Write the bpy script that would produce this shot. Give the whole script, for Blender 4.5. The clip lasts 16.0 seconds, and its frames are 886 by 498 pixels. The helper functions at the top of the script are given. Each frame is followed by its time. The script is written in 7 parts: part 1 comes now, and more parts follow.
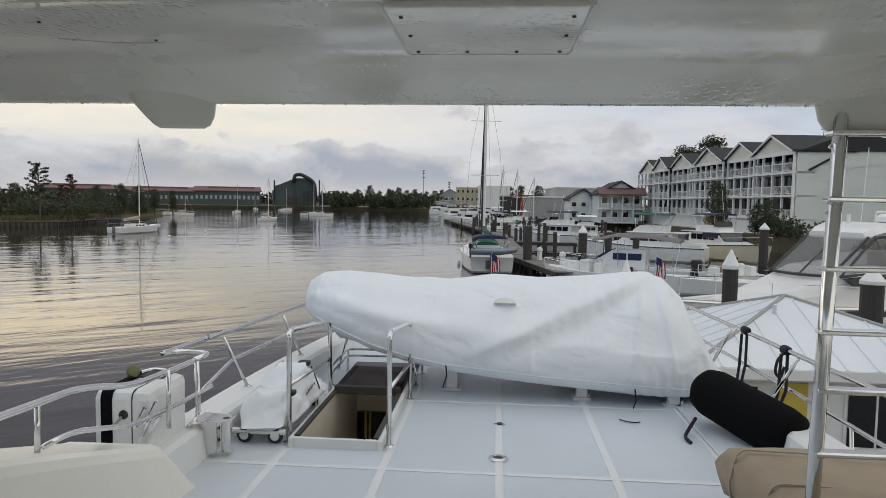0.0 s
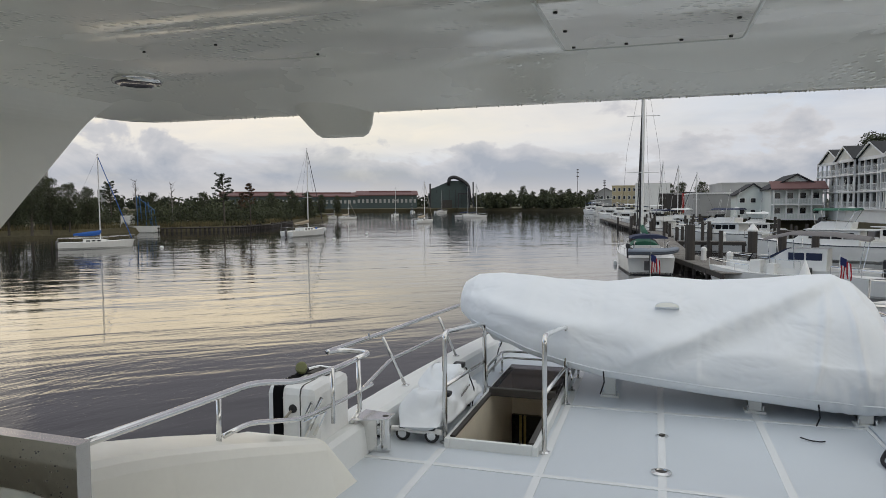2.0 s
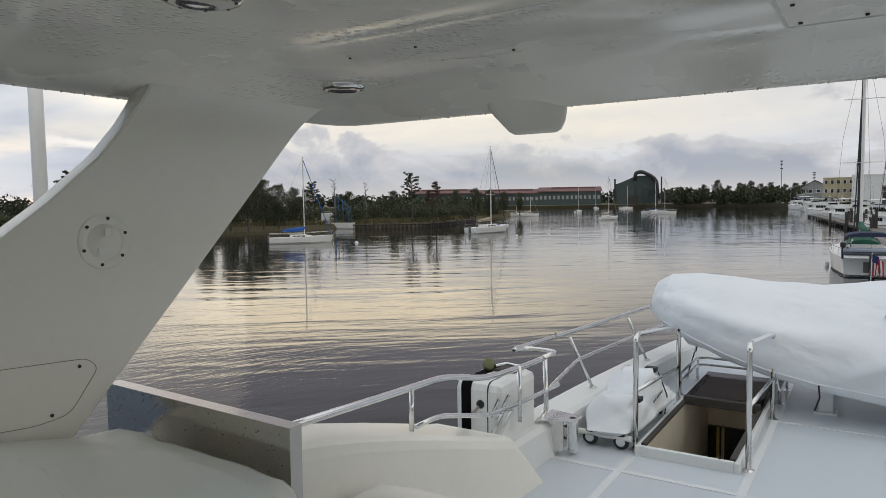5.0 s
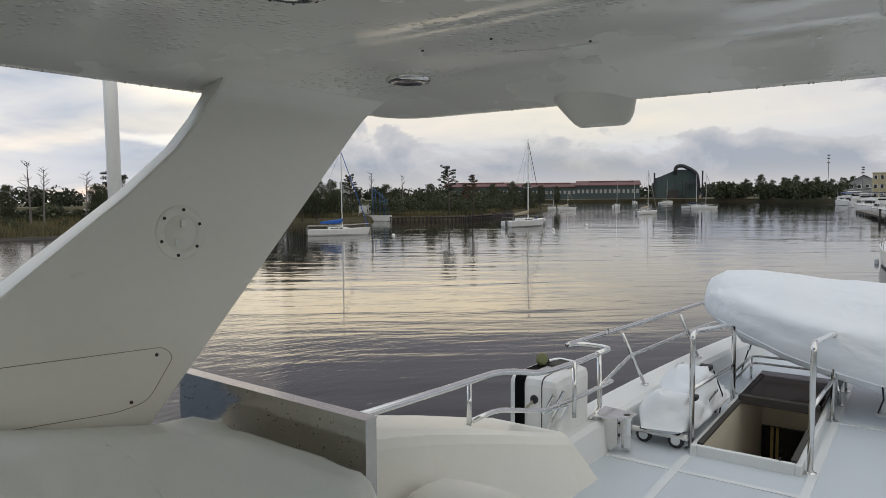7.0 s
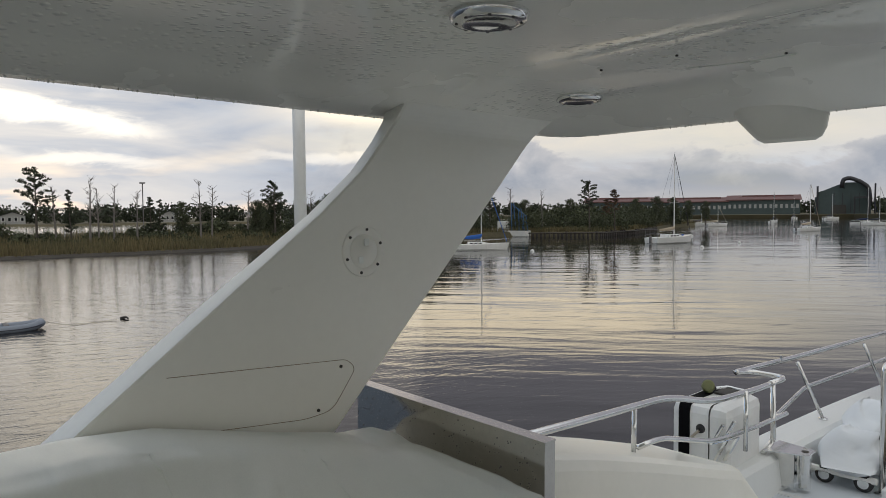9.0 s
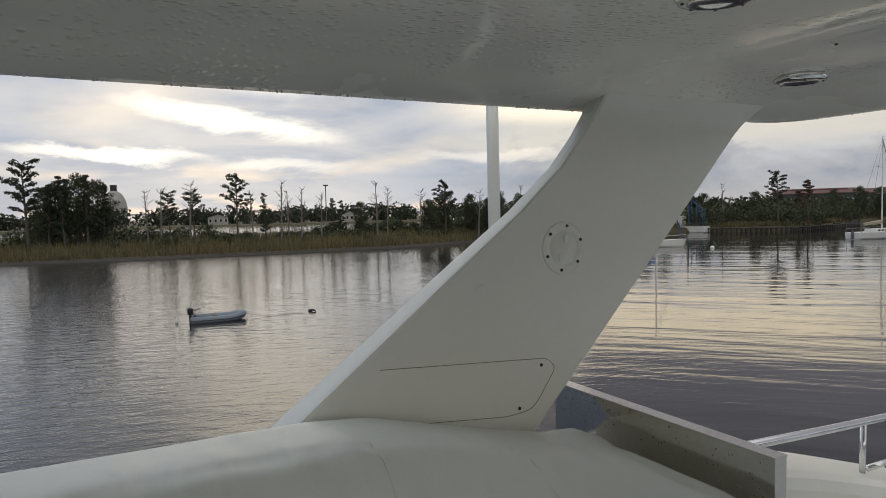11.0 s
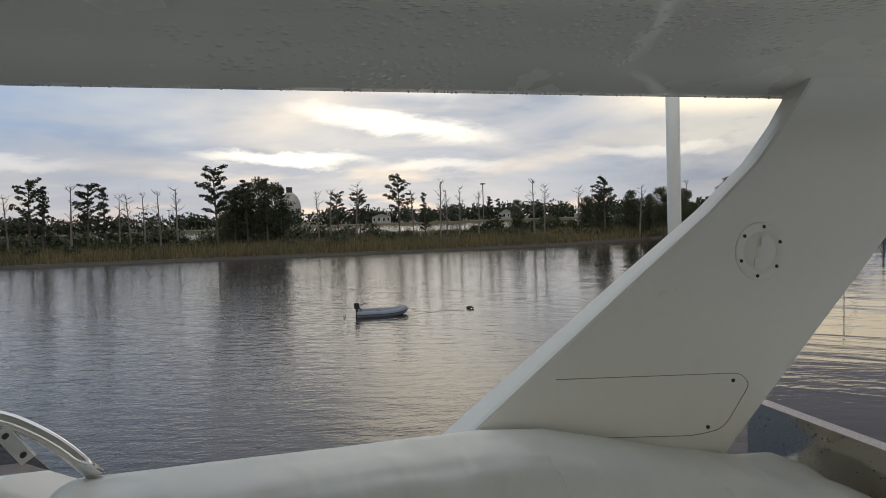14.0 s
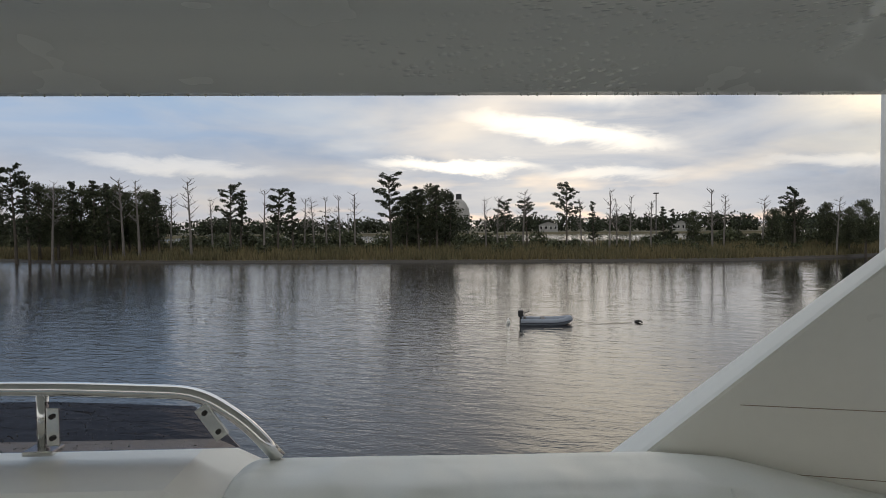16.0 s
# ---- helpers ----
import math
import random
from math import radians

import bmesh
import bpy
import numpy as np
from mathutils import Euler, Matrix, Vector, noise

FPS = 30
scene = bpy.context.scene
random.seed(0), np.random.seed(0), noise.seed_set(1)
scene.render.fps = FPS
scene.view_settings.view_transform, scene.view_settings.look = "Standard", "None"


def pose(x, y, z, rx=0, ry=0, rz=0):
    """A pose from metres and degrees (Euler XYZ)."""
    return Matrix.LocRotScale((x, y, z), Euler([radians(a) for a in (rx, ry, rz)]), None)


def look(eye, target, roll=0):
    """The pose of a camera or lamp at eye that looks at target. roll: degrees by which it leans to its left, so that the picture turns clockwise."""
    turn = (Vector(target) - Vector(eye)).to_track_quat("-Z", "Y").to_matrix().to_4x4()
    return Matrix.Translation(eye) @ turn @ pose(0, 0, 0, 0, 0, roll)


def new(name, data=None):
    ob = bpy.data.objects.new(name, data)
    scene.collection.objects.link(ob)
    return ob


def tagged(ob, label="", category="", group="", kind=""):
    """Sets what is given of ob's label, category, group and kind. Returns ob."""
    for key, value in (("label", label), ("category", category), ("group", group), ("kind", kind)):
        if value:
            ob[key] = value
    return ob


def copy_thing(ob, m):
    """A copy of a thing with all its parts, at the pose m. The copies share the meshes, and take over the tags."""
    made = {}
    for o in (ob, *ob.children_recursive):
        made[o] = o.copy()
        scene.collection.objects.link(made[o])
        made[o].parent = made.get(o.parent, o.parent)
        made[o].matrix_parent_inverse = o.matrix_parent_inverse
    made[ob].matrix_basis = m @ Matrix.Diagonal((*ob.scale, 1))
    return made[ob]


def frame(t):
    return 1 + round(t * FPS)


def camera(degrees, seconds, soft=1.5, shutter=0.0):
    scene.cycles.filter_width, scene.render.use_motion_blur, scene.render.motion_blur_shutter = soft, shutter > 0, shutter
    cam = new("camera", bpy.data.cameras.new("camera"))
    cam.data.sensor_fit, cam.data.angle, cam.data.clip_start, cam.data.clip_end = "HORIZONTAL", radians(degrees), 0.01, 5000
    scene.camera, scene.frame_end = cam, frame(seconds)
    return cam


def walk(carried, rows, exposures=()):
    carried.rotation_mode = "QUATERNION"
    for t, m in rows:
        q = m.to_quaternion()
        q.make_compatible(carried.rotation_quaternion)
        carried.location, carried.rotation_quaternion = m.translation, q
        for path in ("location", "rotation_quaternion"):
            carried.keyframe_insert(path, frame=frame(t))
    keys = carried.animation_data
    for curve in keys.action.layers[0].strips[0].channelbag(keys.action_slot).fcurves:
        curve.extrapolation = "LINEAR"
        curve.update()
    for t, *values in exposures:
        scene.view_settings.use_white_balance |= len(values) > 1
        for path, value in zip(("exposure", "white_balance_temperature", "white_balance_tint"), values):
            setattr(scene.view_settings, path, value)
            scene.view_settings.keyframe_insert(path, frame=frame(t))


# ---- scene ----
cam = camera(65.78, 16.0, soft=0.6)
PATH = [
    (0, pose(0.000, -0.000, 1.575, 86.19, -0.89, 4.50)),
    (0.5, pose(-0.001, 0.017, 1.579, 86.21, -0.88, 8.28)),
    (1, pose(-0.006, 0.027, 1.582, 86.12, -0.67, 10.87)),
    (1.5, pose(-0.011, 0.040, 1.581, 86.14, -0.06, 14.20)),
    (2, pose(-0.012, 0.051, 1.582, 86.19, 0.33, 17.23)),
    (2.5, pose(-0.012, 0.057, 1.582, 86.15, 0.96, 20.41)),
    (3, pose(-0.021, 0.064, 1.581, 85.81, 0.75, 22.51)),
    (3.5, pose(-0.034, 0.079, 1.587, 85.72, 0.70, 25.02)),
    (4, pose(-0.042, 0.076, 1.583, 85.96, 0.92, 28.27)),
    (4.5, pose(-0.051, 0.081, 1.584, 86.12, 0.94, 30.82)),
    (7, pose(-0.168, 0.028, 1.587, 85.53, 0.48, 35.36)),
    (7.5, pose(-0.189, 0.005, 1.589, 85.73, 0.66, 37.21)),
    (8, pose(-0.207, -0.012, 1.593, 86.14, 0.56, 39.89)),
    (8.5, pose(-0.234, -0.028, 1.598, 86.48, 0.60, 43.18)),
    (9, pose(-0.252, -0.056, 1.605, 86.91, 0.51, 46.87)),
    (9.5, pose(-0.288, -0.083, 1.603, 87.25, 0.61, 50.53)),
    (10, pose(-0.311, -0.111, 1.605, 87.22, 1.00, 54.82)),
    (12.5, pose(-0.389, -0.124, 1.603, 86.68, 1.77, 66.20)),
    (13, pose(-0.401, -0.127, 1.609, 86.85, 2.09, 68.35)),
    (13.5, pose(-0.408, -0.132, 1.610, 86.99, 2.32, 70.64)),
    (14, pose(-0.435, -0.138, 1.617, 87.10, 1.94, 73.83)),
    (14.5, pose(-0.452, -0.147, 1.616, 87.73, 0.94, 78.77)),
    (15, pose(-0.459, -0.147, 1.616, 87.76, 0.28, 81.88)),
    (15.5, pose(-0.464, -0.148, 1.616, 87.81, 0.66, 84.78)),
    (16, pose(-0.464, -0.148, 1.611, 88.05, 0.56, 87.71)),
]
walk(cam, PATH, [(0, 0.28), (4.5, 0.30), (8, 0.22), (10, 0.06), (12.5, 0.03), (14, 0.0), (16, 0.0)])

# the river lies at z = -3.8, the yacht's boat deck at z = 0; the yacht points along +y
WATER = -3.8


def pol(az, d):
    """A place d metres off, az degrees to the left of +y."""
    return (-d * math.sin(radians(az)), d * math.cos(radians(az)))


# ---------------------------------------------------------------- sky and sun
SUN_AZ, SUN_EL = 79.0, 9.0
world = bpy.data.worlds.new("evening_sky")
scene.world = world
world.use_nodes = True
wn, wl = world.node_tree.nodes, world.node_tree.links
wn.clear()


def wmath(op, a, b=None, c=None):
    n = wn.new("ShaderNodeMath")
    n.operation = op
    for i, v in enumerate((a, b, c)):
        if v is None:
            continue
        if isinstance(v, (int, float)):
            n.inputs[i].default_value = v
        else:
            wl.new(v, n.inputs[i])
    return n.outputs[0]


def wmix(fac, a, b):
    n = wn.new("ShaderNodeMix")
    n.data_type = "RGBA"
    for s, v in ((0, fac), (6, a), (7, b)):
        if isinstance(v, (int, float)):
            n.inputs[s].default_value = v
        elif isinstance(v, tuple):
            n.inputs[s].default_value = (*v, 1)
        else:
            wl.new(v, n.inputs[s])
    return n.outputs[2]


def wramp(v, stops):
    n = wn.new("ShaderNodeValToRGB")
    n.color_ramp.elements[0].position, n.color_ramp.elements[0].color = stops[0][0], (stops[0][1],) * 3 + (1,)
    n.color_ramp.elements[1].position, n.color_ramp.elements[1].color = stops[1][0], (stops[1][1],) * 3 + (1,)
    wl.new(v, n.inputs[0])
    return n.outputs[0]


def wnoise(vec, scale, detail, rough, dist=0.0):
    n = wn.new("ShaderNodeTexNoise")
    n.inputs["Scale"].default_value, n.inputs["Detail"].default_value = scale, detail
    n.inputs["Roughness"].default_value, n.inputs["Distortion"].default_value = rough, dist
    wl.new(vec, n.inputs["Vector"])
    return n.outputs["Fac"]


wt = wn.new("ShaderNodeTexCoord")
wsep = wn.new("ShaderNodeSeparateXYZ")
wl.new(wt.outputs["Generated"], wsep.inputs[0])
dx, dy, dz = wsep.outputs
up = wmath("MAXIMUM", dz, 0.0)
lift = wmath("ADD", up, 0.16)
wcomb = wn.new("ShaderNodeCombineXYZ")
wl.new(wmath("DIVIDE", dx, lift), wcomb.inputs[0])
wl.new(wmath("DIVIDE", dy, lift), wcomb.inputs[1])
wl.new(wmath("MULTIPLY", dz, 2.2), wcomb.inputs[2])
cloud_plane = wcomb.outputs[0]
sky = wn.new("ShaderNodeTexSky")
sky.sky_type, sky.sun_disc = "NISHITA", False
sky.sun_elevation, sky.sun_rotation = radians(SUN_EL), radians(-SUN_AZ)
clear = wn.new("ShaderNodeVectorMath")
clear.operation = "SCALE"
clear.inputs["Scale"].default_value = 0.12
wl.new(sky.outputs[0], clear.inputs[0])
# bearing to the left of +y and height above the horizon, in degrees
azd = wmath("MULTIPLY", wmath("ARCTAN2", wmath("MULTIPLY", dx, -1.0), dy), 57.29578)
eld = wmath("MULTIPLY", wmath("ARCSINE", dz), 57.29578)


def wstretch(sx, sz, turn=0.0):
    """Ways stretched for noise: long in bearing, thin in height."""
    n = wn.new("ShaderNodeMapping")
    n.inputs["Rotation"].default_value = (0, 0, radians(turn))
    n.inputs["Scale"].default_value = (sx, sx, sz)
    wl.new(wt.outputs["Generated"], n.inputs["Vector"])
    return n.outputs[0]


def wspan(v, a, b, lo=0.0, hi=1.0):
    """A smooth step from lo at a to hi at b."""
    n = wn.new("ShaderNodeMapRange")
    n.interpolation_type = "SMOOTHSTEP"
    n.inputs["From Min"].default_value, n.inputs["From Max"].default_value = min(a, b), max(a, b)
    n.inputs["To Min"].default_value, n.inputs["To Max"].default_value = (lo, hi) if a < b else (hi, lo)
    wl.new(v, n.inputs["Value"])
    return n.outputs[0]


def wmul(*vs):
    out = vs[0]
    for v in vs[1:]:
        out = wmath("MULTIPLY", out, v)
    return out


puffs = wramp(wnoise(cloud_plane, 1.15, 8, 0.55, 0.4), ((0.40, 0.0), (0.64, 1.0)))
fine = wnoise(cloud_plane, 3.4, 7, 0.6, 0.5)
layer = wramp(wnoise(wstretch(1.6, 9.0), 2.6, 7, 0.55, 0.6), ((0.38, 0.0), (0.66, 1.0)))
# the deck of cloud: slate blue, with paler long layers
grey = wmix(puffs, (0.50, 0.55, 0.63), (0.38, 0.43, 0.52))
grey = wmix(wmath("MULTIPLY", layer, 0.5), grey, (0.63, 0.61, 0.60))
# bluer towards the south-west, where the cloud thins
grey = wmix(wmul(wspan(azd, 80, 108), wspan(eld, 3, 11), wmath("SUBTRACT", 1.0, wmath("MULTIPLY", layer, 0.5))), grey, (0.31, 0.45, 0.66))
grey = wmix(wmul(wspan(eld, 7, 1), wspan(azd, 55, 75), 0.6), grey, (0.55, 0.54, 0.56))
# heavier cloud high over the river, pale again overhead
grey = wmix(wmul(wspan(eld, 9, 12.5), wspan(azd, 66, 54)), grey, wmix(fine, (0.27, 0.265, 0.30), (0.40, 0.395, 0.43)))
grey = wmix(wspan(eld, 30, 55), grey, (0.76, 0.79, 0.82))
# cream cloud lit from behind over the river
cream = wmul(wspan(azd, -12, 22, 0.04, 1.0), wspan(azd, 64, 44), wspan(eld, 2.0, 6.0), wspan(eld, 12.5, 9), wmath("ADD", wmath("MULTIPLY", fine, 0.8), 0.5))
grey = wmix(cream, grey, (0.74, 0.69, 0.61))
# heaped banks above the horizon, away from the sun
heap = wmath("ADD", wnoise(wstretch(1.0, 1.9), 7.0, 9, 0.55, 0.3), wmath("MULTIPLY", wmath("SUBTRACT", 0.088, dz), 2.9))
heap_edge = wramp(heap, ((0.50, 0.0), (0.545, 1.0)))
heap_core = wramp(heap, ((0.52, 0.0), (0.70, 1.0)))
off_sun = wspan(azd, 66, 48)
bank_col = wmix(heap_core, (0.52, 0.515, 0.53), (0.315, 0.342, 0.395))
bank_col = wmix(wmul(wspan(eld, 2.6, 0.4), 0.75), bank_col, (0.52, 0.495, 0.48))
grey = wmix(wmul(heap_edge, off_sun, 0.92), grey, bank_col)
# unseen dock-side sky, brightened to light ceiling, pillar and cover; darker behind the camera
grey = wmix(wmul(wspan(azd, -42, -85), 0.9), grey, (0.80, 0.79, 0.75))
grey = wmix(wmul(wspan(azd, 125, 165), 0.6), grey, (0.42, 0.44, 0.47))
blue = wmix(wramp(wnoise(cloud_plane, 0.8, 4, 0.5), ((0.52, 0.0), (0.72, 0.16))), grey, clear.outputs[0])
# a golden thin place in the cloud over the far bank
lobe = wmul(wspan(azd, 14, 34), wspan(azd, 66, 50), wspan(eld, 6.5, 8.5), wspan(eld, 12.5, 9.5), wmath("ADD", wmath("MULTIPLY", fine, 1.0), 0.35))
glow = wmix(lobe, blue, (1.55, 1.32, 0.95))
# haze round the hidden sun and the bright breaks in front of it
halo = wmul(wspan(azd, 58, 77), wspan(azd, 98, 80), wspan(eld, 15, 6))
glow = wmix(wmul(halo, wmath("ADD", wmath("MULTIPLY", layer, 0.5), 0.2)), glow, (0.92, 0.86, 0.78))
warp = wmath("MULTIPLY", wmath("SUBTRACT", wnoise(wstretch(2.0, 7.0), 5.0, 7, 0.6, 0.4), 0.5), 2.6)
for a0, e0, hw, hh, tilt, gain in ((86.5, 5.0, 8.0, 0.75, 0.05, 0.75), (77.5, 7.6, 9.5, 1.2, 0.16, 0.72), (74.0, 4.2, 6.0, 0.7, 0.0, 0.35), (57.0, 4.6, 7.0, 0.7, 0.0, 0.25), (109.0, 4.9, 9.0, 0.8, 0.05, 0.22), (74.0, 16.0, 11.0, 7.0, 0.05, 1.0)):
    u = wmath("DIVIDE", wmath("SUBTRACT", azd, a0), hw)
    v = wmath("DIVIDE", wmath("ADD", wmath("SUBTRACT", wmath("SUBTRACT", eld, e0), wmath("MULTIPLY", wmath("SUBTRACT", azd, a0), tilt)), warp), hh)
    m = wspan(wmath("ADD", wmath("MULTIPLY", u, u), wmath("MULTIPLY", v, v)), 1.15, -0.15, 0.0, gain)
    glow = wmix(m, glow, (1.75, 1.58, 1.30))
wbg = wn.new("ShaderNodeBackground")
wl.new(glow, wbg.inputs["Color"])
wbg.inputs["Strength"].default_value = 1.0
wout = wn.new("ShaderNodeOutputWorld")
wl.new(wbg.outputs[0], wout.inputs[0])

sun = new("sun", bpy.data.lights.new("sun", "SUN"))
sun.data.energy, sun.data.angle, sun.data.color = 0.15, radians(60), (1.0, 0.90, 0.74)
sun.matrix_world = look((0, 0, 0), (math.sin(radians(SUN_AZ)), -math.cos(radians(SUN_AZ)), -math.tan(radians(SUN_EL))))

# ---------------------------------------------------------------- materials
MATS = {}


def mat(name, color, rough=0.5, metal=0.0, var=0.12, scale=4.0, fine_scale=60.0, bump=0.1, depth=0.004, dirt=None, spread=0.0, coat=0.0, coords="Object", spec=0.5, wrinkle=0.0):
    """A surface with stains at one scale and grain at another; spread: lightness that changes from piece to piece."""
    if name in MATS:
        return MATS[name]
    m = bpy.data.materials.new(name)
    m.use_nodes = True
    n, l = m.node_tree.nodes, m.node_tree.links
    p = n["Principled BSDF"]
    p.inputs["Roughness"].default_value, p.inputs["Metallic"].default_value = rough, metal
    p.inputs["Coat Weight"].default_value = coat
    p.inputs["Specular IOR Level"].default_value = spec
    tc = n.new("ShaderNodeTexCoord")
    a, b = n.new("ShaderNodeTexNoise"), n.new("ShaderNodeTexNoise")
    for t, s, d in ((a, scale, 5), (b, fine_scale, 3)):
        t.inputs["Scale"].default_value, t.inputs["Detail"].default_value = s, d
        l.new(tc.outputs[coords], t.inputs["Vector"])
    ramp = n.new("ShaderNodeValToRGB")
    dark = dirt if dirt else tuple(c * (1 - 2.2 * var) for c in color)
    ramp.color_ramp.elements[0].position, ramp.color_ramp.elements[0].color = 0.28, (*dark, 1)
    ramp.color_ramp.elements[1].position, ramp.color_ramp.elements[1].color = 0.62, (*color, 1)
    add = n.new("ShaderNodeMath")
    add.operation = "MULTIPLY_ADD"
    add.inputs[1].default_value = 0.35
    l.new(b.outputs["Fac"], add.inputs[0])
    sc = n.new("ShaderNodeMath")
    sc.operation = "MULTIPLY"
    sc.inputs[1].default_value = 0.72
    l.new(a.outputs["Fac"], sc.inputs[0])
    l.new(sc.outputs[0], add.inputs[2])
    l.new(add.outputs[0], ramp.inputs[0])
    colour = ramp.outputs[0]
    if spread:
        info = n.new("ShaderNodeNewGeometry") if spread < 0 else n.new("ShaderNodeObjectInfo")
        rnd = info.outputs["Random Per Island"] if spread < 0 else info.outputs["Random"]
        hsv = n.new("ShaderNodeHueSaturation")
        mr = n.new("ShaderNodeMapRange")
        mr.inputs["To Min"].default_value, mr.inputs["To Max"].default_value = 1 - abs(spread), 1 + abs(spread)
        l.new(rnd, mr.inputs["Value"])
        l.new(mr.outputs[0], hsv.inputs["Value"])
        l.new(colour, hsv.inputs["Color"])
        colour = hsv.outputs[0]
    l.new(colour, p.inputs["Base Color"])
    rr = n.new("ShaderNodeMapRange")
    rr.inputs["To Min"].default_value, rr.inputs["To Max"].default_value = max(0.02, rough - 0.1 * (0.3 + rough)), min(1, rough + 0.1 * (0.3 + rough))
    l.new(a.outputs["Fac"], rr.inputs["Value"])
    l.new(rr.outputs[0], p.inputs["Roughness"])
    if bump:
        bp = n.new("ShaderNodeBump")
        bp.inputs["Strength"].default_value, bp.inputs["Distance"].default_value = bump, depth
        l.new(b.outputs["Fac"], bp.inputs["Height"])
        l.new(bp.outputs[0], p.inputs["Normal"])
        if wrinkle:
            # soft creases of cloth under the weave
            mp = n.new("ShaderNodeMapping")
            mp.inputs["Rotation"].default_value, mp.inputs["Scale"].default_value = (0.4, 0.9, 0.3), (1.0, 0.7, 1.6)
            l.new(tc.outputs[coords], mp.inputs["Vector"])
            wv = n.new("ShaderNodeTexNoise")
            wv.inputs["Scale"].default_value, wv.inputs["Detail"].default_value, wv.inputs["Distortion"].default_value = 2.0, 3, 0.5
            l.new(mp.outputs[0], wv.inputs["Vector"])
            rid = n.new("ShaderNodeValToRGB")
            rid.color_ramp.interpolation = "EASE"
            rid.color_ramp.elements[0].position, rid.color_ramp.elements[1].position = 0.30, 0.52
            e = rid.color_ramp.elements.new(0.72)
            e.color = (0.25, 0.25, 0.25, 1)
            l.new(wv.outputs["Fac"], rid.inputs[0])
            wb = n.new("ShaderNodeBump")
            wb.inputs["Strength"].default_value, wb.inputs["Distance"].default_value = 0.9, wrinkle
            l.new(rid.outputs[0], wb.inputs["Height"])
            l.new(wb.outputs[0], bp.inputs["Normal"])
    MATS[name] = m
    return m


GEL = mat("gelcoat_cream", (0.88, 0.86, 0.78), 0.30, var=0.02, scale=2.0, fine_scale=30, bump=0.02, coat=0.15)
GELW = mat("gelcoat_white", (0.76, 0.775, 0.765), 0.32, var=0.03, scale=1.5, bump=0.03)
DECK = mat("nonskid_deck", (0.60, 0.65, 0.70), 0.36, var=0.04, scale=1.2, fine_scale=420, bump=0.25, depth=0.002)
SEAM = mat("smooth_gelcoat_strip", (0.74, 0.765, 0.78), 0.25, var=0.02, scale=3)
STEEL = mat("polished_steel", (0.74, 0.74, 0.73), 0.13, 1.0, var=0.05, scale=9, bump=0.03)
CANVAS = mat("white_canvas", (0.78, 0.81, 0.84), 0.75, var=0.025, scale=2.2, fine_scale=500, bump=0.12, depth=0.001, wrinkle=0.010)
VINYL = mat("grey_white_vinyl", (0.83, 0.84, 0.78), 0.38, var=0.04, scale=2.5, fine_scale=240, bump=0.10, depth=0.001, wrinkle=0.010)
TAN = mat("tan_canvas", (0.36, 0.29, 0.21), 0.85, var=0.10, scale=5, fine_scale=400, bump=0.2, depth=0.001)
BLACK = mat("black_fabric", (0.006, 0.006, 0.007), 0.9, var=0.1, scale=9, fine_scale=300, bump=0.3, spec=0.08)
RUBBER = mat("black_rubber", (0.02, 0.02, 0.022), 0.55, var=0.1)
ROPE = mat("black_rope", (0.012, 0.012, 0.018), 0.8, bump=0.6, fine_scale=160)
CORD = mat("beige_cord", (0.45, 0.40, 0.32), 0.8, bump=0.4)
PLASTIC = mat("white_plastic", (0.80, 0.80, 0.78), 0.35, var=0.04, scale=6)
DARKGAP = mat("dark_seal", (0.05, 0.045, 0.04), 0.7, var=0.1)
WELL = mat("stairwell_liner", (0.78, 0.72, 0.60), 0.4, var=0.06)
# darker, warmer than polished_steel: the tray's dim tan reflections put into the colour
TRAYSTEEL = mat("tan_reflection_steel", (0.58, 0.55, 0.50), 0.14, 1.0, var=0.06, scale=6, bump=0.03)
BRASS = mat("brass", (0.50, 0.42, 0.18), 0.35, 0.9)
BARK = mat("bark", (0.10, 0.085, 0.07), 0.9, var=0.2, scale=3, bump=0.4, depth=0.05)
DEADWOOD = mat("weathered_dead_wood", (0.20, 0.18, 0.165), 0.9, var=0.2, scale=2, bump=0.4, depth=0.05)
LEAF = mat("dark_foliage", (0.062, 0.072, 0.034), 0.75, var=0.25, scale=0.35, fine_scale=3, bump=0, spread=-0.45, coords="Object")
PINE = mat("cypress_foliage", (0.040, 0.050, 0.026), 0.8, var=0.25, scale=0.5, fine_scale=3, bump=0, spread=-0.4)
RUST = mat("russet_foliage", (0.10, 0.058, 0.032), 0.8, var=0.25, scale=0.5, fine_scale=3, bump=0, spread=-0.35)
REED = mat("marsh_grass", (0.165, 0.135, 0.066), 0.85, var=0.28, scale=0.10, fine_scale=2, bump=0, dirt=(0.085, 0.088, 0.045), spread=-0.35)
MUD = mat("dark_mud", (0.055, 0.046, 0.036), 0.7, var=0.25, scale=0.3, fine_scale=4, bump=0.4, depth=0.1)
SOIL = mat("marsh_soil", (0.115, 0.10, 0.055), 0.9, var=0.25, scale=0.08, fine_scale=2, bump=0.3, depth=0.2)
PILE = mat("wet_timber", (0.060, 0.052, 0.046), 0.75, var=0.2, scale=3, fine_scale=30, bump=0.4, depth=0.02)
DOCKWOOD = mat("dock_boards", (0.20, 0.185, 0.165), 0.8, var=0.15, scale=2, fine_scale=25, bump=0.3, spread=0.2)
HULL = mat("white_hull", (0.78, 0.78, 0.76), 0.25, var=0.05, scale=0.8, bump=0)
CREAM = mat("cream_hull", (0.72, 0.64, 0.46), 0.3, var=0.05, scale=0.8, bump=0)
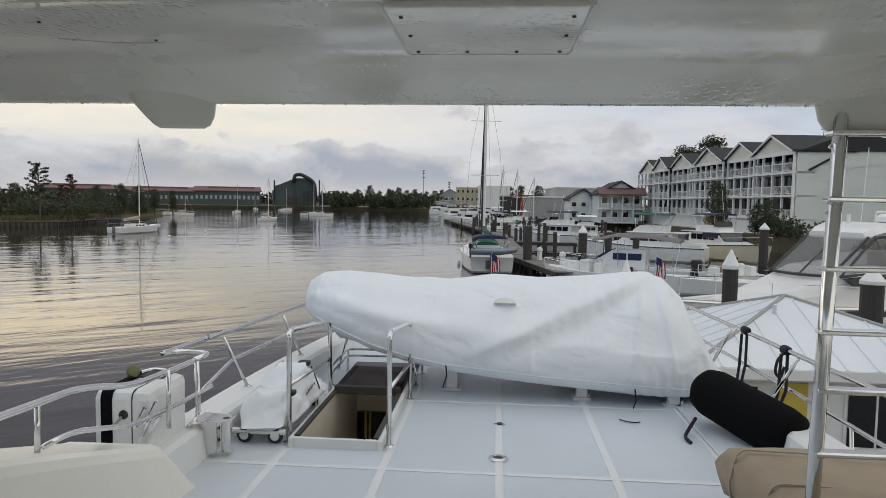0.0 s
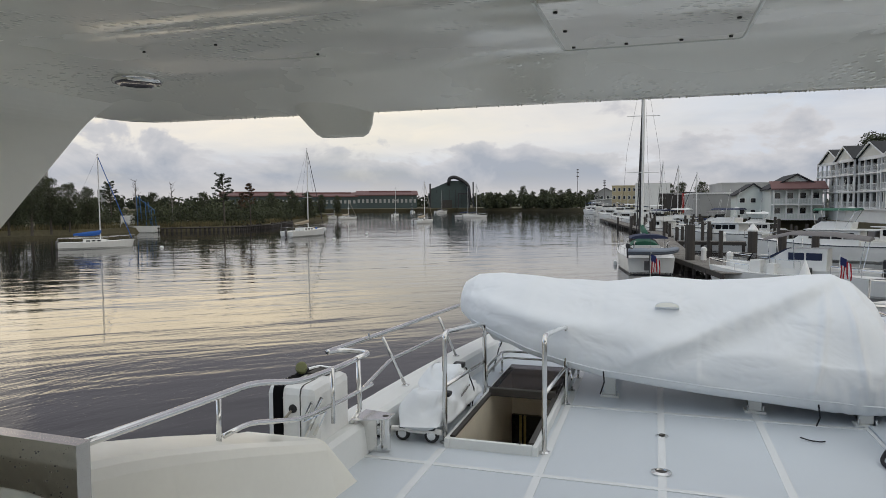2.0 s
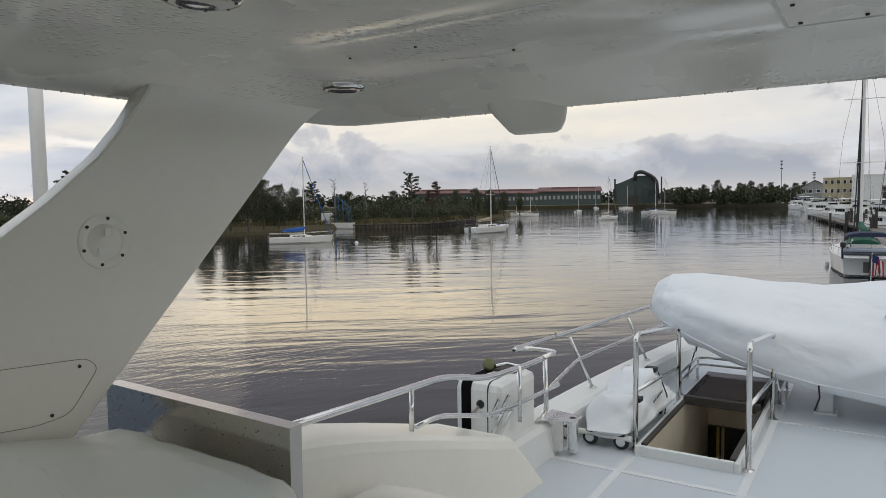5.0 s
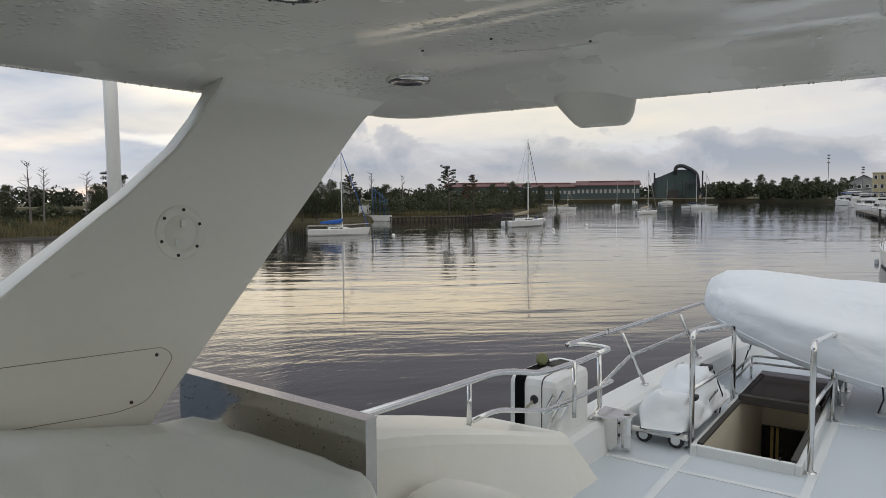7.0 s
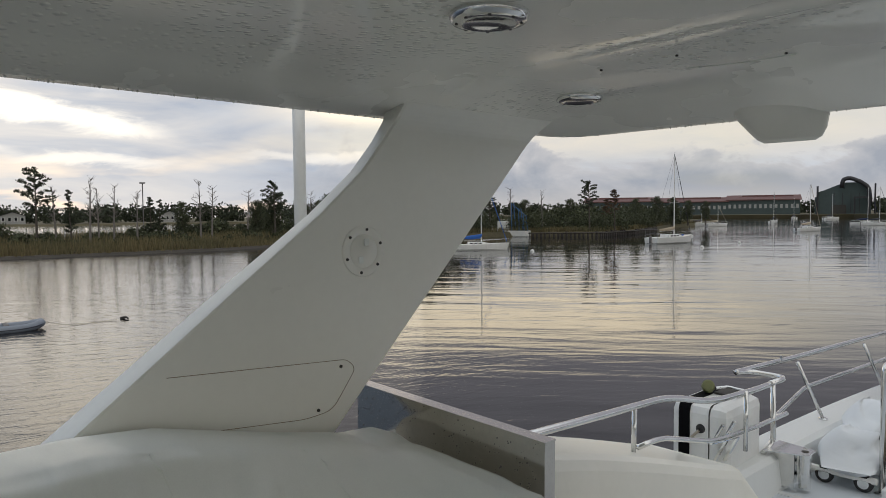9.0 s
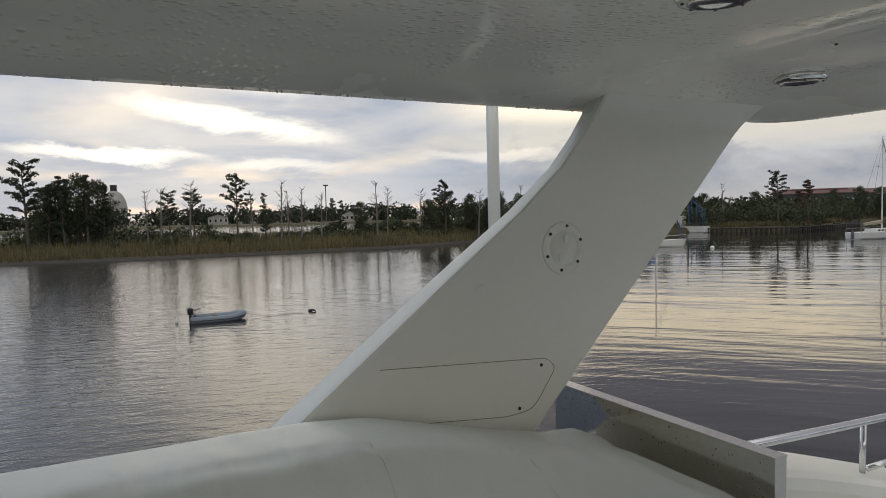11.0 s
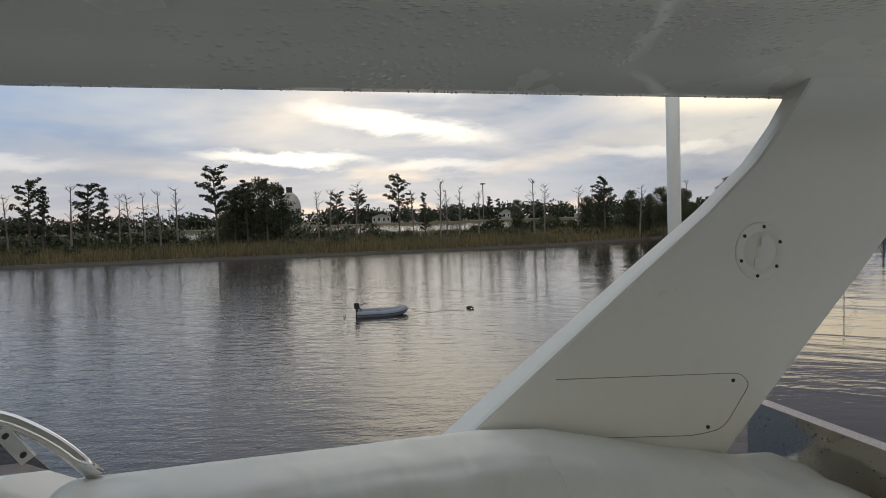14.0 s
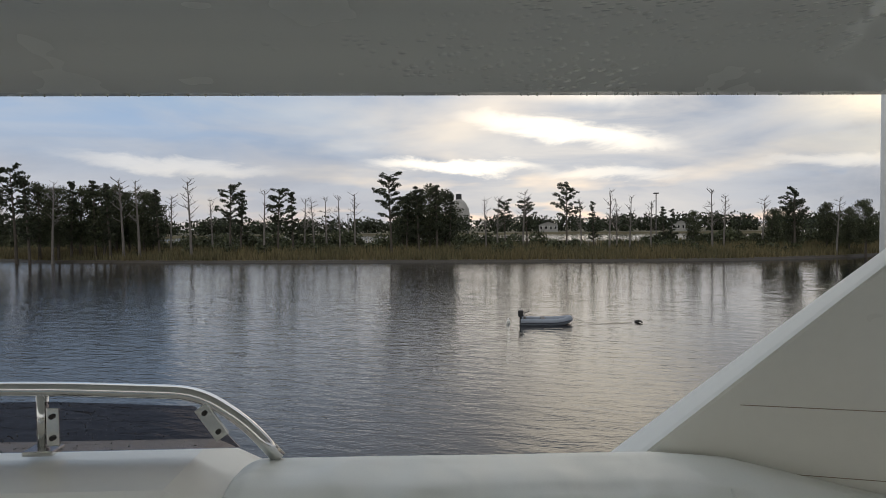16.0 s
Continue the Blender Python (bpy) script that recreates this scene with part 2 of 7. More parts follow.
NAVY = mat("navy_canvas", (0.015, 0.025, 0.07), 0.7, var=0.1)
BLUE = mat("bright_blue_canvas", (0.02, 0.11, 0.42), 0.7, var=0.1)
GREEN = mat("green_canvas", (0.012, 0.10, 0.06), 0.7, var=0.1)
GREYC = mat("grey_canvas", (0.16, 0.15, 0.15), 0.75, var=0.1)
BOOT = mat("dark_boot_stripe", (0.03, 0.035, 0.05), 0.5)
TEAK = mat("teak_trim", (0.20, 0.11, 0.05), 0.6)
DGLASS = mat("dark_window_glass", (0.012, 0.014, 0.018), 0.06, var=0.1, bump=0)
TUBE = mat("grey_hypalon", (0.22, 0.25, 0.30), 0.55, var=0.08, scale=3)
SIDING = mat("pale_green_siding", (0.68, 0.72, 0.68), 0.65, var=0.05, scale=0.4)
TRIMW = mat("white_trim_paint", (0.80, 0.80, 0.78), 0.5, var=0.04, scale=1)
GABLE = mat("cream_gable", (0.72, 0.70, 0.62), 0.6, var=0.04, scale=0.6)
SHINGLE = mat("dark_shingles", (0.032, 0.033, 0.036), 0.85, var=0.15, scale=1.2, bump=0.4, depth=0.02)
METALROOF = mat("white_metal_roof", (0.72, 0.75, 0.78), 0.40, 0.0, var=0.05, scale=1.0)
GREYWALL = mat("grey_block_wall", (0.36, 0.36, 0.35), 0.8, var=0.08, scale=0.3)
REDWALL = mat("red_painted_wall", (0.36, 0.035, 0.03), 0.6, var=0.10, scale=0.3)
YELLOW = mat("yellow_panel", (0.62, 0.48, 0.08), 0.55, var=0.06)
TANWALL = mat("tan_stucco", (0.50, 0.42, 0.26), 0.7, var=0.06, scale=0.3)
FACTORY = mat("factory_teal_sheet", (0.060, 0.085, 0.085), 0.7, var=0.12, scale=0.06, fine_scale=0.7, bump=0)
FACTROOF = mat("rusty_red_roof", (0.17, 0.085, 0.08), 0.75, var=0.15, scale=0.05, fine_scale=0.7, bump=0)
CONCRETE = mat("concrete", (0.40, 0.39, 0.37), 0.8, var=0.1, scale=0.4)
STEELDARK = mat("dark_rigging", (0.03, 0.03, 0.035), 0.5)
FLAGRED = mat("flag_red", (0.45, 0.02, 0.03), 0.8)
FLAGWHITE = mat("flag_white", (0.75, 0.75, 0.75), 0.8)
FLAGBLUE = mat("flag_blue", (0.015, 0.025, 0.12), 0.8)
SANDC = mat("sand_sail_cover", (0.42, 0.35, 0.26), 0.8)

# tinted acrylic of the wind screen, and the river
TINT = bpy.data.materials.new("tinted_acrylic")
TINT.use_nodes = True
_p = TINT.node_tree.nodes["Principled BSDF"]
_p.inputs["Base Color"].default_value = (0.30, 0.27, 0.27, 1)
_p.inputs["Transmission Weight"].default_value, _p.inputs["Roughness"].default_value, _p.inputs["IOR"].default_value = 1.0, 0.03, 1.05
CLEAR = bpy.data.materials.new("clear_vinyl_window")
CLEAR.use_nodes = True
_p = CLEAR.node_tree.nodes["Principled BSDF"]
_p.inputs["Base Color"].default_value = (0.75, 0.75, 0.75, 1)
_p.inputs["Transmission Weight"].default_value, _p.inputs["Roughness"].default_value, _p.inputs["IOR"].default_value = 0.9, 0.08, 1.1

RIVER = bpy.data.materials.new("river_water")
RIVER.use_nodes = True
rn, rl = RIVER.node_tree.nodes, RIVER.node_tree.links
_p = rn["Principled BSDF"]
_p.inputs["Base Color"].default_value = (0.013, 0.013, 0.015, 1)
_p.inputs["Roughness"].default_value, _p.inputs["IOR"].default_value = 0.04, 1.33
rt = rn.new("ShaderNodeTexCoord")
def rmath(op, a, b, c=None):
    n = rn.new("ShaderNodeMath")
    n.operation = op
    for i, v in enumerate((a, b, c)):
        if isinstance(v, (int, float)):
            n.inputs[i].default_value = v
        elif v is not None:
            rl.new(v, n.inputs[i])
    return n.outputs[0]


def rwave(turn, long, scale, detail, dist=0.5):
    """Ripples whose crests run at an angle and are drawn out along it."""
    mp = rn.new("ShaderNodeMapping")
    mp.vector_type = "TEXTURE"
    mp.inputs["Rotation"].default_value = (0, 0, radians(turn))
    mp.inputs["Scale"].default_value = (long, 1, 1)
    rl.new(rt.outputs["Object"], mp.inputs["Vector"])
    nz = rn.new("ShaderNodeTexNoise")
    nz.inputs["Scale"].default_value, nz.inputs["Detail"].default_value, nz.inputs["Distortion"].default_value = scale, detail, dist
    rl.new(mp.outputs[0], nz.inputs["Vector"])
    return nz.outputs["Fac"]


def rspan(v, a, b, lo, hi):
    n = rn.new("ShaderNodeMapRange")
    n.inputs["From Min"].default_value, n.inputs["From Max"].default_value = a, b
    n.inputs["To Min"].default_value, n.inputs["To Max"].default_value = lo, hi
    rl.new(v, n.inputs["Value"])
    return n.outputs[0]


# long low swells everywhere; the wind ruffles the water towards the marsh, and in drifting patches
rsep = rn.new("ShaderNodeSeparateXYZ")
rl.new(rt.outputs["Object"], rsep.inputs[0])
patch = rwave(30, 3.0, 0.035, 3)
lee = rmath("MULTIPLY_ADD", rsep.outputs[1], -2.2, rmath("MULTIPLY", rsep.outputs[0], -1.0))
ruffle = rspan(rmath("MULTIPLY_ADD", patch, 60.0, lee), 0.0, 60.0, 0.04, 1.0)
spots = rspan(patch, 0.42, 0.62, 0.55, 1.25)
calm = rmath("MULTIPLY_ADD", rwave(36, 4.5, 0.42, 2), 0.62, rmath("MULTIPLY", rwave(48, 3.5, 1.25, 2), 0.17))
calm = rmath("MULTIPLY_ADD", rwave(20, 2.5, 4.0, 2), 0.022, calm)
wind = rmath("MULTIPLY_ADD", rwave(72, 3.2, 2.1, 3, 0.8), 0.50, rmath("MULTIPLY", rwave(104, 2.2, 5.2, 2, 0.8), 0.17))
height = rmath("MULTIPLY_ADD", wind, ruffle, rmath("MULTIPLY", calm, spots))
rb = rn.new("ShaderNodeBump")
rb.inputs["Strength"].default_value, rb.inputs["Distance"].default_value = 1.0, 0.085
rl.new(height, rb.inputs["Height"])
rl.new(rb.outputs[0], _p.inputs["Normal"])


# ---------------------------------------------------------------- building helpers
def empty(name, x=0, y=0, z=0, rz=0, label="", category="", group="", kind=""):
    ob = new(name)
    ob.matrix_basis = pose(x, y, z, 0, 0, rz)
    return tagged(ob, label, category, group, kind)


def mesh(name, verts, faces, material, smooth=False):
    me = bpy.data.meshes.new(name)
    me.from_pydata([tuple(v) for v in verts], [], faces)
    me.materials.append(material)
    if smooth:
        me.polygons.foreach_set("use_smooth", [True] * len(me.polygons))
    me.update()
    return me


def part(name, geo, material, parent=None, label="", smooth=False, at=None):
    """Links (verts, faces) as one mesh object under a thing or under a part."""
    me = geo if isinstance(geo, bpy.types.Mesh) else mesh(name, geo[0], geo[1], material, smooth)
    ob = new(name, me)
    if parent is not None:
        ob.parent = parent
    if at is not None:
        ob.matrix_basis = at
    if label:
        ob["label"] = label
    return ob


def box(x0, y0, z0, x1, y1, z1, b=0.0):
    """A box; b: chamfer of all its edges."""
    if b <= 0:
        v = [(x, y, z) for z in (z0, z1) for y in (y0, y1) for x in (x0, x1)]
        return v, [(0, 2, 3, 1), (4, 5, 7, 6), (0, 1, 5, 4), (2, 6, 7, 3), (0, 4, 6, 2), (1, 3, 7, 5)]
    bm = bmesh.new()
    bmesh.ops.create_cube(bm, size=1)
    for v in bm.verts:
        v.co = Vector(((x0 + x1) / 2 + v.co.x * (x1 - x0), (y0 + y1) / 2 + v.co.y * (y1 - y0), (z0 + z1) / 2 + v.co.z * (z1 - z0)))
    bmesh.ops.bevel(bm, geom=bm.edges[:], offset=b, segments=2, affect="EDGES", profile=0.5)
    return geo(bm)


def geo(bm):
    bm.verts.index_update()
    out = [v.co.copy() for v in bm.verts], [tuple(v.index for v in f.verts) for f in bm.faces]
    bm.free()
    return out


def join(*gs):
    vs, fs = [], []
    for v, f in gs:
        k = len(vs)
        vs += list(v)
        fs += [tuple(i + k for i in q) for q in f]
    return vs, fs


def moved(g, m):
    return [m @ Vector(v) for v in g[0]], g[1]


def loft(rings, closed=True, cap=True):
    n = len(rings[0])
    vs = [p for r in rings for p in r]
    fs = []
    for i in range(len(rings) - 1):
        for j in range(n if closed else n - 1):
            k = (j + 1) % n
            fs.append((i * n + j, i * n + k, (i + 1) * n + k, (i + 1) * n + j))
    if cap and closed:
        fs.append(tuple(range(n - 1, -1, -1)))
        fs.append(tuple((len(rings) - 1) * n + j for j in range(n)))
    return vs, fs


def fillet(pts, r, n=5):
    """Rounds the inner corners of a line."""
    pts = [Vector(p) for p in pts]
    out = [pts[0]]
    for a, b, c in zip(pts, pts[1:], pts[2:]):
        d = min(r, (a - b).length * 0.45, (c - b).length * 0.45)
        p, q = b + (a - b).normalized() * d, b + (c - b).normalized() * d
        for i in range(n + 1):
            t = i / n
            out.append(p * (1 - t) ** 2 + b * 2 * t * (1 - t) + q * t * t)
    return out + [pts[-1]]


def tube(pts, r, seg=8, bend=0.0, r_end=None):
    """A round bar along a line, with rounded bends."""
    pts = fillet(pts, bend) if bend else [Vector(p) for p in pts]
    rings = []
    n = len(pts)
    side = None
    for i, p in enumerate(pts):
        d = (pts[min(i + 1, n - 1)] - pts[max(i - 1, 0)]).normalized()
        if side is None:
            side = d.orthogonal().normalized()
        side = (side - d * side.dot(d)).normalized()
        o = d.cross(side)
        rr = r if r_end is None else r + (r_end - r) * i / (n - 1)
        rings.append([p + (side * math.cos(2 * math.pi * k / seg) + o * math.sin(2 * math.pi * k / seg)) * rr for k in range(seg)])
    return loft(rings)


def lathe(prof, seg=16, cx=0, cy=0):
    """A turned body from (radius, height) pairs."""
    return loft([[(cx + r * math.cos(2 * math.pi * k / seg), cy + r * math.sin(2 * math.pi * k / seg), z) for k in range(seg)] for r, z in prof])


def prism(poly, axis, a, b):
    """A flat outline pushed from a to b along an axis: outline pairs are the two other coordinates in xyz order."""
    def put(p, t):
        return {"x": (t, p[0], p[1]), "y": (p[0], t, p[1]), "z": (p[0], p[1], t)}[axis]
    n = len(poly)
    vs = [put(p, a) for p in poly] + [put(p, b) for p in poly]
    fs = [(i, (i + 1) % n, n + (i + 1) % n, n + i) for i in range(n)]
    return vs, fs + [tuple(range(n - 1, -1, -1)), tuple(range(n, 2 * n))]


def fixed(g):
    """Turns all faces outward."""
    bm = bmesh.new()
    vs = [bm.verts.new(v) for v in g[0]]
    for f in g[1]:
        try:
            bm.faces.new([vs[i] for i in f])
        except ValueError:
            pass
    bmesh.ops.recalc_face_normals(bm, faces=bm.faces)
    return geo(bm)


def smoothed(pts, n=4):
    """A rounder closed outline by corner cutting."""
    for _ in range(n):
        out = []
        for a, b in zip(pts, pts[1:] + pts[:1]):
            out += [tuple(a[i] * 0.75 + b[i] * 0.25 for i in range(len(a))), tuple(a[i] * 0.25 + b[i] * 0.75 for i in range(len(a)))]
        pts = out
    return pts


def disc(x, y, z, r, h, seg=16):
    return lathe(((r, z), (r, z + h * 0.6), (r * 0.9, z + h)), seg, x, y)


# ================================================================ THE YACHT
def left_edge(y):
    """Outer edge of the boat deck on the river side."""
    return -1.97 + 0.0 * y if y < 3.6 else -1.97 + 0.035 * (y - 3.6) + 0.012 * (y - 3.6) ** 2


def sheer(y):
    return 0.20 - 0.012 * max(0, y - 4.5) ** 2 * 0.3


hull = empty("yacht_hull", label="white fibreglass hull of the motor yacht under the boat deck", category="boat", kind="structure")
rings = []
for y in (-9.0, -6.0, -2.0, 2.0, 4.0, 6.0, 8.0, 9.2):
    w = -left_edge(y) + 0.28 if y < 8.5 else 1.5
    w = w if y > -6 else (1.9 if y > -8 else 0.5)
    rings.append([(-w, y, -0.12), (-w * 0.97, y, WATER + 0.5), (-w * 0.85, y, WATER - 0.6), (w * 0.85, y, WATER - 0.6), (w * 0.97, y, WATER + 0.5), (w, y, -0.12)])
shell = loft(rings, closed=False, cap=False)
shell[1].append(tuple(range(len(rings[0]))))
shell[1].append(tuple(len(shell[0]) - 1 - i for i in range(len(rings[0]))))
part("hull_shell", fixed(shell), GELW, hull)

# boat deck with the opening of the stairwell
SW = (-1.27, -0.73, 4.24, 6.2)
deck = empty("floor_boat_deck", label="pale blue-grey non-skid boat deck with white strips", category="deck", kind="structure")
slabs = []
for x0, x1, y0, y1 in ((SW[1], 1.95, 3.0, 8.9), (SW[0], SW[1], 3.0, SW[2]), (SW[0], SW[1], SW[3], 8.9)):
    slabs.append(box(x0, y0, -0.1, x1, y1, 0))
slabs.append(prism([(left_edge(3.0) + 0.06, 3.0), (SW[0], 3.0), (SW[0], 8.9), (left_edge(8.9) + 0.06, 8.9), (left_edge(6) + 0.06, 6)], "z", -0.1, 0.0))
slabs.append(box(-2.0, -6, -0.1, 2.0, 3.0, 0))
part("deck_panel", join(*slabs), DECK, deck)
for x in (-1.31, -0.645, 0.045, 0.715):
    y1 = SW[2] - 0.06 if x < -1 else 8.5
    part("strip", box(x - 0.024, 1.0, 0.0, x + 0.024, y1, 0.004), SEAM, deck)
for y in (3.92, 5.36, 2.4):
    part("strip", box(-0.69 if y > 5 else -1.74, y - 0.02, 0.0, 1.42, y + 0.02, 0.0048), SEAM, deck)
part("gutter", box(1.40, 1.0, 0.0, 1.425, 8.0, 0.006), SEAM, deck, "raised edge of the drain channel")
part("side_step", box(1.43, 1.0, 0.0, 1.93, 8.2, 0.02, 0.008), DECK, deck)

for x, y, r, nm, lab in ((0.04, 4.16, 0.06, "deck_drain", "round chrome deck drain in the deck"),):
    d = empty(nm, x, y, 0.004, label=lab, category="deck drain")
    part("flange", lathe(((r, 0), (r, 0.006), (r * 0.6, 0.012), (r * 0.55, 0.004))), STEEL, d)
    part("grate", lathe(((r * 0.5, 0.001), (r * 0.5, 0.006))), DARKGAP, d, "dark grate")
d = empty("pad_eye", 0.05, 4.82, 0.004, label="small diamond-shaped steel pad eye in the deck", category="deck fitting")
part("plate", prism([(-0.045, 0), (0, -0.035), (0.045, 0), (0, 0.035)], "z", 0, 0.006), STEEL, d)
part("ring", lathe(((0.02, 0.006), (0.02, 0.012), (0.012, 0.012))), DARKGAP, d)

# bulwarks
for side in (-1, 1):
    bw = empty("bulwark", label="white moulded bulwark along the edge of the boat deck", category="bulwark", kind="structure")
    rings = []
    for i in range(20):
        y = 3.35 + i * 0.27
        e = left_edge(y)
        h = sheer(y)
        ring = [(e - 0.03, -0.4), (e - 0.05, h - 0.03), (e - 0.03, h), (e + 0.17, h), (e + 0.20, h - 0.025), (e + 0.225, 0.001)]
        if side > 0:
            ring = [(0.08 - x, z) for x, z in ring]
        rings.append([(x, y, z) for x, z in ring] + [((e + 0.225) if side < 0 else 0.08 - e - 0.225, y, -0.4)])
    part("bulwark_shell", fixed(loft(rings)), GELW, bw)

# side coaming of the flybridge, sweeping down to the bulwark
COAM = ((-4.0, 1.09), (-0.60, 1.075), (-0.48, 0.97), (0.2, 0.94), (0.9, 0.84), (1.35, 0.79), (1.9, 0.70), (2.3, 0.60), (2.7, 0.49), (3.05, 0.385), (3.33, 0.30))


def coam_z(y):
    for (a, p), (b, q) in zip(COAM, COAM[1:]):
        if y <= b:
            return p + (q - p) * (y - a) / (b - a)
    return COAM[-1][1]


for side in (-1, 1):
    co = empty("flybridge_coaming", label="cream moulded side coaming of the flybridge sweeping down aft", category="coaming", kind="structure")
    rings = []
    for i in range(34):
        y = -4.0 + (7.33 / 33) * i
        h = coam_z(y)
        ring = [(-2.30, -0.4), (-2.29, h - 0.05), (-2.25, h - 0.012), (-2.2, h), (-1.86, h + 0.004), (-1.815, h - 0.012), (-1.795, h - 0.05), (-1.70, 0.0), (-1.70, -0.4)]
        grow = 0.10 * max(0.0, min(1.0, (y - 2.2) / 0.9))
        ring = [(x + (grow if x > -1.9 and z > 0.001 else grow * 0.6 if x > -1.9 else 0.0), z) for x, z in ring]
        rings.append([((x if side < 0 else 0.08 - x), y, z) for x, z in ring])
    end = [(x + (0.0 if z > 0.2 else 0.02), 3.33 + (0.02 if z > 0.1 else 0.22), z) for x, _, z in rings[-1]]
    part("coaming_shell", fixed(loft(rings + [end])), GEL, co)

# hard top ------------------------------------------------------
HT_Y, HT_X = 2.64, 2.30


def roof_z(x, y):
    d = HT_Y - y
    prof = ((0, 0.0), (0.03, 0.004), (0.33, 0.085), (0.36, 0.097), (0.82, 0.105), (0.90, 0.128), (0.95, 0.128), (1.04, 0.098), (1.3, 0.094), (9, 0.10))
    prof_x = ((0, 0.0), (0.03, 0.004), (0.17, 0.036), (0.21, 0.055), (0.40, 0.098), (9, 0.30))
    out = []
    for t, p in ((d, prof), (HT_X - abs(x - 0.04), prof_x)):
        t = max(0.0, t)
        for (a, u), (b, v) in zip(p, p[1:]):
            if t <= b:
                out.append(u + (v - u) * (t - a) / (b - a))
                break
    return 1.95 + min(out)


hard_top = empty("hard_top", label="cream fibreglass hard top over the flybridge with wet underside", category="hard top", kind="structure")
DROPS = bpy.data.materials.new("wet_gelcoat")
DROPS.use_nodes = True
hn, hl = DROPS.node_tree.nodes, DROPS.node_tree.links
_p = hn["Principled BSDF"]
_p.inputs["Base Color"].default_value = (0.89, 0.87, 0.79, 1)
_p.inputs["Roughness"].default_value = 0.20
_p.inputs["Coat Weight"].default_value = 0.3
htc = hn.new("ShaderNodeTexCoord")
hv = hn.new("ShaderNodeTexVoronoi")
hv.inputs["Scale"].default_value = 38
hl.new(htc.outputs["Object"], hv.inputs["Vector"])
hr = hn.new("ShaderNodeValToRGB")
hr.color_ramp.elements[0].position, hr.color_ramp.elements[0].color = 0.12, (1, 1, 1, 1)
hr.color_ramp.elements[1].position, hr.color_ramp.elements[1].color = 0.42, (0, 0, 0, 1)
hl.new(hv.outputs["Distance"], hr.inputs[0])
hm = hn.new("ShaderNodeTexNoise")
hm.inputs["Scale"].default_value, hm.inputs["Detail"].default_value = 1.7, 4
hl.new(htc.outputs["Object"], hm.inputs["Vector"])
hk = hn.new("ShaderNodeValToRGB")
hk.color_ramp.elements[0].position, hk.color_ramp.elements[1].position = 0.50, 0.62
hl.new(hm.outputs["Fac"], hk.inputs[0])
hx = hn.new("ShaderNodeMath")
hx.operation = "MULTIPLY"
hl.new(hr.outputs[0], hx.inputs[0])
hl.new(hk.outputs[0], hx.inputs[1])
hb = hn.new("ShaderNodeBump")
hb.inputs["Strength"].default_value, hb.inputs["Distance"].default_value = 0.9, 0.006
hl.new(hx.outputs[0], hb.inputs["Height"])
hl.new(hb.outputs[0], _p.inputs["Normal"])
hs = hn.new("ShaderNodeMapRange")
hs.inputs["From Min"].default_value, hs.inputs["From Max"].default_value = 0.38, 0.62
hs.inputs["To Min"].default_value, hs.inputs["To Max"].default_value = 0.32, 0.06
hl.new(hm.outputs["Fac"], hs.inputs["Value"])
hl.new(hs.outputs[0], _p.inputs["Roughness"])

ds = (0, 0.03, 0.1, 0.2, 0.33, 0.36, 0.5, 0.66, 0.82, 0.86, 0.90, 0.95, 1.0, 1.04, 1.15, 1.3, 1.8, 2.4, 3.2, 4.5, 6.5)
exs = (0, 0.03, 0.1, 0.17, 0.21, 0.27, 0.33, 0.40, 0.6, 0.9, 1.2, 1.6)
xs = [0.04 - HT_X + e for e in exs] + [0.04, ] + [0.04 + HT_X - e for e in reversed(exs)]
ys = [HT_Y - d for d in ds]
vs, fs = [], []
nx = len(xs)


def cut(x, y):
    """The aft corners are rounded off."""
    c = 0.16
    if x < 0.04 - HT_X + c and y > HT_Y - c:
        k = (0.04 - HT_X + c - x) / c
        y = min(y, HT_Y - c + c * math.sqrt(max(0, 1 - k * k)) + 0.0)
    return x, y


for y in ys:
    for x in xs:
        X, Y = cut(x, y)
        vs.append((X, Y, roof_z(x, y)))
for y in ys:
    for x in xs:
        X, Y = cut(x, y)
        vs.append((X, Y, 2.09 + 0.06 * (1 - (x / 2.4) ** 2)))
N = nx * len(ys)
for j in range(len(ys) - 1):
    for i in range(nx - 1):
        a = j * nx + i
        fs.append((a, a + 1, a + nx + 1, a + nx))
        fs.append((N + a, N + a + nx, N + a + nx + 1, N + a + 1))
for i in range(nx - 1):
    fs.append((i, N + i, N + i + 1, i + 1))
for j in range(len(ys) - 1):
    a = j * nx
    fs.append((a, a + nx, N + a + nx, N + a))
    a = j * nx + nx - 1
    fs.append((a, N + a, N + a + nx, a + nx))
part("shell", fixed((vs, fs)), DROPS, hard_top, smooth=True)

# inspection hatch, screw panel, down lights, brackets under the hard top
hp = part("ceiling_hatch", box(-0.285, 1.66, 2.0405, 0.215, 2.17, 2.06, 0.006), DROPS, hard_top, "square screwed-down hatch panel")
part("hatch_rim", fixed(join(tube([(-0.287, 1.64, 2.043), (-0.287, 2.173, 2.043), (0.217, 2.173, 2.043), (0.217, 1.64, 2.043)], 0.006, 6, 0.03))), VINYL, hard_top, "grey sealant line")
for x in (-0.25, -0.1, 0.05, 0.18):
    for y in (1.74, 1.93, 2.13):
        if x in (-0.25, 0.18) or y == 2.13:
            part("screw", lathe(((0.005, 2.036), (0.006, 2.042)), 8, x, y), DARKGAP, hard_top)
part("panel_joint", tube([(-1.30, 1.96, 2.042), (-1.16, 2.02, 2.043), (-1.0, 2.02, 2.043)], 0.0018, 5, 0.1), VINYL, hard_top, "thin joint of an access panel")
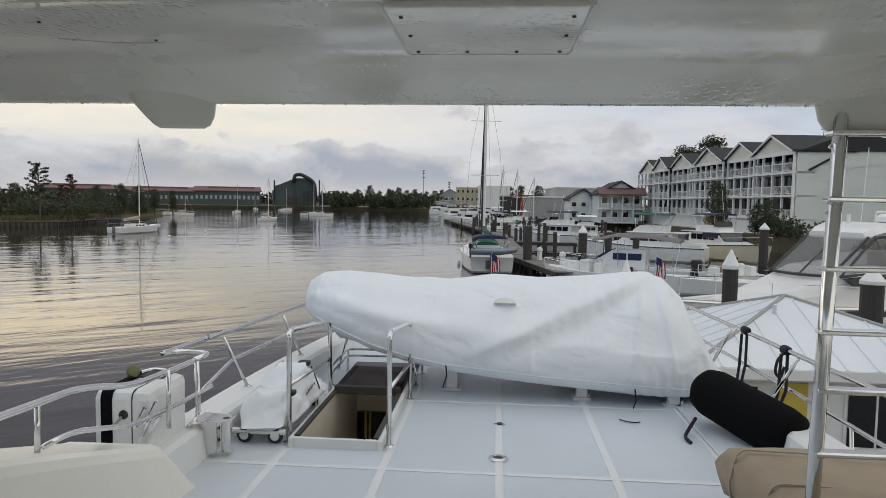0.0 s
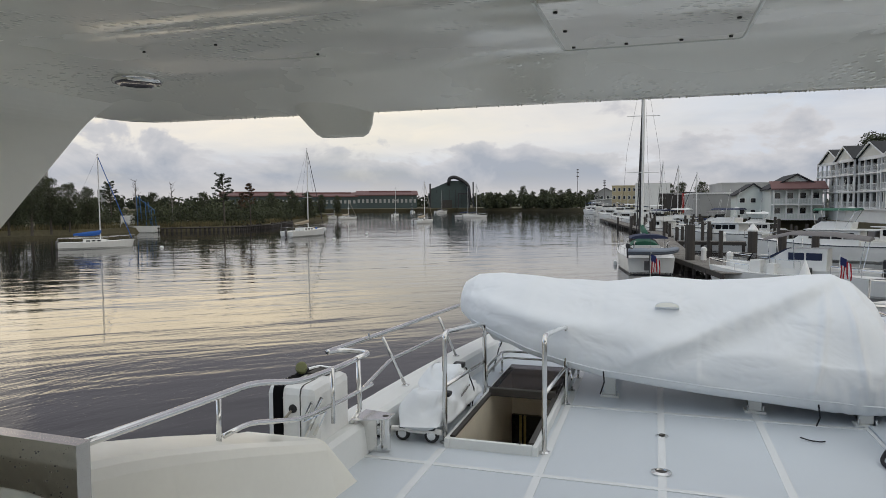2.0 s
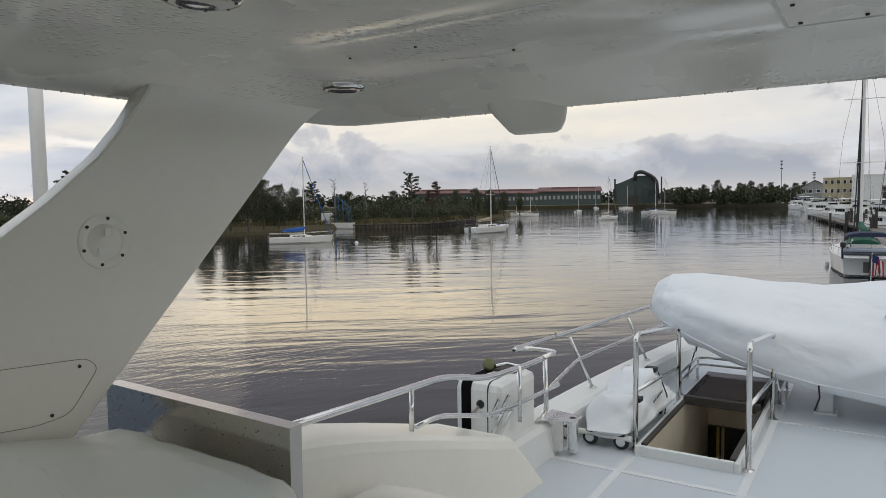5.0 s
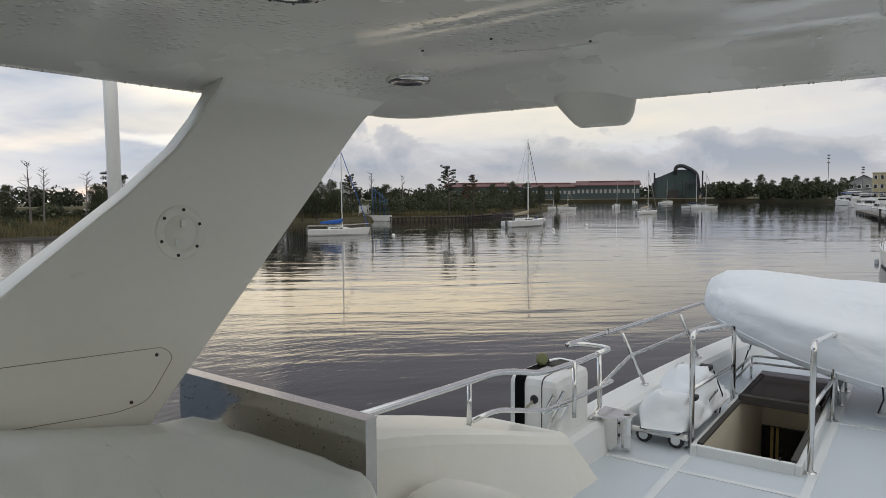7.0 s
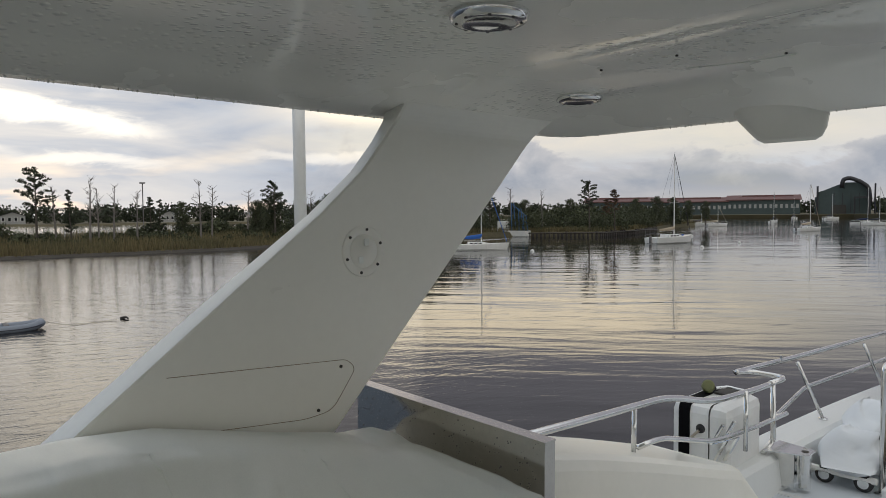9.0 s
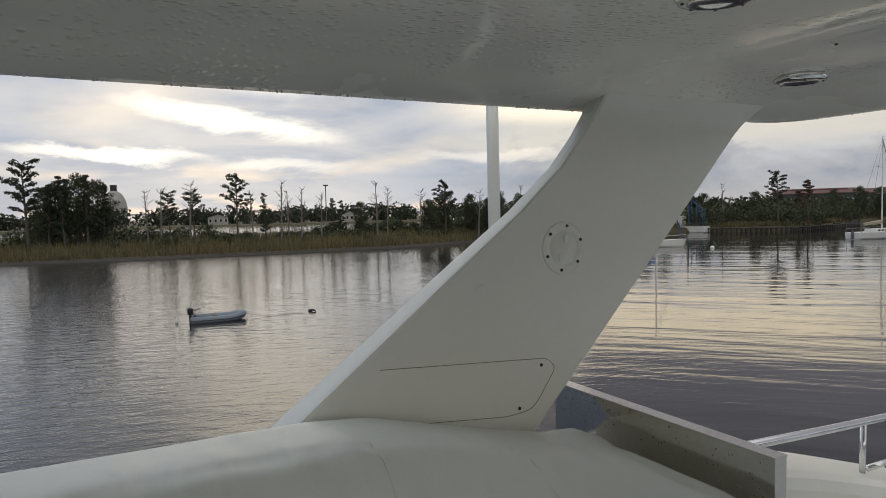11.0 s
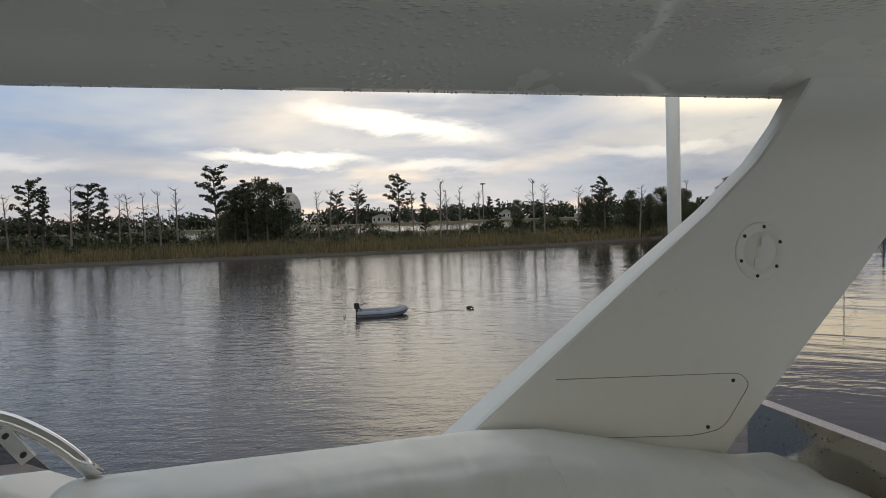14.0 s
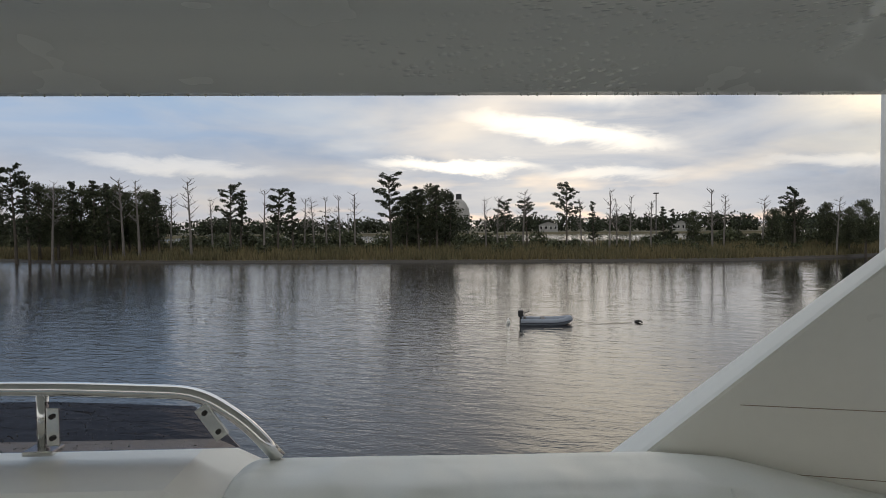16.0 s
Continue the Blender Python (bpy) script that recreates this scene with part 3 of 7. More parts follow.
for x, y in ((-1.50, 1.80), (-1.24, 1.79), (-1.27, 1.99), (-1.02, 2.0)):
    part("screw", lathe(((0.004, 2.0475), (0.005, 2.043)), 8, x, y), DARKGAP, hard_top)

light_root = None
for x, y in ((-1.85, 2.17), (-1.31, 1.08)):
    z = roof_z(x, y)
    L = empty("ceiling_light", x, y, z - 0.022, label="round flush ceiling light with a chrome ring", category="ceiling light", group="lights under the hard top")
    part("ring", fixed(lathe(((0.052, 0.004), (0.060, -0.002), (0.084, 0.003), (0.090, 0.014), (0.090, 0.024), (0.052, 0.024)), 28)), STEEL, L, "chrome ring", True)
    part("lens", fixed(lathe(((0.053, 0.006), (0.053, 0.012)), 20)), PLASTIC, L, "frosted lens")
    for k in range(8):
        a = k * math.pi / 4
        part("screw", lathe(((0.004, -0.0015), (0.004, 0.003)), 6, 0.072 * math.cos(a), 0.072 * math.sin(a)), DARKGAP, L)

for x0, sx in ((-1.27, 1.0), (1.385, -1.4)):
    B = empty("roof_bracket", x0, 2.64, 1.95, label="cream moulded bracket under the edge of the hard top", category="bracket", group="brackets under the hard top")
    levels = ((0.10, ((-0.15, -0.22), (0.08, -0.18), (0.155, -0.04), (0.16, 0.004), (-0.16, 0.004))), (0.06, ((-0.15, -0.18), (0.08, -0.15), (0.158, -0.03), (0.165, 0.01), (-0.16, 0.01))), (0.004, ((-0.145, -0.11), (0.08, -0.09), (0.16, -0.015), (0.166, 0.018), (-0.157, 0.018))),
              (-0.05, ((-0.11, -0.05), (0.075, -0.045), (0.15, -0.005), (0.155, 0.02), (-0.12, 0.02))), (-0.082, ((-0.082, -0.03), (0.07, -0.028), (0.132, 0.0), (0.14, 0.018), (-0.088, 0.018))), (-0.095, ((-0.06, -0.018), (0.06, -0.016), (0.112, 0.0), (0.118, 0.012), (-0.065, 0.012))))
    part("pod", fixed(loft([[(x * sx, y, z) for x, y in smoothed(list(pts), 2)] for z, pts in levels])), GEL, B, smooth=True)
    for dx_, dy_, dz_ in ((0.07, -0.13, 0.045), (0.135, -0.05, 0.05)):
        part("bolt", lathe(((0.006, dz_ - 0.008), (0.006, dz_)), 6, dx_ * sx, dy_), DARKGAP, B)

# fin-shaped pillar
PX = -2.135
fin = empty("hard_top_pillar", PX, 1.2, 0.7, label="raked cream fibreglass pillar carrying the hard top", category="pillar")
FRONT = ((0.55, -0.245), (1.055, 0.437), (1.405, 0.90), (1.60, 1.163), (1.745, 1.33), (1.85, 1.42), (1.93, 1.475), (1.975, 1.49), (2.03, 1.47), (2.075, 1.40))
BACK = ((0.55, 0.92), (0.70, 1.05), (0.875, 1.21), (1.38, 1.715), (1.92, 2.245), (2.02, 2.36), (2.075, 2.46))


def along(p, z):
    for (a, u), (b, v) in zip(p, p[1:]):
        if z <= b:
            return u + (v - u) * (z - a) / (b - a)
    return p[-1][1]


rings = []
for z in [0.55, 0.8, 1.055, 1.2, 1.405, 1.5, 1.6, 1.67, 1.745, 1.80] + [1.82 + 0.0159 * k for k in range(17)]:
    y0, y1 = along(FRONT, z) - 1.2, along(BACK, z) - 1.2
    k = max(0.0, (z - 1.84) / 0.235)
    f, c = 0.16 * k ** 2.6, 0.014
    thick = 0.14 - 0.065 * max(0.0, min(1.0, (z - 1.0) / 0.7))
    rings.append([(x, y, z - 0.7) for x, y in ((f - c * 0.3, y0 + 0.003), (f, y0 + c), (f, y1 - c), (f - c, y1), (-thick + c, y1), (-thick, y1 - c), (-thick, y0 + c), (-thick + c, y0), (f - c * 1.6, y0))])
part("fin", fixed(loft(rings)), GEL, fin)
pl = part("inspection_plate", fixed(moved(lathe(((0.088, -0.004), (0.088, 0.002), (0.084, 0.004), (0.060, 0.004), (0.0585, 0.002), (0.0565, 0.002), (0.055, 0.004), (0.0, 0.004)), 28), pose(0, 1.335 - 1.2, 1.475 - 0.7, 0, 90, 0))), GEL, fin, "round screwed inspection plate", True)
for k in range(6):
    a = k * math.pi / 3 + 0.35
    part("screw", moved(lathe(((0.0055, 0.0), (0.0055, 0.004)), 6), pose(0.003, 0.135 + 0.074 * math.cos(a), 0.775 + 0.074 * math.sin(a), 0, 90, 0)), DARKGAP, pl)
for dy_, dz_ in ((0.012, 0.03), (-0.012, -0.03)):
    part("finger_hole", moved(box(-0.012, -0.014, 0, 0.012, 0.014, 0.003, 0.001), pose(0.0035, 0.135 + dy_, 0.775 + dz_, 0, 90, 15)), VINYL, pl)
pts = [(0.001, y - 1.2, z - 0.7) for y, z in ((0.66, 1.155), (1.26, 1.115), (1.295, 1.08), (1.20, 0.955), (1.10, 0.945), (0.55, 1.0))]
part("access_panel_line", tube(pts, 0.0011, 5, 0.035), TAN, fin, "thin dark joint of an access panel")
for y, z in ((1.235, 1.095), (1.145, 0.965)):
    part("screw", moved(lathe(((0.006, 0.0), (0.006, 0.003)), 6), pose(0.0, y - 1.2, z - 0.7, 0, 90, 0)), DARKGAP, fin)

# white pole outboard of the coaming
wp = empty("flag_pole", -2.72, 1.45, 0.0, label="tall white pole standing outside the coaming", category="pole")
part("pole", tube([(0, 0, -0.3), (0.0, 0, 3.6)], 0.026, 12), PLASTIC, wp, smooth=True)
part("foot", tube([(0.45, 0, -0.2), (0, 0, -0.2)], 0.02, 8), STEEL, wp)

# vinyl cover over the side settee
cover = empty("seat_cover", 0, 0, 0.0, label="grey-white vinyl cover draped over the side settee", category="cover")
rng = random.Random(5)


def cover_top(y):
    p = ((-0.6, 1.068), (0.42, 1.062), (0.6, 1.045), (0.95, 0.955), (1.2, 0.895), (1.34, 0.885), (1.6, 0.86))
    for (a, u), (b, v) in zip(p, p[1:]):
        if y <= b:
            return u + (v - u) * max(0, y - a) / (b - a)
    return p[-1][1]


def crease(x, y, z):
    """Sharp thin fold lines, 0 to 1."""
    return max(0.0, 1 - 3.2 * abs(noise.noise((x, y, z)))) ** 3


def finer(path, m):
    """A smoother polyline with m pieces for each one."""
    out = []
    for i in range(len(path) - 1):
        p0, p1, p2, p3 = path[max(0, i - 1)], path[i], path[i + 1], path[min(len(path) - 1, i + 2)]
        for k in range(m):
            t = k / m
            out.append(tuple(0.5 * (2 * b + (c - a) * t + (2 * a - 5 * b + 4 * c - d) * t * t + (3 * b - a - 3 * c + d) * t ** 3) for a, b, c, d in zip(p0, p1, p2, p3)))
    return out + [tuple(path[-1])]


rings = []
for j in range(181):
    y = -0.56 + 1.88 * j / 180
    zt = cover_top(y)
    k = max(0.0, min(1.0, (y - 0.75) / 0.5))
    ripple = 0.008 * math.sin(y * 9) + 0.006 * noise.noise((y * 6, 3, 1))
    edge = -0.10 * max(0, 1 - (y + 0.56) / 0.05) ** 2
    sec = [(-2.16, zt - 0.06), (-2.10, zt - 0.008), (-2.0, zt), (-1.92, zt + 0.002), (-1.87, zt - 0.004), (-1.81 + 0.02 * k, zt - 0.03 + 0.03 * k),
           (-1.75 + 0.10 * k, zt - 0.14 + 0.135 * k), (-1.68 + 0.24 * k, zt - 0.36 + 0.34 * k), (-1.58 + 0.29 * k, zt - 0.62 + 0.52 * k), (-1.5 + 0.34 * k, 0.20), (-1.5 + 0.34 * k, 0.02)]
    row = []
    for i, (x, z) in ((q / 4, p) for q, p in enumerate(finer(sec, 4))):
        f = noise.noise((x * 4 + y * 5, y * 4 - x * 2, 0.3)) * 0.020 + noise.noise((x * 6, y * 17, 2.2)) * 0.008
        if i > 1.5:
            f += 0.007 * crease(x * 2 + y * 3, y * 2.2 - z * 3, 7.0) + 0.004 * crease(y * 9, z * 5 + x * 4, 1.5)
        if i <= 1:
            f *= 0.3
        row.append((x + edge * (i > 2) * 0.3 + f + ripple * (i > 4) * 1.2, y, z + f * 0.5 + edge * (i < 6) * 0.2))
    rings.append(row)
vs, fs = loft(rings, closed=False, cap=False)
n = len(rings[0])
back = [(x, 1.34, 0.02) for x, _, _ in rings[-1]]
k0 = len(vs)
vs += back
for i in range(n - 1):
    fs.append(((len(rings) - 1) * n + i, (len(rings) - 1) * n + i + 1, k0 + i + 1, k0 + i))
cv = part("drape", (vs, fs), VINYL, cover, smooth=True)
sol = cv.modifiers.new("thick", "SOLIDIFY")
sol.thickness = 0.006
for y0, y1 in ((0.93, 0.98), (0.52, 0.56)):
    pts = []
    for i in range(8):
        t = i / 7
        j = int((y0 + (y1 - y0) * t + 0.56) / 1.88 * 180)
        p = rings[min(180, j)][min(n - 1, 16 + 4 * (i // 2))]
        q = rings[min(180, j)][min(n - 1, 20 + 4 * (i // 2))]
        s = (i % 2) * 0.5
        pts.append((p[0] * (1 - s) + q[0] * s + 0.004, p[1], p[2] * (1 - s) + q[2] * s))
    part("stitched_seam", tube(pts, 0.003, 5), VINYL, cover)

# polished steel tray behind the cover
tray = empty("steel_tray", -1.8, 1.45, 0.80, label="polished stainless steel tray speckled with raindrops", category="tray")
tw, td, th = 0.432, 0.022, 0.175
for nm, b in (("front_panel", (-tw, -td, -0.08, tw, -td + 0.004, th)), ("back_panel", (-tw, td, -0.08, tw, td + 0.004, th - 0.01)), ("end_panel", (-tw - 0.003, -td, -0.08, -tw, td, th)),
              ("end_panel", (tw, -td, -0.08, tw + 0.012, td, th)), ("bottom", (-tw, -td, -0.08, tw, td, -0.076)), ("top_flange", (-tw - 0.003, -td, th, tw + 0.012, td + 0.004, th + 0.004))):
    part(nm, box(*b), TRAYSTEEL, tray)
tray.matrix_basis = pose(-1.845, 1.42, 0.802, 0, 0.5, -1)
dv, df = [], []
for i in range(260):
    x, z, r = rng.uniform(-tw, tw), rng.uniform(-0.02, th), rng.choice((0.001, 0.0014, 0.002, 0.0027))
    g = moved(lathe(((r, 0), (r * 0.8, r * 0.5), (r * 0.3, r * 0.75)), 6), pose(x, -td, z, 90, 0, 0))
    k = len(dv)
    dv += g[0]
    df += [tuple(a + k for a in f) for f in g[1]]
tagged(part("rain", (dv, df), GREYC, tray, "raindrops"), kind="stuff")

# rounded beige cushion aft of the tray
cu = empty("seat_cushion", -1.50, 2.05, -0.10, label="beige covered bolster aft of the steel tray", category="cushion")
rings = []
for k in range(9):
    t = k / 8
    r = 0.26 * math.sqrt(max(0.02, 1 - (2 * t - 1) ** 4))
    rings.append([(-0.30 + 0.6 * t, r * 1.1 * math.cos(a), 0.36 + r * math.sin(a)) for a in [2 * math.pi * i / 14 for i in range(14)]])
part("bolster", fixed(loft(rings)), GEL, cu, smooth=True)
part("base", box(-0.3, -0.25, 0, 0.3, 0.25, 0.3, 0.03), GEL, cu)

# wind screen on the coaming
ws = empty("wind_screen", -2.08, -1.0, 1.095, label="low tinted wind screen with a polished steel top rail", category="wind screen")
rail = [(0, -3.0, 0.168), (0, 0.0, 0.147), (0, 0.34, 0.130), (0, 0.45, 0.055), (0, 0.525, -0.03)]
part("top_rail", tube(rail, 0.017, 12, 0.12), STEEL, ws, smooth=True)
part("pane", fixed(prism([(-3.0, 0.0), (-3.0, 0.138), (0.0, 0.117), (0.33, 0.100), (0.40, 0.04), (0.435, 0.0)], "x", 0.004, 0.009)), TINT, ws, "brown tinted acrylic pane with raindrops")
for y in (-0.02, -1.1):
    st = part("stanchion", tube([(0, y, 0), (0, y, 0.145)], 0.0135, 10), STEEL, ws, smooth=True)
    part("base_flange", box(-0.03, y - 0.035, -0.004, 0.03, y + 0.035, 0.008, 0.003), STEEL, st)
    part("clamp", box(0.009, y + 0.015, 0.015, 0.016, y + 0.045, 0.105, 0.003), STEEL, st)
    for z in (0.035, 0.085):
        part("bolt", moved(lathe(((0.006, 0), (0.006, 0.006)), 8), pose(0.016, y + 0.03, z, 0, 90, 0)), DARKGAP, st)
cl = part("corner_clamp", moved(box(0, -0.018, -0.045, 0.007, 0.018, 0.045, 0.003), pose(0.010, 0.372, 0.064, 35, 0, 0)), STEEL, ws)
for y, z in ((0.357, 0.086), (0.388, 0.042)):
    part("bolt", moved(lathe(((0.006, 0), (0.006, 0.005)), 8), pose(0.017, y, z, 0, 90, 0)), DARKGAP, cl)
dv, df = [], []
for i in range(420):
    y, z, r = rng.uniform(-0.45, 0.38), rng.uniform(0.0, 0.13), rng.choice((0.0008, 0.001, 0.0015, 0.002))
    if z > 0.125 - max(0, y) * 0.3:
        continue
    g = moved(lathe(((r, 0), (r * 0.7, r * 0.6)), 5), pose(0.009, y, z, 0, 90, 0))
    k = len(dv)
    dv += g[0]
    df += [tuple(a + k for a in f) for f in g[1]]
tagged(part("rain", (dv, df), DARKGAP, ws, "raindrops"), kind="stuff")

# drips along the edges of the hard top
dv, df = [], []
for i in range(420):
    if i % 2:
        x, y = rng.uniform(-2.1, 2.2), HT_Y - 0.012
    else:
        x, y = 0.04 - HT_X + 0.012, rng.uniform(-2.5, 2.4)
    r = rng.uniform(0.002, 0.0038)
    g = moved(lathe(((r * 0.7, 0.004), (r, -r * 0.3), (r * 0.7, -r * 1.1), (r * 0.1, -r * 1.4)), 6), pose(x, y, 1.951))
    k = len(dv)
    dv += g[0]
    df += [tuple(a + k for a in f) for f in g[1]]
tagged(part("drip_line", (dv, df), DROPS, hard_top, "water drops hanging along the edge"), kind="stuff")

# boarding ladder to the hard top
lad = empty("ladder", 1.198, 2.62, 0.0, label="polished steel ladder up to the hard top", category="ladder")
part("side_rail", tube([(0.0, 0, 0), (0.046, 0, 2.05)], 0.026, 14), STEEL, lad, smooth=True)
part("side_rail", tube([(0.45, 0, 0), (0.496, 0, 2.05)], 0.026, 14), STEEL, lad, smooth=True)
for z in (0.40, 0.66, 0.90, 1.12, 1.355, 1.61, 1.85):
    part("rung", box(0.0, -0.03, z - 0.008, 0.46, 0.03, z + 0.012, 0.006), STEEL, lad)
    part("rung_bracket", tube([(0.005, 0, z - 0.05), (0.05, 0, z - 0.005)], 0.006, 6), STEEL, lad)

# tan covered box by the ladder
tb = empty("covered_grill", 1.62, 3.05, 0.0, label="tan canvas cover tied with cord over a box on the deck", category="covered box")
rings = []
for k in range(14):
    t = k / 13
    y = -0.62 + 1.16 * t
    e = 1 - 0.25 * abs(2 * t - 1) ** 8
    ht = (0.44 - 0.05 * t) * e
    row = []
    for x, z in ((-0.40, 0.10), (-0.45, 0.2), (-0.47, ht - 0.05), (-0.42, ht), (-0.2, ht + 0.012), (0.1, ht + 0.004), (0.40, ht - 0.03), (0.46, ht - 0.09), (0.47, 0.2), (0.42, 0.10)):
        f = noise.noise((x * 7, y * 6, z * 6)) * 0.022
        row.append((x + f, y + f * 0.6, z + f))
    rings.append(row)
part("canvas_cover", fixed(loft(rings)), TAN, tb, smooth=True)
for y in (0.25, -0.15):
    part("tie_cord", tube([(-0.44, y, 0.1), (-0.49, y, 0.25), (-0.45, y - 0.01, 0.43), (-0.1, y - 0.06, 0.44), (0.2, y - 0.02, 0.425), (0.44, y, 0.38)], 0.006, 6, 0.05), CORD, tb)
for x in (-0.32, 0.32):
    for y in (-0.45, 0.4):
        part("leg", box(x - 0.02, y - 0.02, 0, x + 0.02, y + 0.02, 0.14, 0.004), RUBBER, tb)

# rails of the boat deck -------------------------------------------------
def stanchion(parent, base, top, r=0.0125):
    s = part("stanchion", tube([base, top], r, 8), STEEL, parent, smooth=True)
    part("base_flange", lathe(((0.03, 0), (0.03, 0.006), (0.016, 0.012)), 12), STEEL, s, at=pose(*base))


lr = empty("guard_rail", label="polished steel guard rail along the river side of the boat deck", category="guard rail")
part("top_rail", tube([(-1.93, 0.9, 0.80), (-1.93, 2.5, 0.712), (-1.92, 3.0, 0.692), (-1.84, 3.30, 0.624), (-1.80, 3.75, 0.612), (-1.80, 4.06, 0.605)], 0.0165, 10, 0.12), STEEL, lr, smooth=True)
part("top_rail", tube([(-1.80, 3.95, 0.61), (-1.795, 4.17, 0.605), (-2.0, 4.12, 0.62), (-2.02, 3.95, 0.635), (-1.96, 4.75, 0.615), (-1.86, 6.5, 0.575), (-1.62, 8.0, 0.55)], 0.0165, 10, 0.07), STEEL, lr, smooth=True)
part("mid_rail", tube([(-1.93, 2.75, 0.50), (-1.91, 2.92, 0.51), (-1.83, 3.30, 0.42), (-1.80, 3.8, 0.40), (-1.80, 4.22, 0.385), (-1.88, 4.22, 0.34), (-1.94, 4.9, 0.39), (-1.85, 6.5, 0.36), (-1.62, 8.0, 0.34)], 0.0135, 8, 0.09), STEEL, lr, smooth=True)
part("post", tube([(-1.80, 3.98, 0.62), (-1.80, 4.0, 0.26), (-1.83, 3.92, 0.20)], 0.016, 8, 0.05), STEEL, lr, smooth=True)
part("post", tube([(-1.80, 3.62, 0.63), (-1.80, 3.62, 0.30)], 0.013, 8), STEEL, lr, smooth=True)
stanchion(lr, (-1.93, 2.71, 0.46), (-1.925, 2.71, 0.70))
for y in (4.75, 5.85, 6.95):
    e = left_edge(y)
    stanchion(lr, (e + 0.10, y + 0.12, sheer(y)), (e + 0.0, y - 0.08, 0.60 - 0.02 * (y - 4.9)))
part("rail_knob", tube([(-1.95, 4.5, 0.62), (-1.95, 4.5, 0.665)], 0.007, 6), STEEL, lr)

rr_ = empty("guard_rail", label="polished steel guard rail along the dock side of the boat deck", category="guard rail")
part("top_rail", tube([(2.04, 2.2, 0.66), (2.045, 4.24, 0.60), (2.04, 5.5, 0.575), (1.98, 7.1, 0.56), (1.75, 8.2, 0.55)], 0.0165, 10, 0.2), STEEL, rr_, smooth=True)
part("mid_rail", tube([(2.05, 2.2, 0.38), (2.05, 3.7, 0.34), (2.05, 5.0, 0.32), (1.98, 7.1, 0.30), (1.75, 8.2, 0.29)], 0.0135, 8, 0.2), STEEL, rr_, smooth=True)
for y in (3.45, 4.72, 5.78, 6.9):
    stanchion(rr_, (-left_edge(y) + 0.08 - 0.10, y + 0.12, sheer(y)), (-left_edge(y) + 0.08, y - 0.1, 0.59))
part("gate_brace", tube([(2.0, 3.9, 0.2), (2.04, 4.0, 0.33)], 0.011, 8), STEEL, rr_)

# stairwell with its rails ------------------------------------------------
well = empty("stairwell", label="open stairwell in the boat deck with a low white coaming", category="stairwell", kind="structure")
for nm, b in (("coaming_end", (SW[0], SW[2] - 0.03, -0.05, SW[1], SW[2], 0.065)), ("coaming_side", (SW[0] - 0.035, SW[2] - 0.03, -0.05, SW[0], SW[3], 0.062)), ("coaming_side", (SW[1], SW[2] - 0.03, -0.05, SW[1] + 0.035, SW[3], 0.062))):
    part(nm, box(*b, 0.006), GELW, well)
for x in (SW[0] + 0.012, SW[1] - 0.012):
    part("dark_track", box(x - 0.016, SW[2] + 0.01, 0.055, x + 0.016, SW[3] - 0.05, 0.072), DARKGAP, well)
for nm, b in (("well_wall", (SW[0], SW[2], -2.2, SW[0] + 0.01, SW[3], 0.05)), ("well_wall", (SW[1] - 0.01, SW[2], -2.2, SW[1], SW[3], 0.05)), ("well_wall", (SW[0], SW[3] - 0.01, -2.2, SW[1], SW[3], 0.05)), ("well_wall", (SW[0], SW[2], -2.2, SW[1], SW[2] + 0.01, 0.05))):
    part(nm, box(*b), WELL, well)
part("well_floor", box(SW[0], SW[2], -2.22, SW[1], SW[3], -2.2), GREYC, well, "dark shiny landing below")
for i in range(6):
    part("tread", box(SW[0] + 0.02, SW[3] - 0.24 * (i + 1), -0.34 * (i + 1) - 0.03, SW[1] - 0.02, SW[3] - 0.24 * i, -0.34 * (i + 1), 0.006), TEAK, well) if i > 3 else None
part("sliding_hatch", box(SW[0] + 0.0, 5.32, 0.076, SW[1] - 0.0, SW[3] + 0.02, 0.094, 0.005), TINT, well, "dark tinted sliding hatch")
part("companion_door", box(SW[0] + 0.02, SW[3] - 0.05, -1.9, SW[1] - 0.02, SW[3] - 0.012, -0.36), DGLASS, well, "dark glossy door below")
for x in (SW[0] + 0.09, SW[0] + 0.13):
    part("door_bar", box(x, SW[3] - 0.06, -1.9, x + 0.022, SW[3] - 0.05, -0.36), BRASS, well)
part("hatch_handle", box(SW[0] + 0.005, 5.30, 0.045, SW[1] - 0.005, 5.345, 0.112, 0.008), DARKGAP, well)
part("latch", tube([(SW[1] - 0.08, SW[2] - 0.015, 0.066), (SW[1] - 0.08, SW[2] - 0.015, 0.085)], 0.006, 6), DARKGAP, well)

for x, y0, y1, zt in ((-0.665, 4.29, 5.38, 0.745), (-1.325, 4.30, 5.40, 0.735)):
    hr_ = empty("stair_hand_rail", x, y0, 0.0, label="polished steel hand rail beside the stairwell", category="hand rail", group="rails round the stairwell")
    part("hoop", tube([(0, 0, 0), (0, 0, zt - 0.02), (0, 0.05, zt), (0, 1.06, zt - 0.12), (0, y1 - y0, zt - 0.16), (0, y1 - y0, 0)], 0.0165, 10, 0.09), STEEL, hr_, smooth=True)
    part("mid_bar", tube([(0, 0.0, 0.38), (0, y1 - y0, 0.30)], 0.0125, 8), STEEL, hr_, smooth=True)
    for yy in (0, y1 - y0):
        part("base_flange", lathe(((0.036, 0), (0.036, 0.006), (0.02, 0.014)), 14), STEEL, hr_, at=pose(0, yy, 0.001))
lo = empty("stair_end_rail", -1.0, 6.2, 0.0, label="low double steel rail across the far end of the stairwell", category="hand rail")
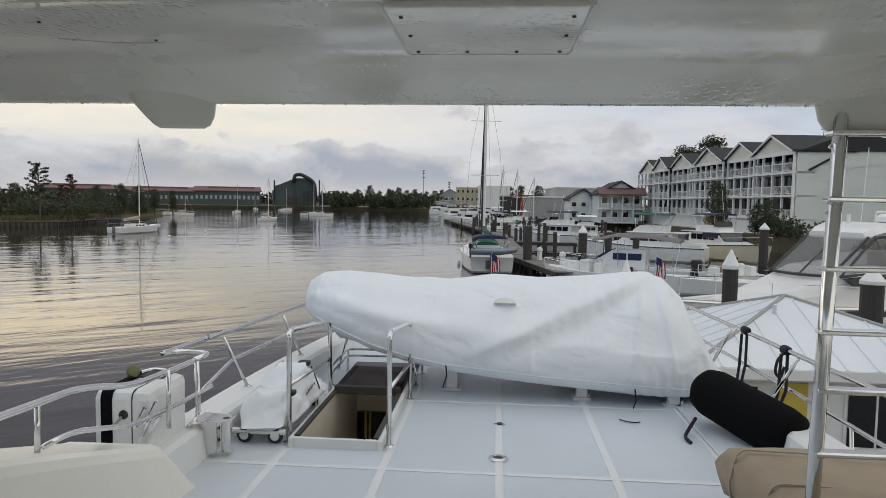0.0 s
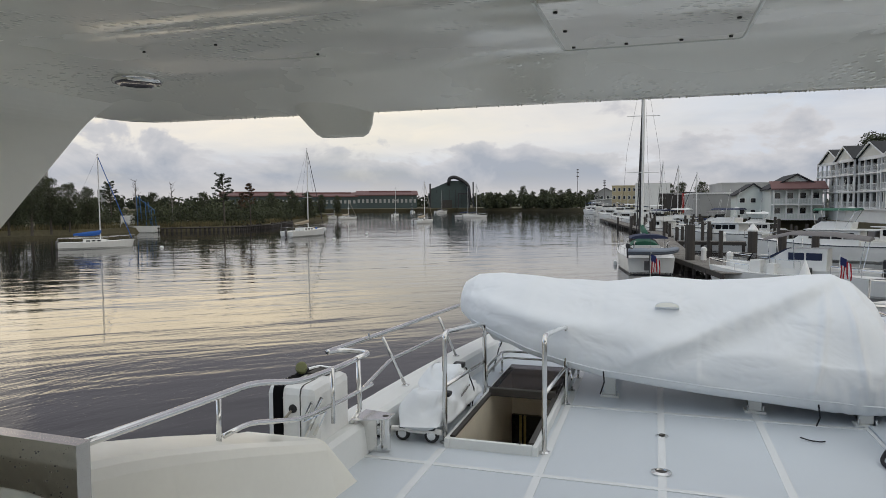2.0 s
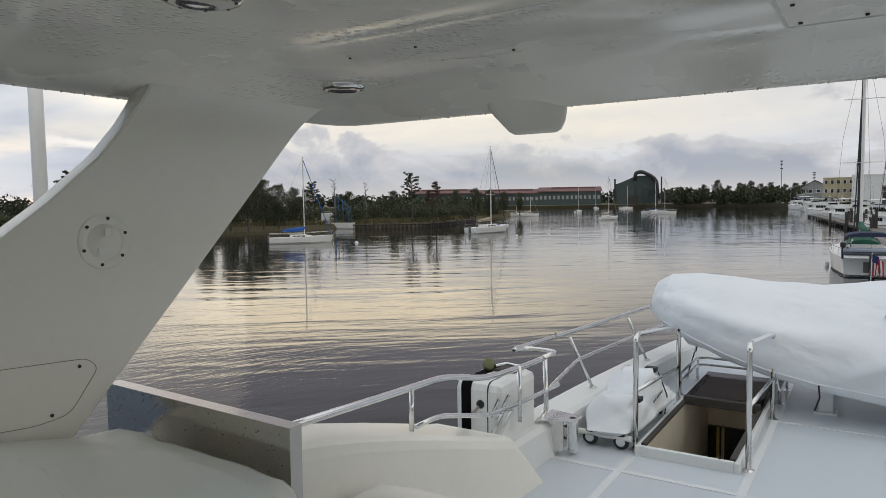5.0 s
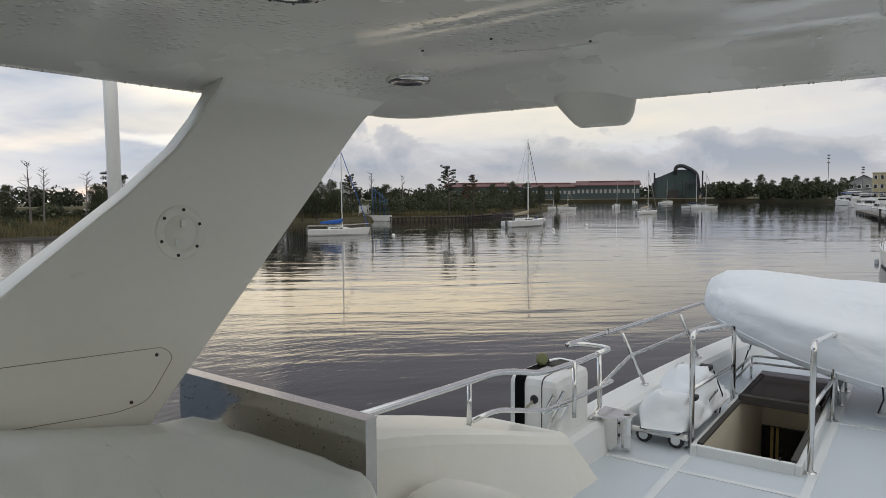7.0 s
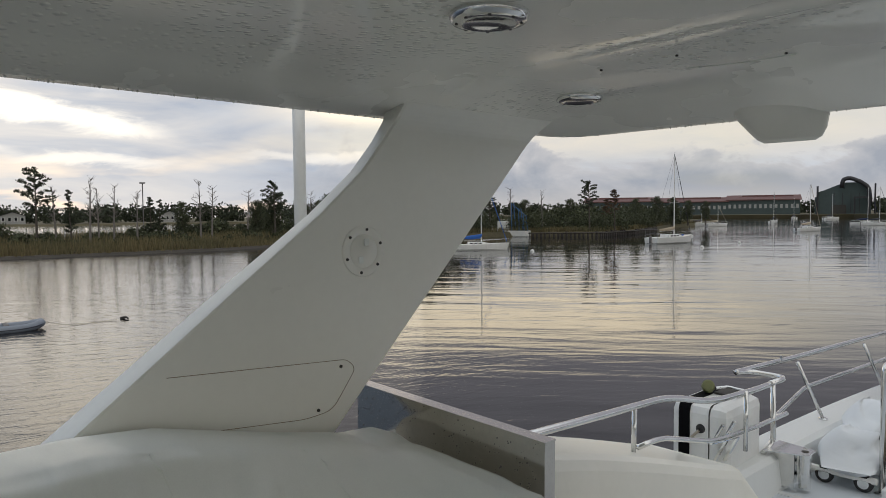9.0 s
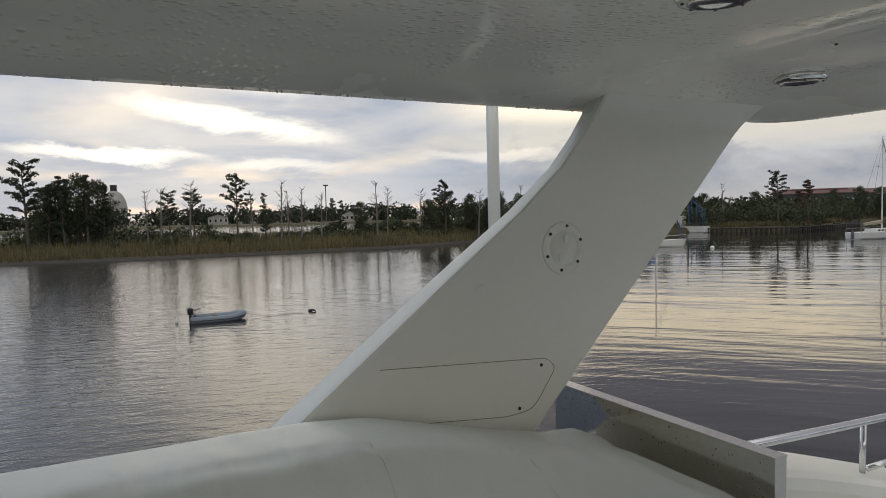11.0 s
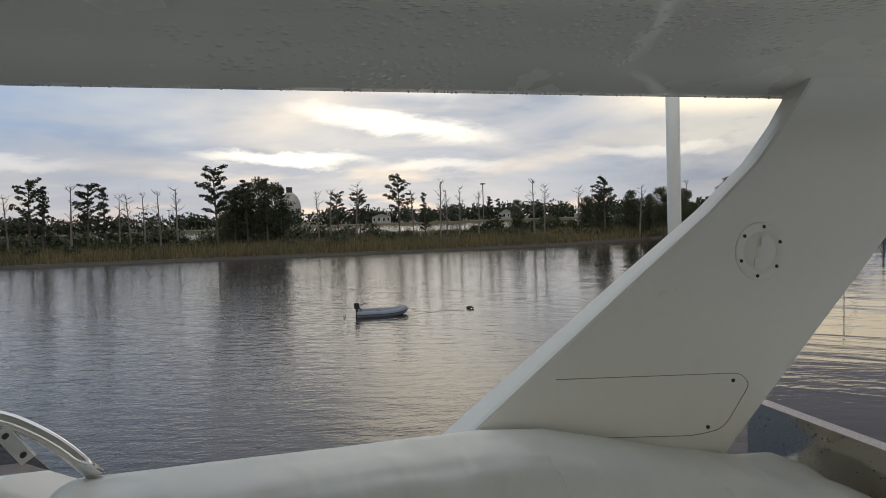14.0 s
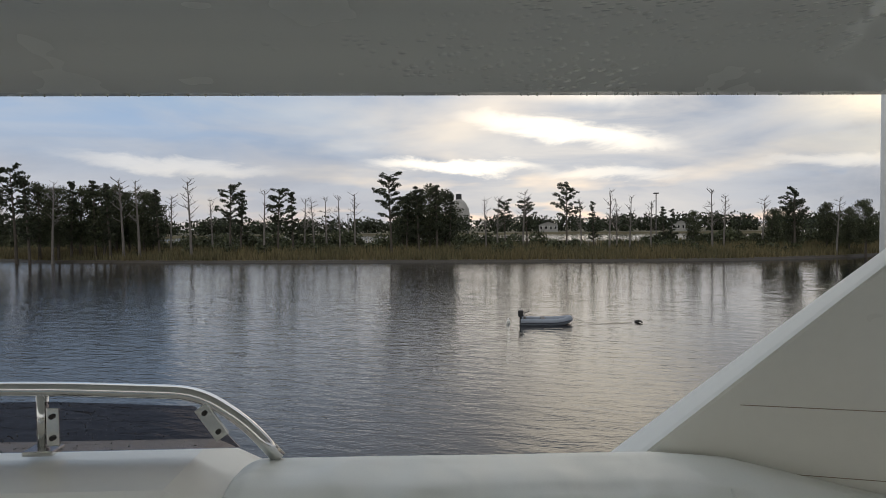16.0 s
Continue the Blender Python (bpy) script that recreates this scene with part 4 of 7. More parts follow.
for dz_ in (0.20, 0.14):
    part("bar", tube([(0.33, -0.4, dz_ - 0.02), (0.34, 0.06, dz_), (-0.36, 0.06, dz_), (-0.38, -0.5, dz_ - 0.02)], 0.011, 8, 0.08), STEEL, lo, smooth=True)
for x, y in ((0.335, -0.4), (0.34, 0.03), (-0.36, 0.03), (-0.38, -0.5)):
    part("leg", tube([(x, y, 0), (x, y, 0.19)], 0.011, 8), STEEL, lo, smooth=True)
    part("base_flange", lathe(((0.03, 0), (0.03, 0.006), (0.014, 0.01)), 12), STEEL, lo, at=pose(x, y, 0.001))
tie = empty("tie_down_strap", -1.45, 6.25, 0.0, label="black ratchet strap from the deck up to the dinghy", category="strap")
part("strap", tube([(0, 0, 0.02), (0.10, 0.05, 0.42)], 0.006, 6), ROPE, tie)
part("hook", tube([(0, 0, 0), (0, 0.0, 0.05)], 0.014, 6), STEEL, tie)
part("buckle", tube([(0.055, 0.03, 0.24), (0.085, 0.045, 0.36)], 0.014, 6), STEEL, tie)

def round_slab(y0, z0, y1, z1, r_, x0, x1):
    """A slab between x0 and x1 with rounded corners in the yz plane."""
    pts = []
    for cy, cz, a0 in ((y1 - r_, z1 - r_, 0), (y0 + r_, z1 - r_, 90), (y0 + r_, z0 + r_, 180), (y1 - r_, z0 + r_, 270)):
        pts += [(cy + r_ * math.cos(radians(a0 + 22.5 * k)), cz + r_ * math.sin(radians(a0 + 22.5 * k))) for k in range(5)]
    return fixed(prism(pts, "x", x0, x1))


# life-raft style case hung in the rail ------------------------------------
case = empty("life_raft_case", -2.01, 3.73, 0.06, label="white plastic life raft case with black straps in the rail", category="life raft")
part("shell", box(-0.165, -0.23, -0.10, 0.165, 0.23, 0.475, 0.05), PLASTIC, case, smooth=False)
part("strap", round_slab(-0.234, -0.104, 0.234, 0.479, 0.05, -0.112, -0.048), BLACK, case, "black webbing strap")
part("lid_line", round_slab(-0.232, -0.102, 0.232, 0.477, 0.05, 0.060, 0.066), DARKGAP, case, "dark joint between the two halves")
part("eyelet", moved(lathe(((0.026, 0), (0.024, 0.008), (0.010, 0.008), (0.010, 0.002)), 14), pose(0.015, -0.23, 0.345, 90, 0, 0)), RUBBER, case)
part("cord", tube([(-0.168, -0.16, 0.25), (-0.13, -0.245, 0.255), (-0.05, -0.245, 0.27), (0.01, -0.24, 0.335)], 0.007, 6, 0.03), CORD, case)
part("hydrostatic_release", moved(lathe(((0.034, -0.02), (0.037, 0), (0.034, 0.03), (0.024, 0.034)), 16), pose(-0.07, 0.03, 0.515, 60, 0, 30)), mat("olive_plastic", (0.16, 0.17, 0.07), 0.5), case, "small olive release unit")
part("shackle", tube([(-0.03, 0.05, 0.51), (0.02, 0.09, 0.52), (0.06, 0.13, 0.505), (0.10, 0.18, 0.49)], 0.009, 6, 0.02), STEEL, case)
part("webbing", box(-0.04, 0.04, 0.477, 0.10, 0.20, 0.487, 0.003), DARKGAP, case)
for x, z in ((0.10, 0.30), (0.16, 0.33)):
    part("cradle_bracket", tube([(x + 0.05, -0.25, z + 0.10), (x - 0.01, -0.25, z - 0.02), (x + 0.07, -0.25, z + 0.02), (x + 0.0, -0.25, z - 0.12)], 0.011, 6), STEEL, case)
part("support", box(-0.12, -0.20, -0.22, 0.12, 0.20, -0.10, 0.01), STEEL, case)

# fairlead bracket on the bulwark
fl = empty("rod_bracket", -1.70, 4.02, 0.0, label="polished steel corner bracket with a tube on the bulwark", category="bracket")
part("top_plate", fixed(prism([(-0.12, -0.12), (0.10, -0.04), (0.10, 0.08), (-0.12, 0.12)], "z", 0.225, 0.231)), STEEL, fl)
part("back_plate", box(-0.10, -0.06, 0.03, 0.03, -0.054, 0.225), STEEL, fl)
part("side_plate", box(-0.002, -0.053, 0.03, 0.004, 0.06, 0.225), STEEL, fl)
part("tube_holder", lathe(((0.032, 0.02), (0.032, 0.226), (0.024, 0.226), (0.024, 0.05)), 14, 0.06, 0.02), STEEL, fl, smooth=False)
part("hole", lathe(((0.02, 0.231), (0.02, 0.2325)), 12, 0.06, 0.02), DARKGAP, fl)

# bagged folding scooter beside the stairwell
sc_ = empty("bagged_cart", -1.50, 4.47, 0.0, label="folded cart with small wheels under a white fabric bag", category="cart")
rings = []
for k in range(48):
    t = k / 47
    y = -0.26 + 1.05 * t
    ht = 0.17 + 0.19 * math.exp(-((t - 0.60) / 0.17) ** 2) + 0.11 * math.exp(-((t - 0.17) / 0.12) ** 2)
    ht *= min(1, 0.35 + 3.2 * t) * min(1, 0.55 + 3 * (1 - t))
    w = 0.19 * min(1, 0.6 + 2 * t) * min(1, 0.7 + 2 * (1 - t))
    row = []
    for a in range(36):
        an = math.pi * a / 35
        x, z = w * math.copysign(abs(math.cos(an)) ** 0.7, math.cos(an)), 0.105 + (ht - 0.07) * abs(math.sin(an)) ** 0.85
        f = noise.noise((x * 9, y * 8, z * 9)) * 0.040 + 0.030 * crease(x * 4 + z * 3, y * 4 - z * 2, z * 4)
        row.append((x + f, y, z + f * 0.8))
    rings.append(row)
part("bag", fixed(loft(rings)), CANVAS, sc_, "white crumpled fabric bag", True)
for x, y in ((-0.13, -0.18), (0.11, -0.18)):
    wh = part("wheel", moved(lathe(((0.040, -0.016), (0.050, -0.010), (0.050, 0.010), (0.040, 0.016)), 18), pose(x * 0.85, y - 0.02, 0.051, 90, 0, 0)), RUBBER, sc_, smooth=False)
    part("rim", moved(lathe(((0.030, -0.018), (0.036, 0.0), (0.030, 0.018), (0.016, 0.019)), 14), pose(x * 0.85, y - 0.02, 0.051, 90, 0, 0)), STEEL, wh)
for x in (-0.13, 0.11):
    wh = part("wheel", moved(lathe(((0.052, -0.018), (0.062, -0.012), (0.062, 0.012), (0.052, 0.018)), 18), pose(x, 0.66, 0.063, 0, 90, 0)), RUBBER, sc_)
part("axle", tube([(-0.19, -0.20, 0.075), (0.16, -0.20, 0.075)], 0.02, 8), PLASTIC, sc_)
part("strap_buckle", box(0.10, -0.05, 0.27, 0.17, 0.02, 0.30, 0.006), RUBBER, sc_)
part("strap_buckle", box(0.06, 0.42, 0.36, 0.14, 0.48, 0.395, 0.006), RUBBER, sc_)
part("elastic_cord", tube([(0.19, 0.48, 0.06), (0.21, 0.46, 0.2), (0.15, 0.45, 0.36)], 0.005, 5), ROPE, sc_)
for i in range(6):
    part("lettering_bar", box(0.196 + 0.002 * i, 0.16 + 0.032 * i, 0.22 + 0.006 * i, 0.199 + 0.002 * i, 0.182 + 0.032 * i, 0.238 + 0.006 * i), GREYC, sc_)
part("key_tag", tube([(-0.21, -0.26, 0.0), (-0.21, -0.26, 0.10), (-0.2, -0.25, 0.14)], 0.012, 6), BRASS, sc_)

# covered dinghy across the deck --------------------------------------------
dg = empty("covered_dinghy", 0.1, 6.05, 0.0, label="inflatable dinghy under a tight white canvas cover on chocks", category="dinghy")
DS = (  # x, half width, bottom, top, middle y
    (-1.83, 0.05, 0.66, 0.74, 0.15), (-1.79, 0.20, 0.60, 0.85, 0.12), (-1.65, 0.36, 0.53, 0.935, 0.08), (-1.42, 0.50, 0.45, 0.95, 0.05), (-1.1, 0.62, 0.345, 0.935, 0.0), (-0.82, 0.69, 0.275, 0.915, 0.0), (-0.50, 0.73, 0.215, 0.90, 0.0), (-0.33, 0.735, 0.195, 0.925, 0.0),
    (-0.10, 0.74, 0.165, 0.955, 0.0), (0.30, 0.74, 0.125, 0.945, 0.0), (0.75, 0.74, 0.09, 0.965, 0.0), (1.02, 0.74, 0.065, 0.985, 0.0), (1.21, 0.735, 0.055, 1.0, 0.0), (1.34, 0.72, 0.05, 0.95, 0.0), (1.48, 0.68, 0.06, 0.79, 0.0), (1.63, 0.58, 0.09, 0.54, 0.0), (1.71, 0.46, 0.14, 0.36, 0.0), (1.74, 0.30, 0.20, 0.28, 0.0))


def station(x):
    for a, b in zip(DS, DS[1:]):
        if x <= b[0]:
            t = (x - a[0]) / (b[0] - a[0])
            return [a[i] + (b[i] - a[i]) * t for i in range(1, 5)]
    return list(DS[-1][1:])


rings = []
NX = 220
for i in range(NX + 1):
    x = -1.83 + 3.57 * i / NX
    w, zb, zt, yc = station(x)
    h = zt - zb
    tb_ = min(0.44, h * 0.62)
    prof = [(-0.55, 0.0), (-0.86, 0.03), (-0.97, 0.13), (-1.0, 0.26), (-0.985, 0.38), (-0.93, tb_ / h * 0.92 if h > 0.3 else 0.5), (-0.72, 0.70), (-0.45, 0.87), (-0.2, 0.965), (0.0, 1.0), (0.25, 0.95), (0.5, 0.85), (0.8, 0.70), (0.95, 0.48), (1.0, 0.26), (0.9, 0.06), (0.55, 0.0)]
    row = []
    for k, (u, v) in ((q / 4, p) for q, p in enumerate(finer(prof, 4))):
        y = yc + u * w * (1.0 if u < 0 else 0.95)
        z = zb + v * h
        fold = 0.0
        if 2 < k < 14:
            fold += 0.022 * noise.noise((x * 2.2 + z * 2.0, z * 2.4 - x, y * 1.2)) + 0.005 * noise.noise((x * 9 - z * 6, z * 5, y * 3))
            ridge = (z - 0.47) - x * 0.42
            run = max(0.0, min(1.0, (x + 0.6) / 0.5, (1.3 - x) / 0.3))
            fold += run * (0.052 * math.exp(-(ridge / (0.022 if ridge < 0 else 0.11)) ** 2) - 0.022 * math.exp(-((ridge + 0.10) / 0.07) ** 2))
            for x1, lean in ((1.22, 0.10), (1.30, 0.42), (1.12, -0.22), (1.34, 0.75)):
                # folds that fan down from the high corner
                off = (x - x1) - (0.98 - z) * lean
                fold += 0.026 * math.exp(-(off / 0.020) ** 2) * max(0.0, min(1.0, (0.97 - z) / 0.2, z / 0.25)) * (u < 0)
            fold += 0.010 * max(0, math.sin((x - 0.2) * 3.4 + z * 4.5)) ** 3 * (x < 0.2)
            fold += 0.012 * max(0, math.sin((x - 0.9) * 4 + z * 9)) * (x > 0.2) * max(0.0, 1 - abs(x - 1.2))
            fold += 0.011 * crease(x * 1.5 + z * 1.3, z * 1.9 - x * 0.8, y + 4.0) + 0.003 * crease(x * 5 - z * 2.5, z * 3.5, y * 2)
        if k <= 3 and x > 0.5:
            fold += 0.012 * math.sin(x * 60 + k) * max(0, 1 - abs(x - 1.25) / 0.35)
        row.append((x, y - fold, z + fold * 0.6))
    rings.append(row)
part("cover", fixed(loft(rings)), CANVAS, dg, "tight white canvas cover with folds", True)
hem = [(r_[8][0], r_[8][1] - 0.004, r_[8][2]) for r_ in rings[12:208:5]]
part("hem", tube(hem, 0.006, 5), CANVAS, dg, "stitched lower hem of the cover")
part("vent_flap", fixed(moved(loft([[(x, y, z * s) for x, z in [(0.09 * math.cos(a), 0.045 * math.sin(a)) for a in [math.pi * i / 8 for i in range(9)]]] for y, s in ((-0.04, 1.0), (0.05, 0.3))]), pose(-0.02, -0.50, 0.765, -24, 0, 0))), CANVAS, dg, "small stiff vent flap")
part("vent_mouth", moved(loft([[(x, y, z * s) for x, z in [(0.086 * math.cos(a), 0.036 * math.sin(a)) for a in [math.pi * i / 8 for i in range(9)]]] for y, s in ((-0.0415, 1.0), (-0.041, 1.0))]), pose(-0.02, -0.50, 0.765, -24, 0, 0)), VINYL, dg)
part("keel", fixed(loft([[(x, -0.3, 0.16 + d), (x, 0.3, 0.16 + d), (x, 0.0, 0.02 + d)] for x, d in ((-1.5, 0.33), (-0.7, 0.16), (0.2, 0.08), (1.7, 0.04))])), GELW, dg, "white rigid hull under the cover")
for x in (-0.48, 1.00):
    zb = station(x)[1]
    part("tie_string", tube([(x, -0.70, zb + 0.09), (x + 0.01, -0.715, zb - 0.0), (x - 0.02, -0.70, zb - 0.10)], 0.006, 5), ROPE, dg)
part("engine_skeg", fixed(prism([(1.45, 0.10), (1.72, 0.13), (1.66, 0.02), (1.42, 0.05)], "y", -0.42, -0.36)), NAVY, dg, "dark engine skeg below the cover")
for x, y, hgt in ((-0.35, 5.72, 0.22), (0.72, 5.58, 0.14), (1.42, 5.45, 0.12), (-0.35, 6.55, 0.22), (0.72, 6.5, 0.14)):
    ck = empty("dinghy_chock", x, y, 0.0, label="white and steel chock bolted to the deck under the dinghy", category="chock", group="chocks under the dinghy")
    part("foot", box(-0.075, -0.05, 0.0, 0.075, 0.05, 0.02, 0.004), GELW, ck)
    part("post", box(-0.045, -0.025, 0.02, 0.045, 0.025, hgt, 0.004), GELW, ck)
    for dx_ in (-0.055, 0.055):
        part("eye_bolt", tube([(dx_, -0.05, 0.02), (dx_, -0.05, 0.06)], 0.008, 6), STEEL, ck)

# big black fender on the rail
fe = empty("fender", 1.70, 4.72, 0.2, label="large black fabric-covered fender hung from the rail by ropes", category="fender")
ax_ = (Vector((1.93, 4.30, 0.13)) - Vector((1.50, 5.0, 0.30)))
body = lathe(((0.02, -0.40), (0.10, -0.385), (0.15, -0.34), (0.172, -0.26), (0.175, 0.30), (0.16, 0.38), (0.10, 0.43), (0.03, 0.445)), 22)
part("body", fixed(moved(body, ax_.to_track_quat("Z", "Y").to_matrix().to_4x4())), BLACK, fe, smooth=True)
for x0, y0 in ((0.33, 0.95), (0.34, 0.20)):
    part("rope", tube([(x0 - 0.03, y0, 0.36), (x0 - 0.05, y0 - 0.03, 0.1), (x0 - 0.12, y0 - 0.15 if y0 > 0.5 else y0 - 0.1, -0.12)], 0.011, 6), ROPE, fe)
    part("rope", tube([(x0 + 0.0, y0 - 0.03, 0.36), (x0 - 0.02, y0 - 0.08, 0.12), (x0 - 0.12, y0 - 0.22 if y0 > 0.5 else y0 - 0.12, -0.12)], 0.011, 6), ROPE, fe)
    part("hitch", moved(lathe(((0.024, -0.05), (0.034, -0.03), (0.034, 0.03), (0.024, 0.05)), 10), pose(x0, y0, 0.385, 90, 0, 0)), ROPE, fe)
part("rope_loop", tube([(0.33, 0.18, 0.38), (0.26, 0.14, 0.33), (0.24, 0.12, 0.24), (0.28, 0.12, 0.20), (0.31, 0.14, 0.28)], 0.010, 6, 0.05), ROPE, fe)
part("tail_rope", tube([(-0.28, 0.12, -0.10), (-0.36, 0.02, -0.16), (-0.40, -0.06, -0.18), (-0.38, -0.14, -0.19)], 0.012, 6, 0.05), ROPE, fe)
gl = empty("mooring_line_piece", 0.98, 4.98, 0.006, label="short curl of black line on the deck", category="rope")
part("line", tube([(-0.05, 0.05, 0.004), (0.0, 0.0, 0.004), (0.06, -0.01, 0.004), (0.09, 0.01, 0.004)], 0.005, 5, 0.03), ROPE, gl)

# ================================================================ THE RIVER AND ITS BANKS
sea = part("water", ([(-4500, -4500, WATER), (4500, -4500, WATER), (4500, 4500, WATER), (-4500, 4500, WATER)], [(0, 1, 2, 3)]), RIVER)
tagged(sea, "calm dark river water with ripples", "water", kind="structure")


def land(name, outline, top, material, label, slope=1.0):
    """A low piece of land with a sloping bank round it."""
    cx = sum(p[0] for p in outline) / len(outline)
    cy = sum(p[1] for p in outline) / len(outline)
    low = []
    for x, y in outline:
        d = math.hypot(x - cx, y - cy)
        low.append((x + (x - cx) / d * slope, y + (y - cy) / d * slope, WATER - 0.6))
    n = len(outline)
    vs = low + [(x, y, top) for x, y in outline]
    fs = [(i, (i + 1) % n, n + (i + 1) % n, n + i) for i in range(n)] + [tuple(range(n, 2 * n))]
    return tagged(part(name, fixed((vs, fs)), material), label, "ground", kind="structure")


marsh_edge = [(-128, -100), (-123.5, -73), (-114.8, -58.8), (-107, -32), (-102.3, -3), (-98.5, 20), (-96.2, 44), (-103, 66), (-112, 82)]
land("ground_marsh", marsh_edge + [(-150, 92), (-205, 80), (-215, 20), (-220, -60), (-235, -130)], WATER + 0.35, MUD, "dark muddy marsh ground", 1.5)
land("ground_far_west", [(-330, -330), (-400, -100), (-405, 60), (-360, 190), (-700, 420), (-1500, 300), (-1500, -900)], WATER + 0.9, SOIL, "distant wooded ground beyond the lagoon", 3)
bank_edge = [(-140, 74), (-112, 88), (-101, 100), (-97, 112), (-90, 118), (-84, 124), (-86, 140), (-95, 165), (-108, 200), (-112, 236)]
land("ground_west_bank", bank_edge + [(-150, 300), (-240, 330), (-330, 250), (-300, 160), (-210, 100)], WATER + 1.0, SOIL, "overgrown river bank with an old timber bulkhead", 1.0)
land("ground_far_shore", [(-330, 350), (-210, 395), (-130, 455), (-70, 436), (-40, 410), (-25, 380), (-5, 300), (8, 190), (14, 158), (28, 146), (31, 120), (34.0, 84), (36, 66), (60, 50), (120, 30), (700, 60), (700, 1200), (-700, 1200), (-700, 420)], WATER + 2.0, SOIL, "built-up ground along the far shore", 1.5)

# ---------------------------------------------------------------- vegetation
def leaves(rng, blobs, n, size):
    """Many small leaf clumps spread through ellipsoids (x, y, z, rx, ry, rz)."""
    vs, fs = [], []
    weights = [b[3] * b[4] + b[3] * b[5] for b in blobs]
    for b in rng.choices(blobs, weights, k=n):
        while True:
            p = Vector((rng.uniform(-1, 1), rng.uniform(-1, 1), rng.uniform(-1, 1)))
            if 0.25 < p.length < 1:
                break
        p = p * (0.55 + 0.45 * p.length)
        c = Vector((b[0] + p.x * b[3], b[1] + p.y * b[4], b[2] + p.z * b[5]))
        s = size * rng.uniform(0.6, 1.4)
        a = Vector((rng.gauss(0, 1), rng.gauss(0, 1), rng.gauss(0, 0.6))).normalized()
        o = a.orthogonal().normalized()
        o.rotate(Matrix.Rotation(rng.uniform(0, 6.28), 3, a))
        q = a.cross(o)
        k = len(vs)
        vs += [c + o * s, c + q * s * 0.7, c - o * s * 0.9, c - q * s * 0.6]
        fs.append((k, k + 1, k + 2, k + 3))
    return vs, fs


def limb(rng, start, way, length, r, bends=3):
    pts, p, d = [Vector(start)], Vector(start), Vector(way).normalized()
    for _ in range(bends):
        d = (d + Vector((rng.uniform(-0.25, 0.25), rng.uniform(-0.25, 0.25), rng.uniform(-0.1, 0.3)))).normalized()
        p = p + d * length / bends
        pts.append(p)
    return pts, tube(pts, r, 5, r_end=r * 0.25)


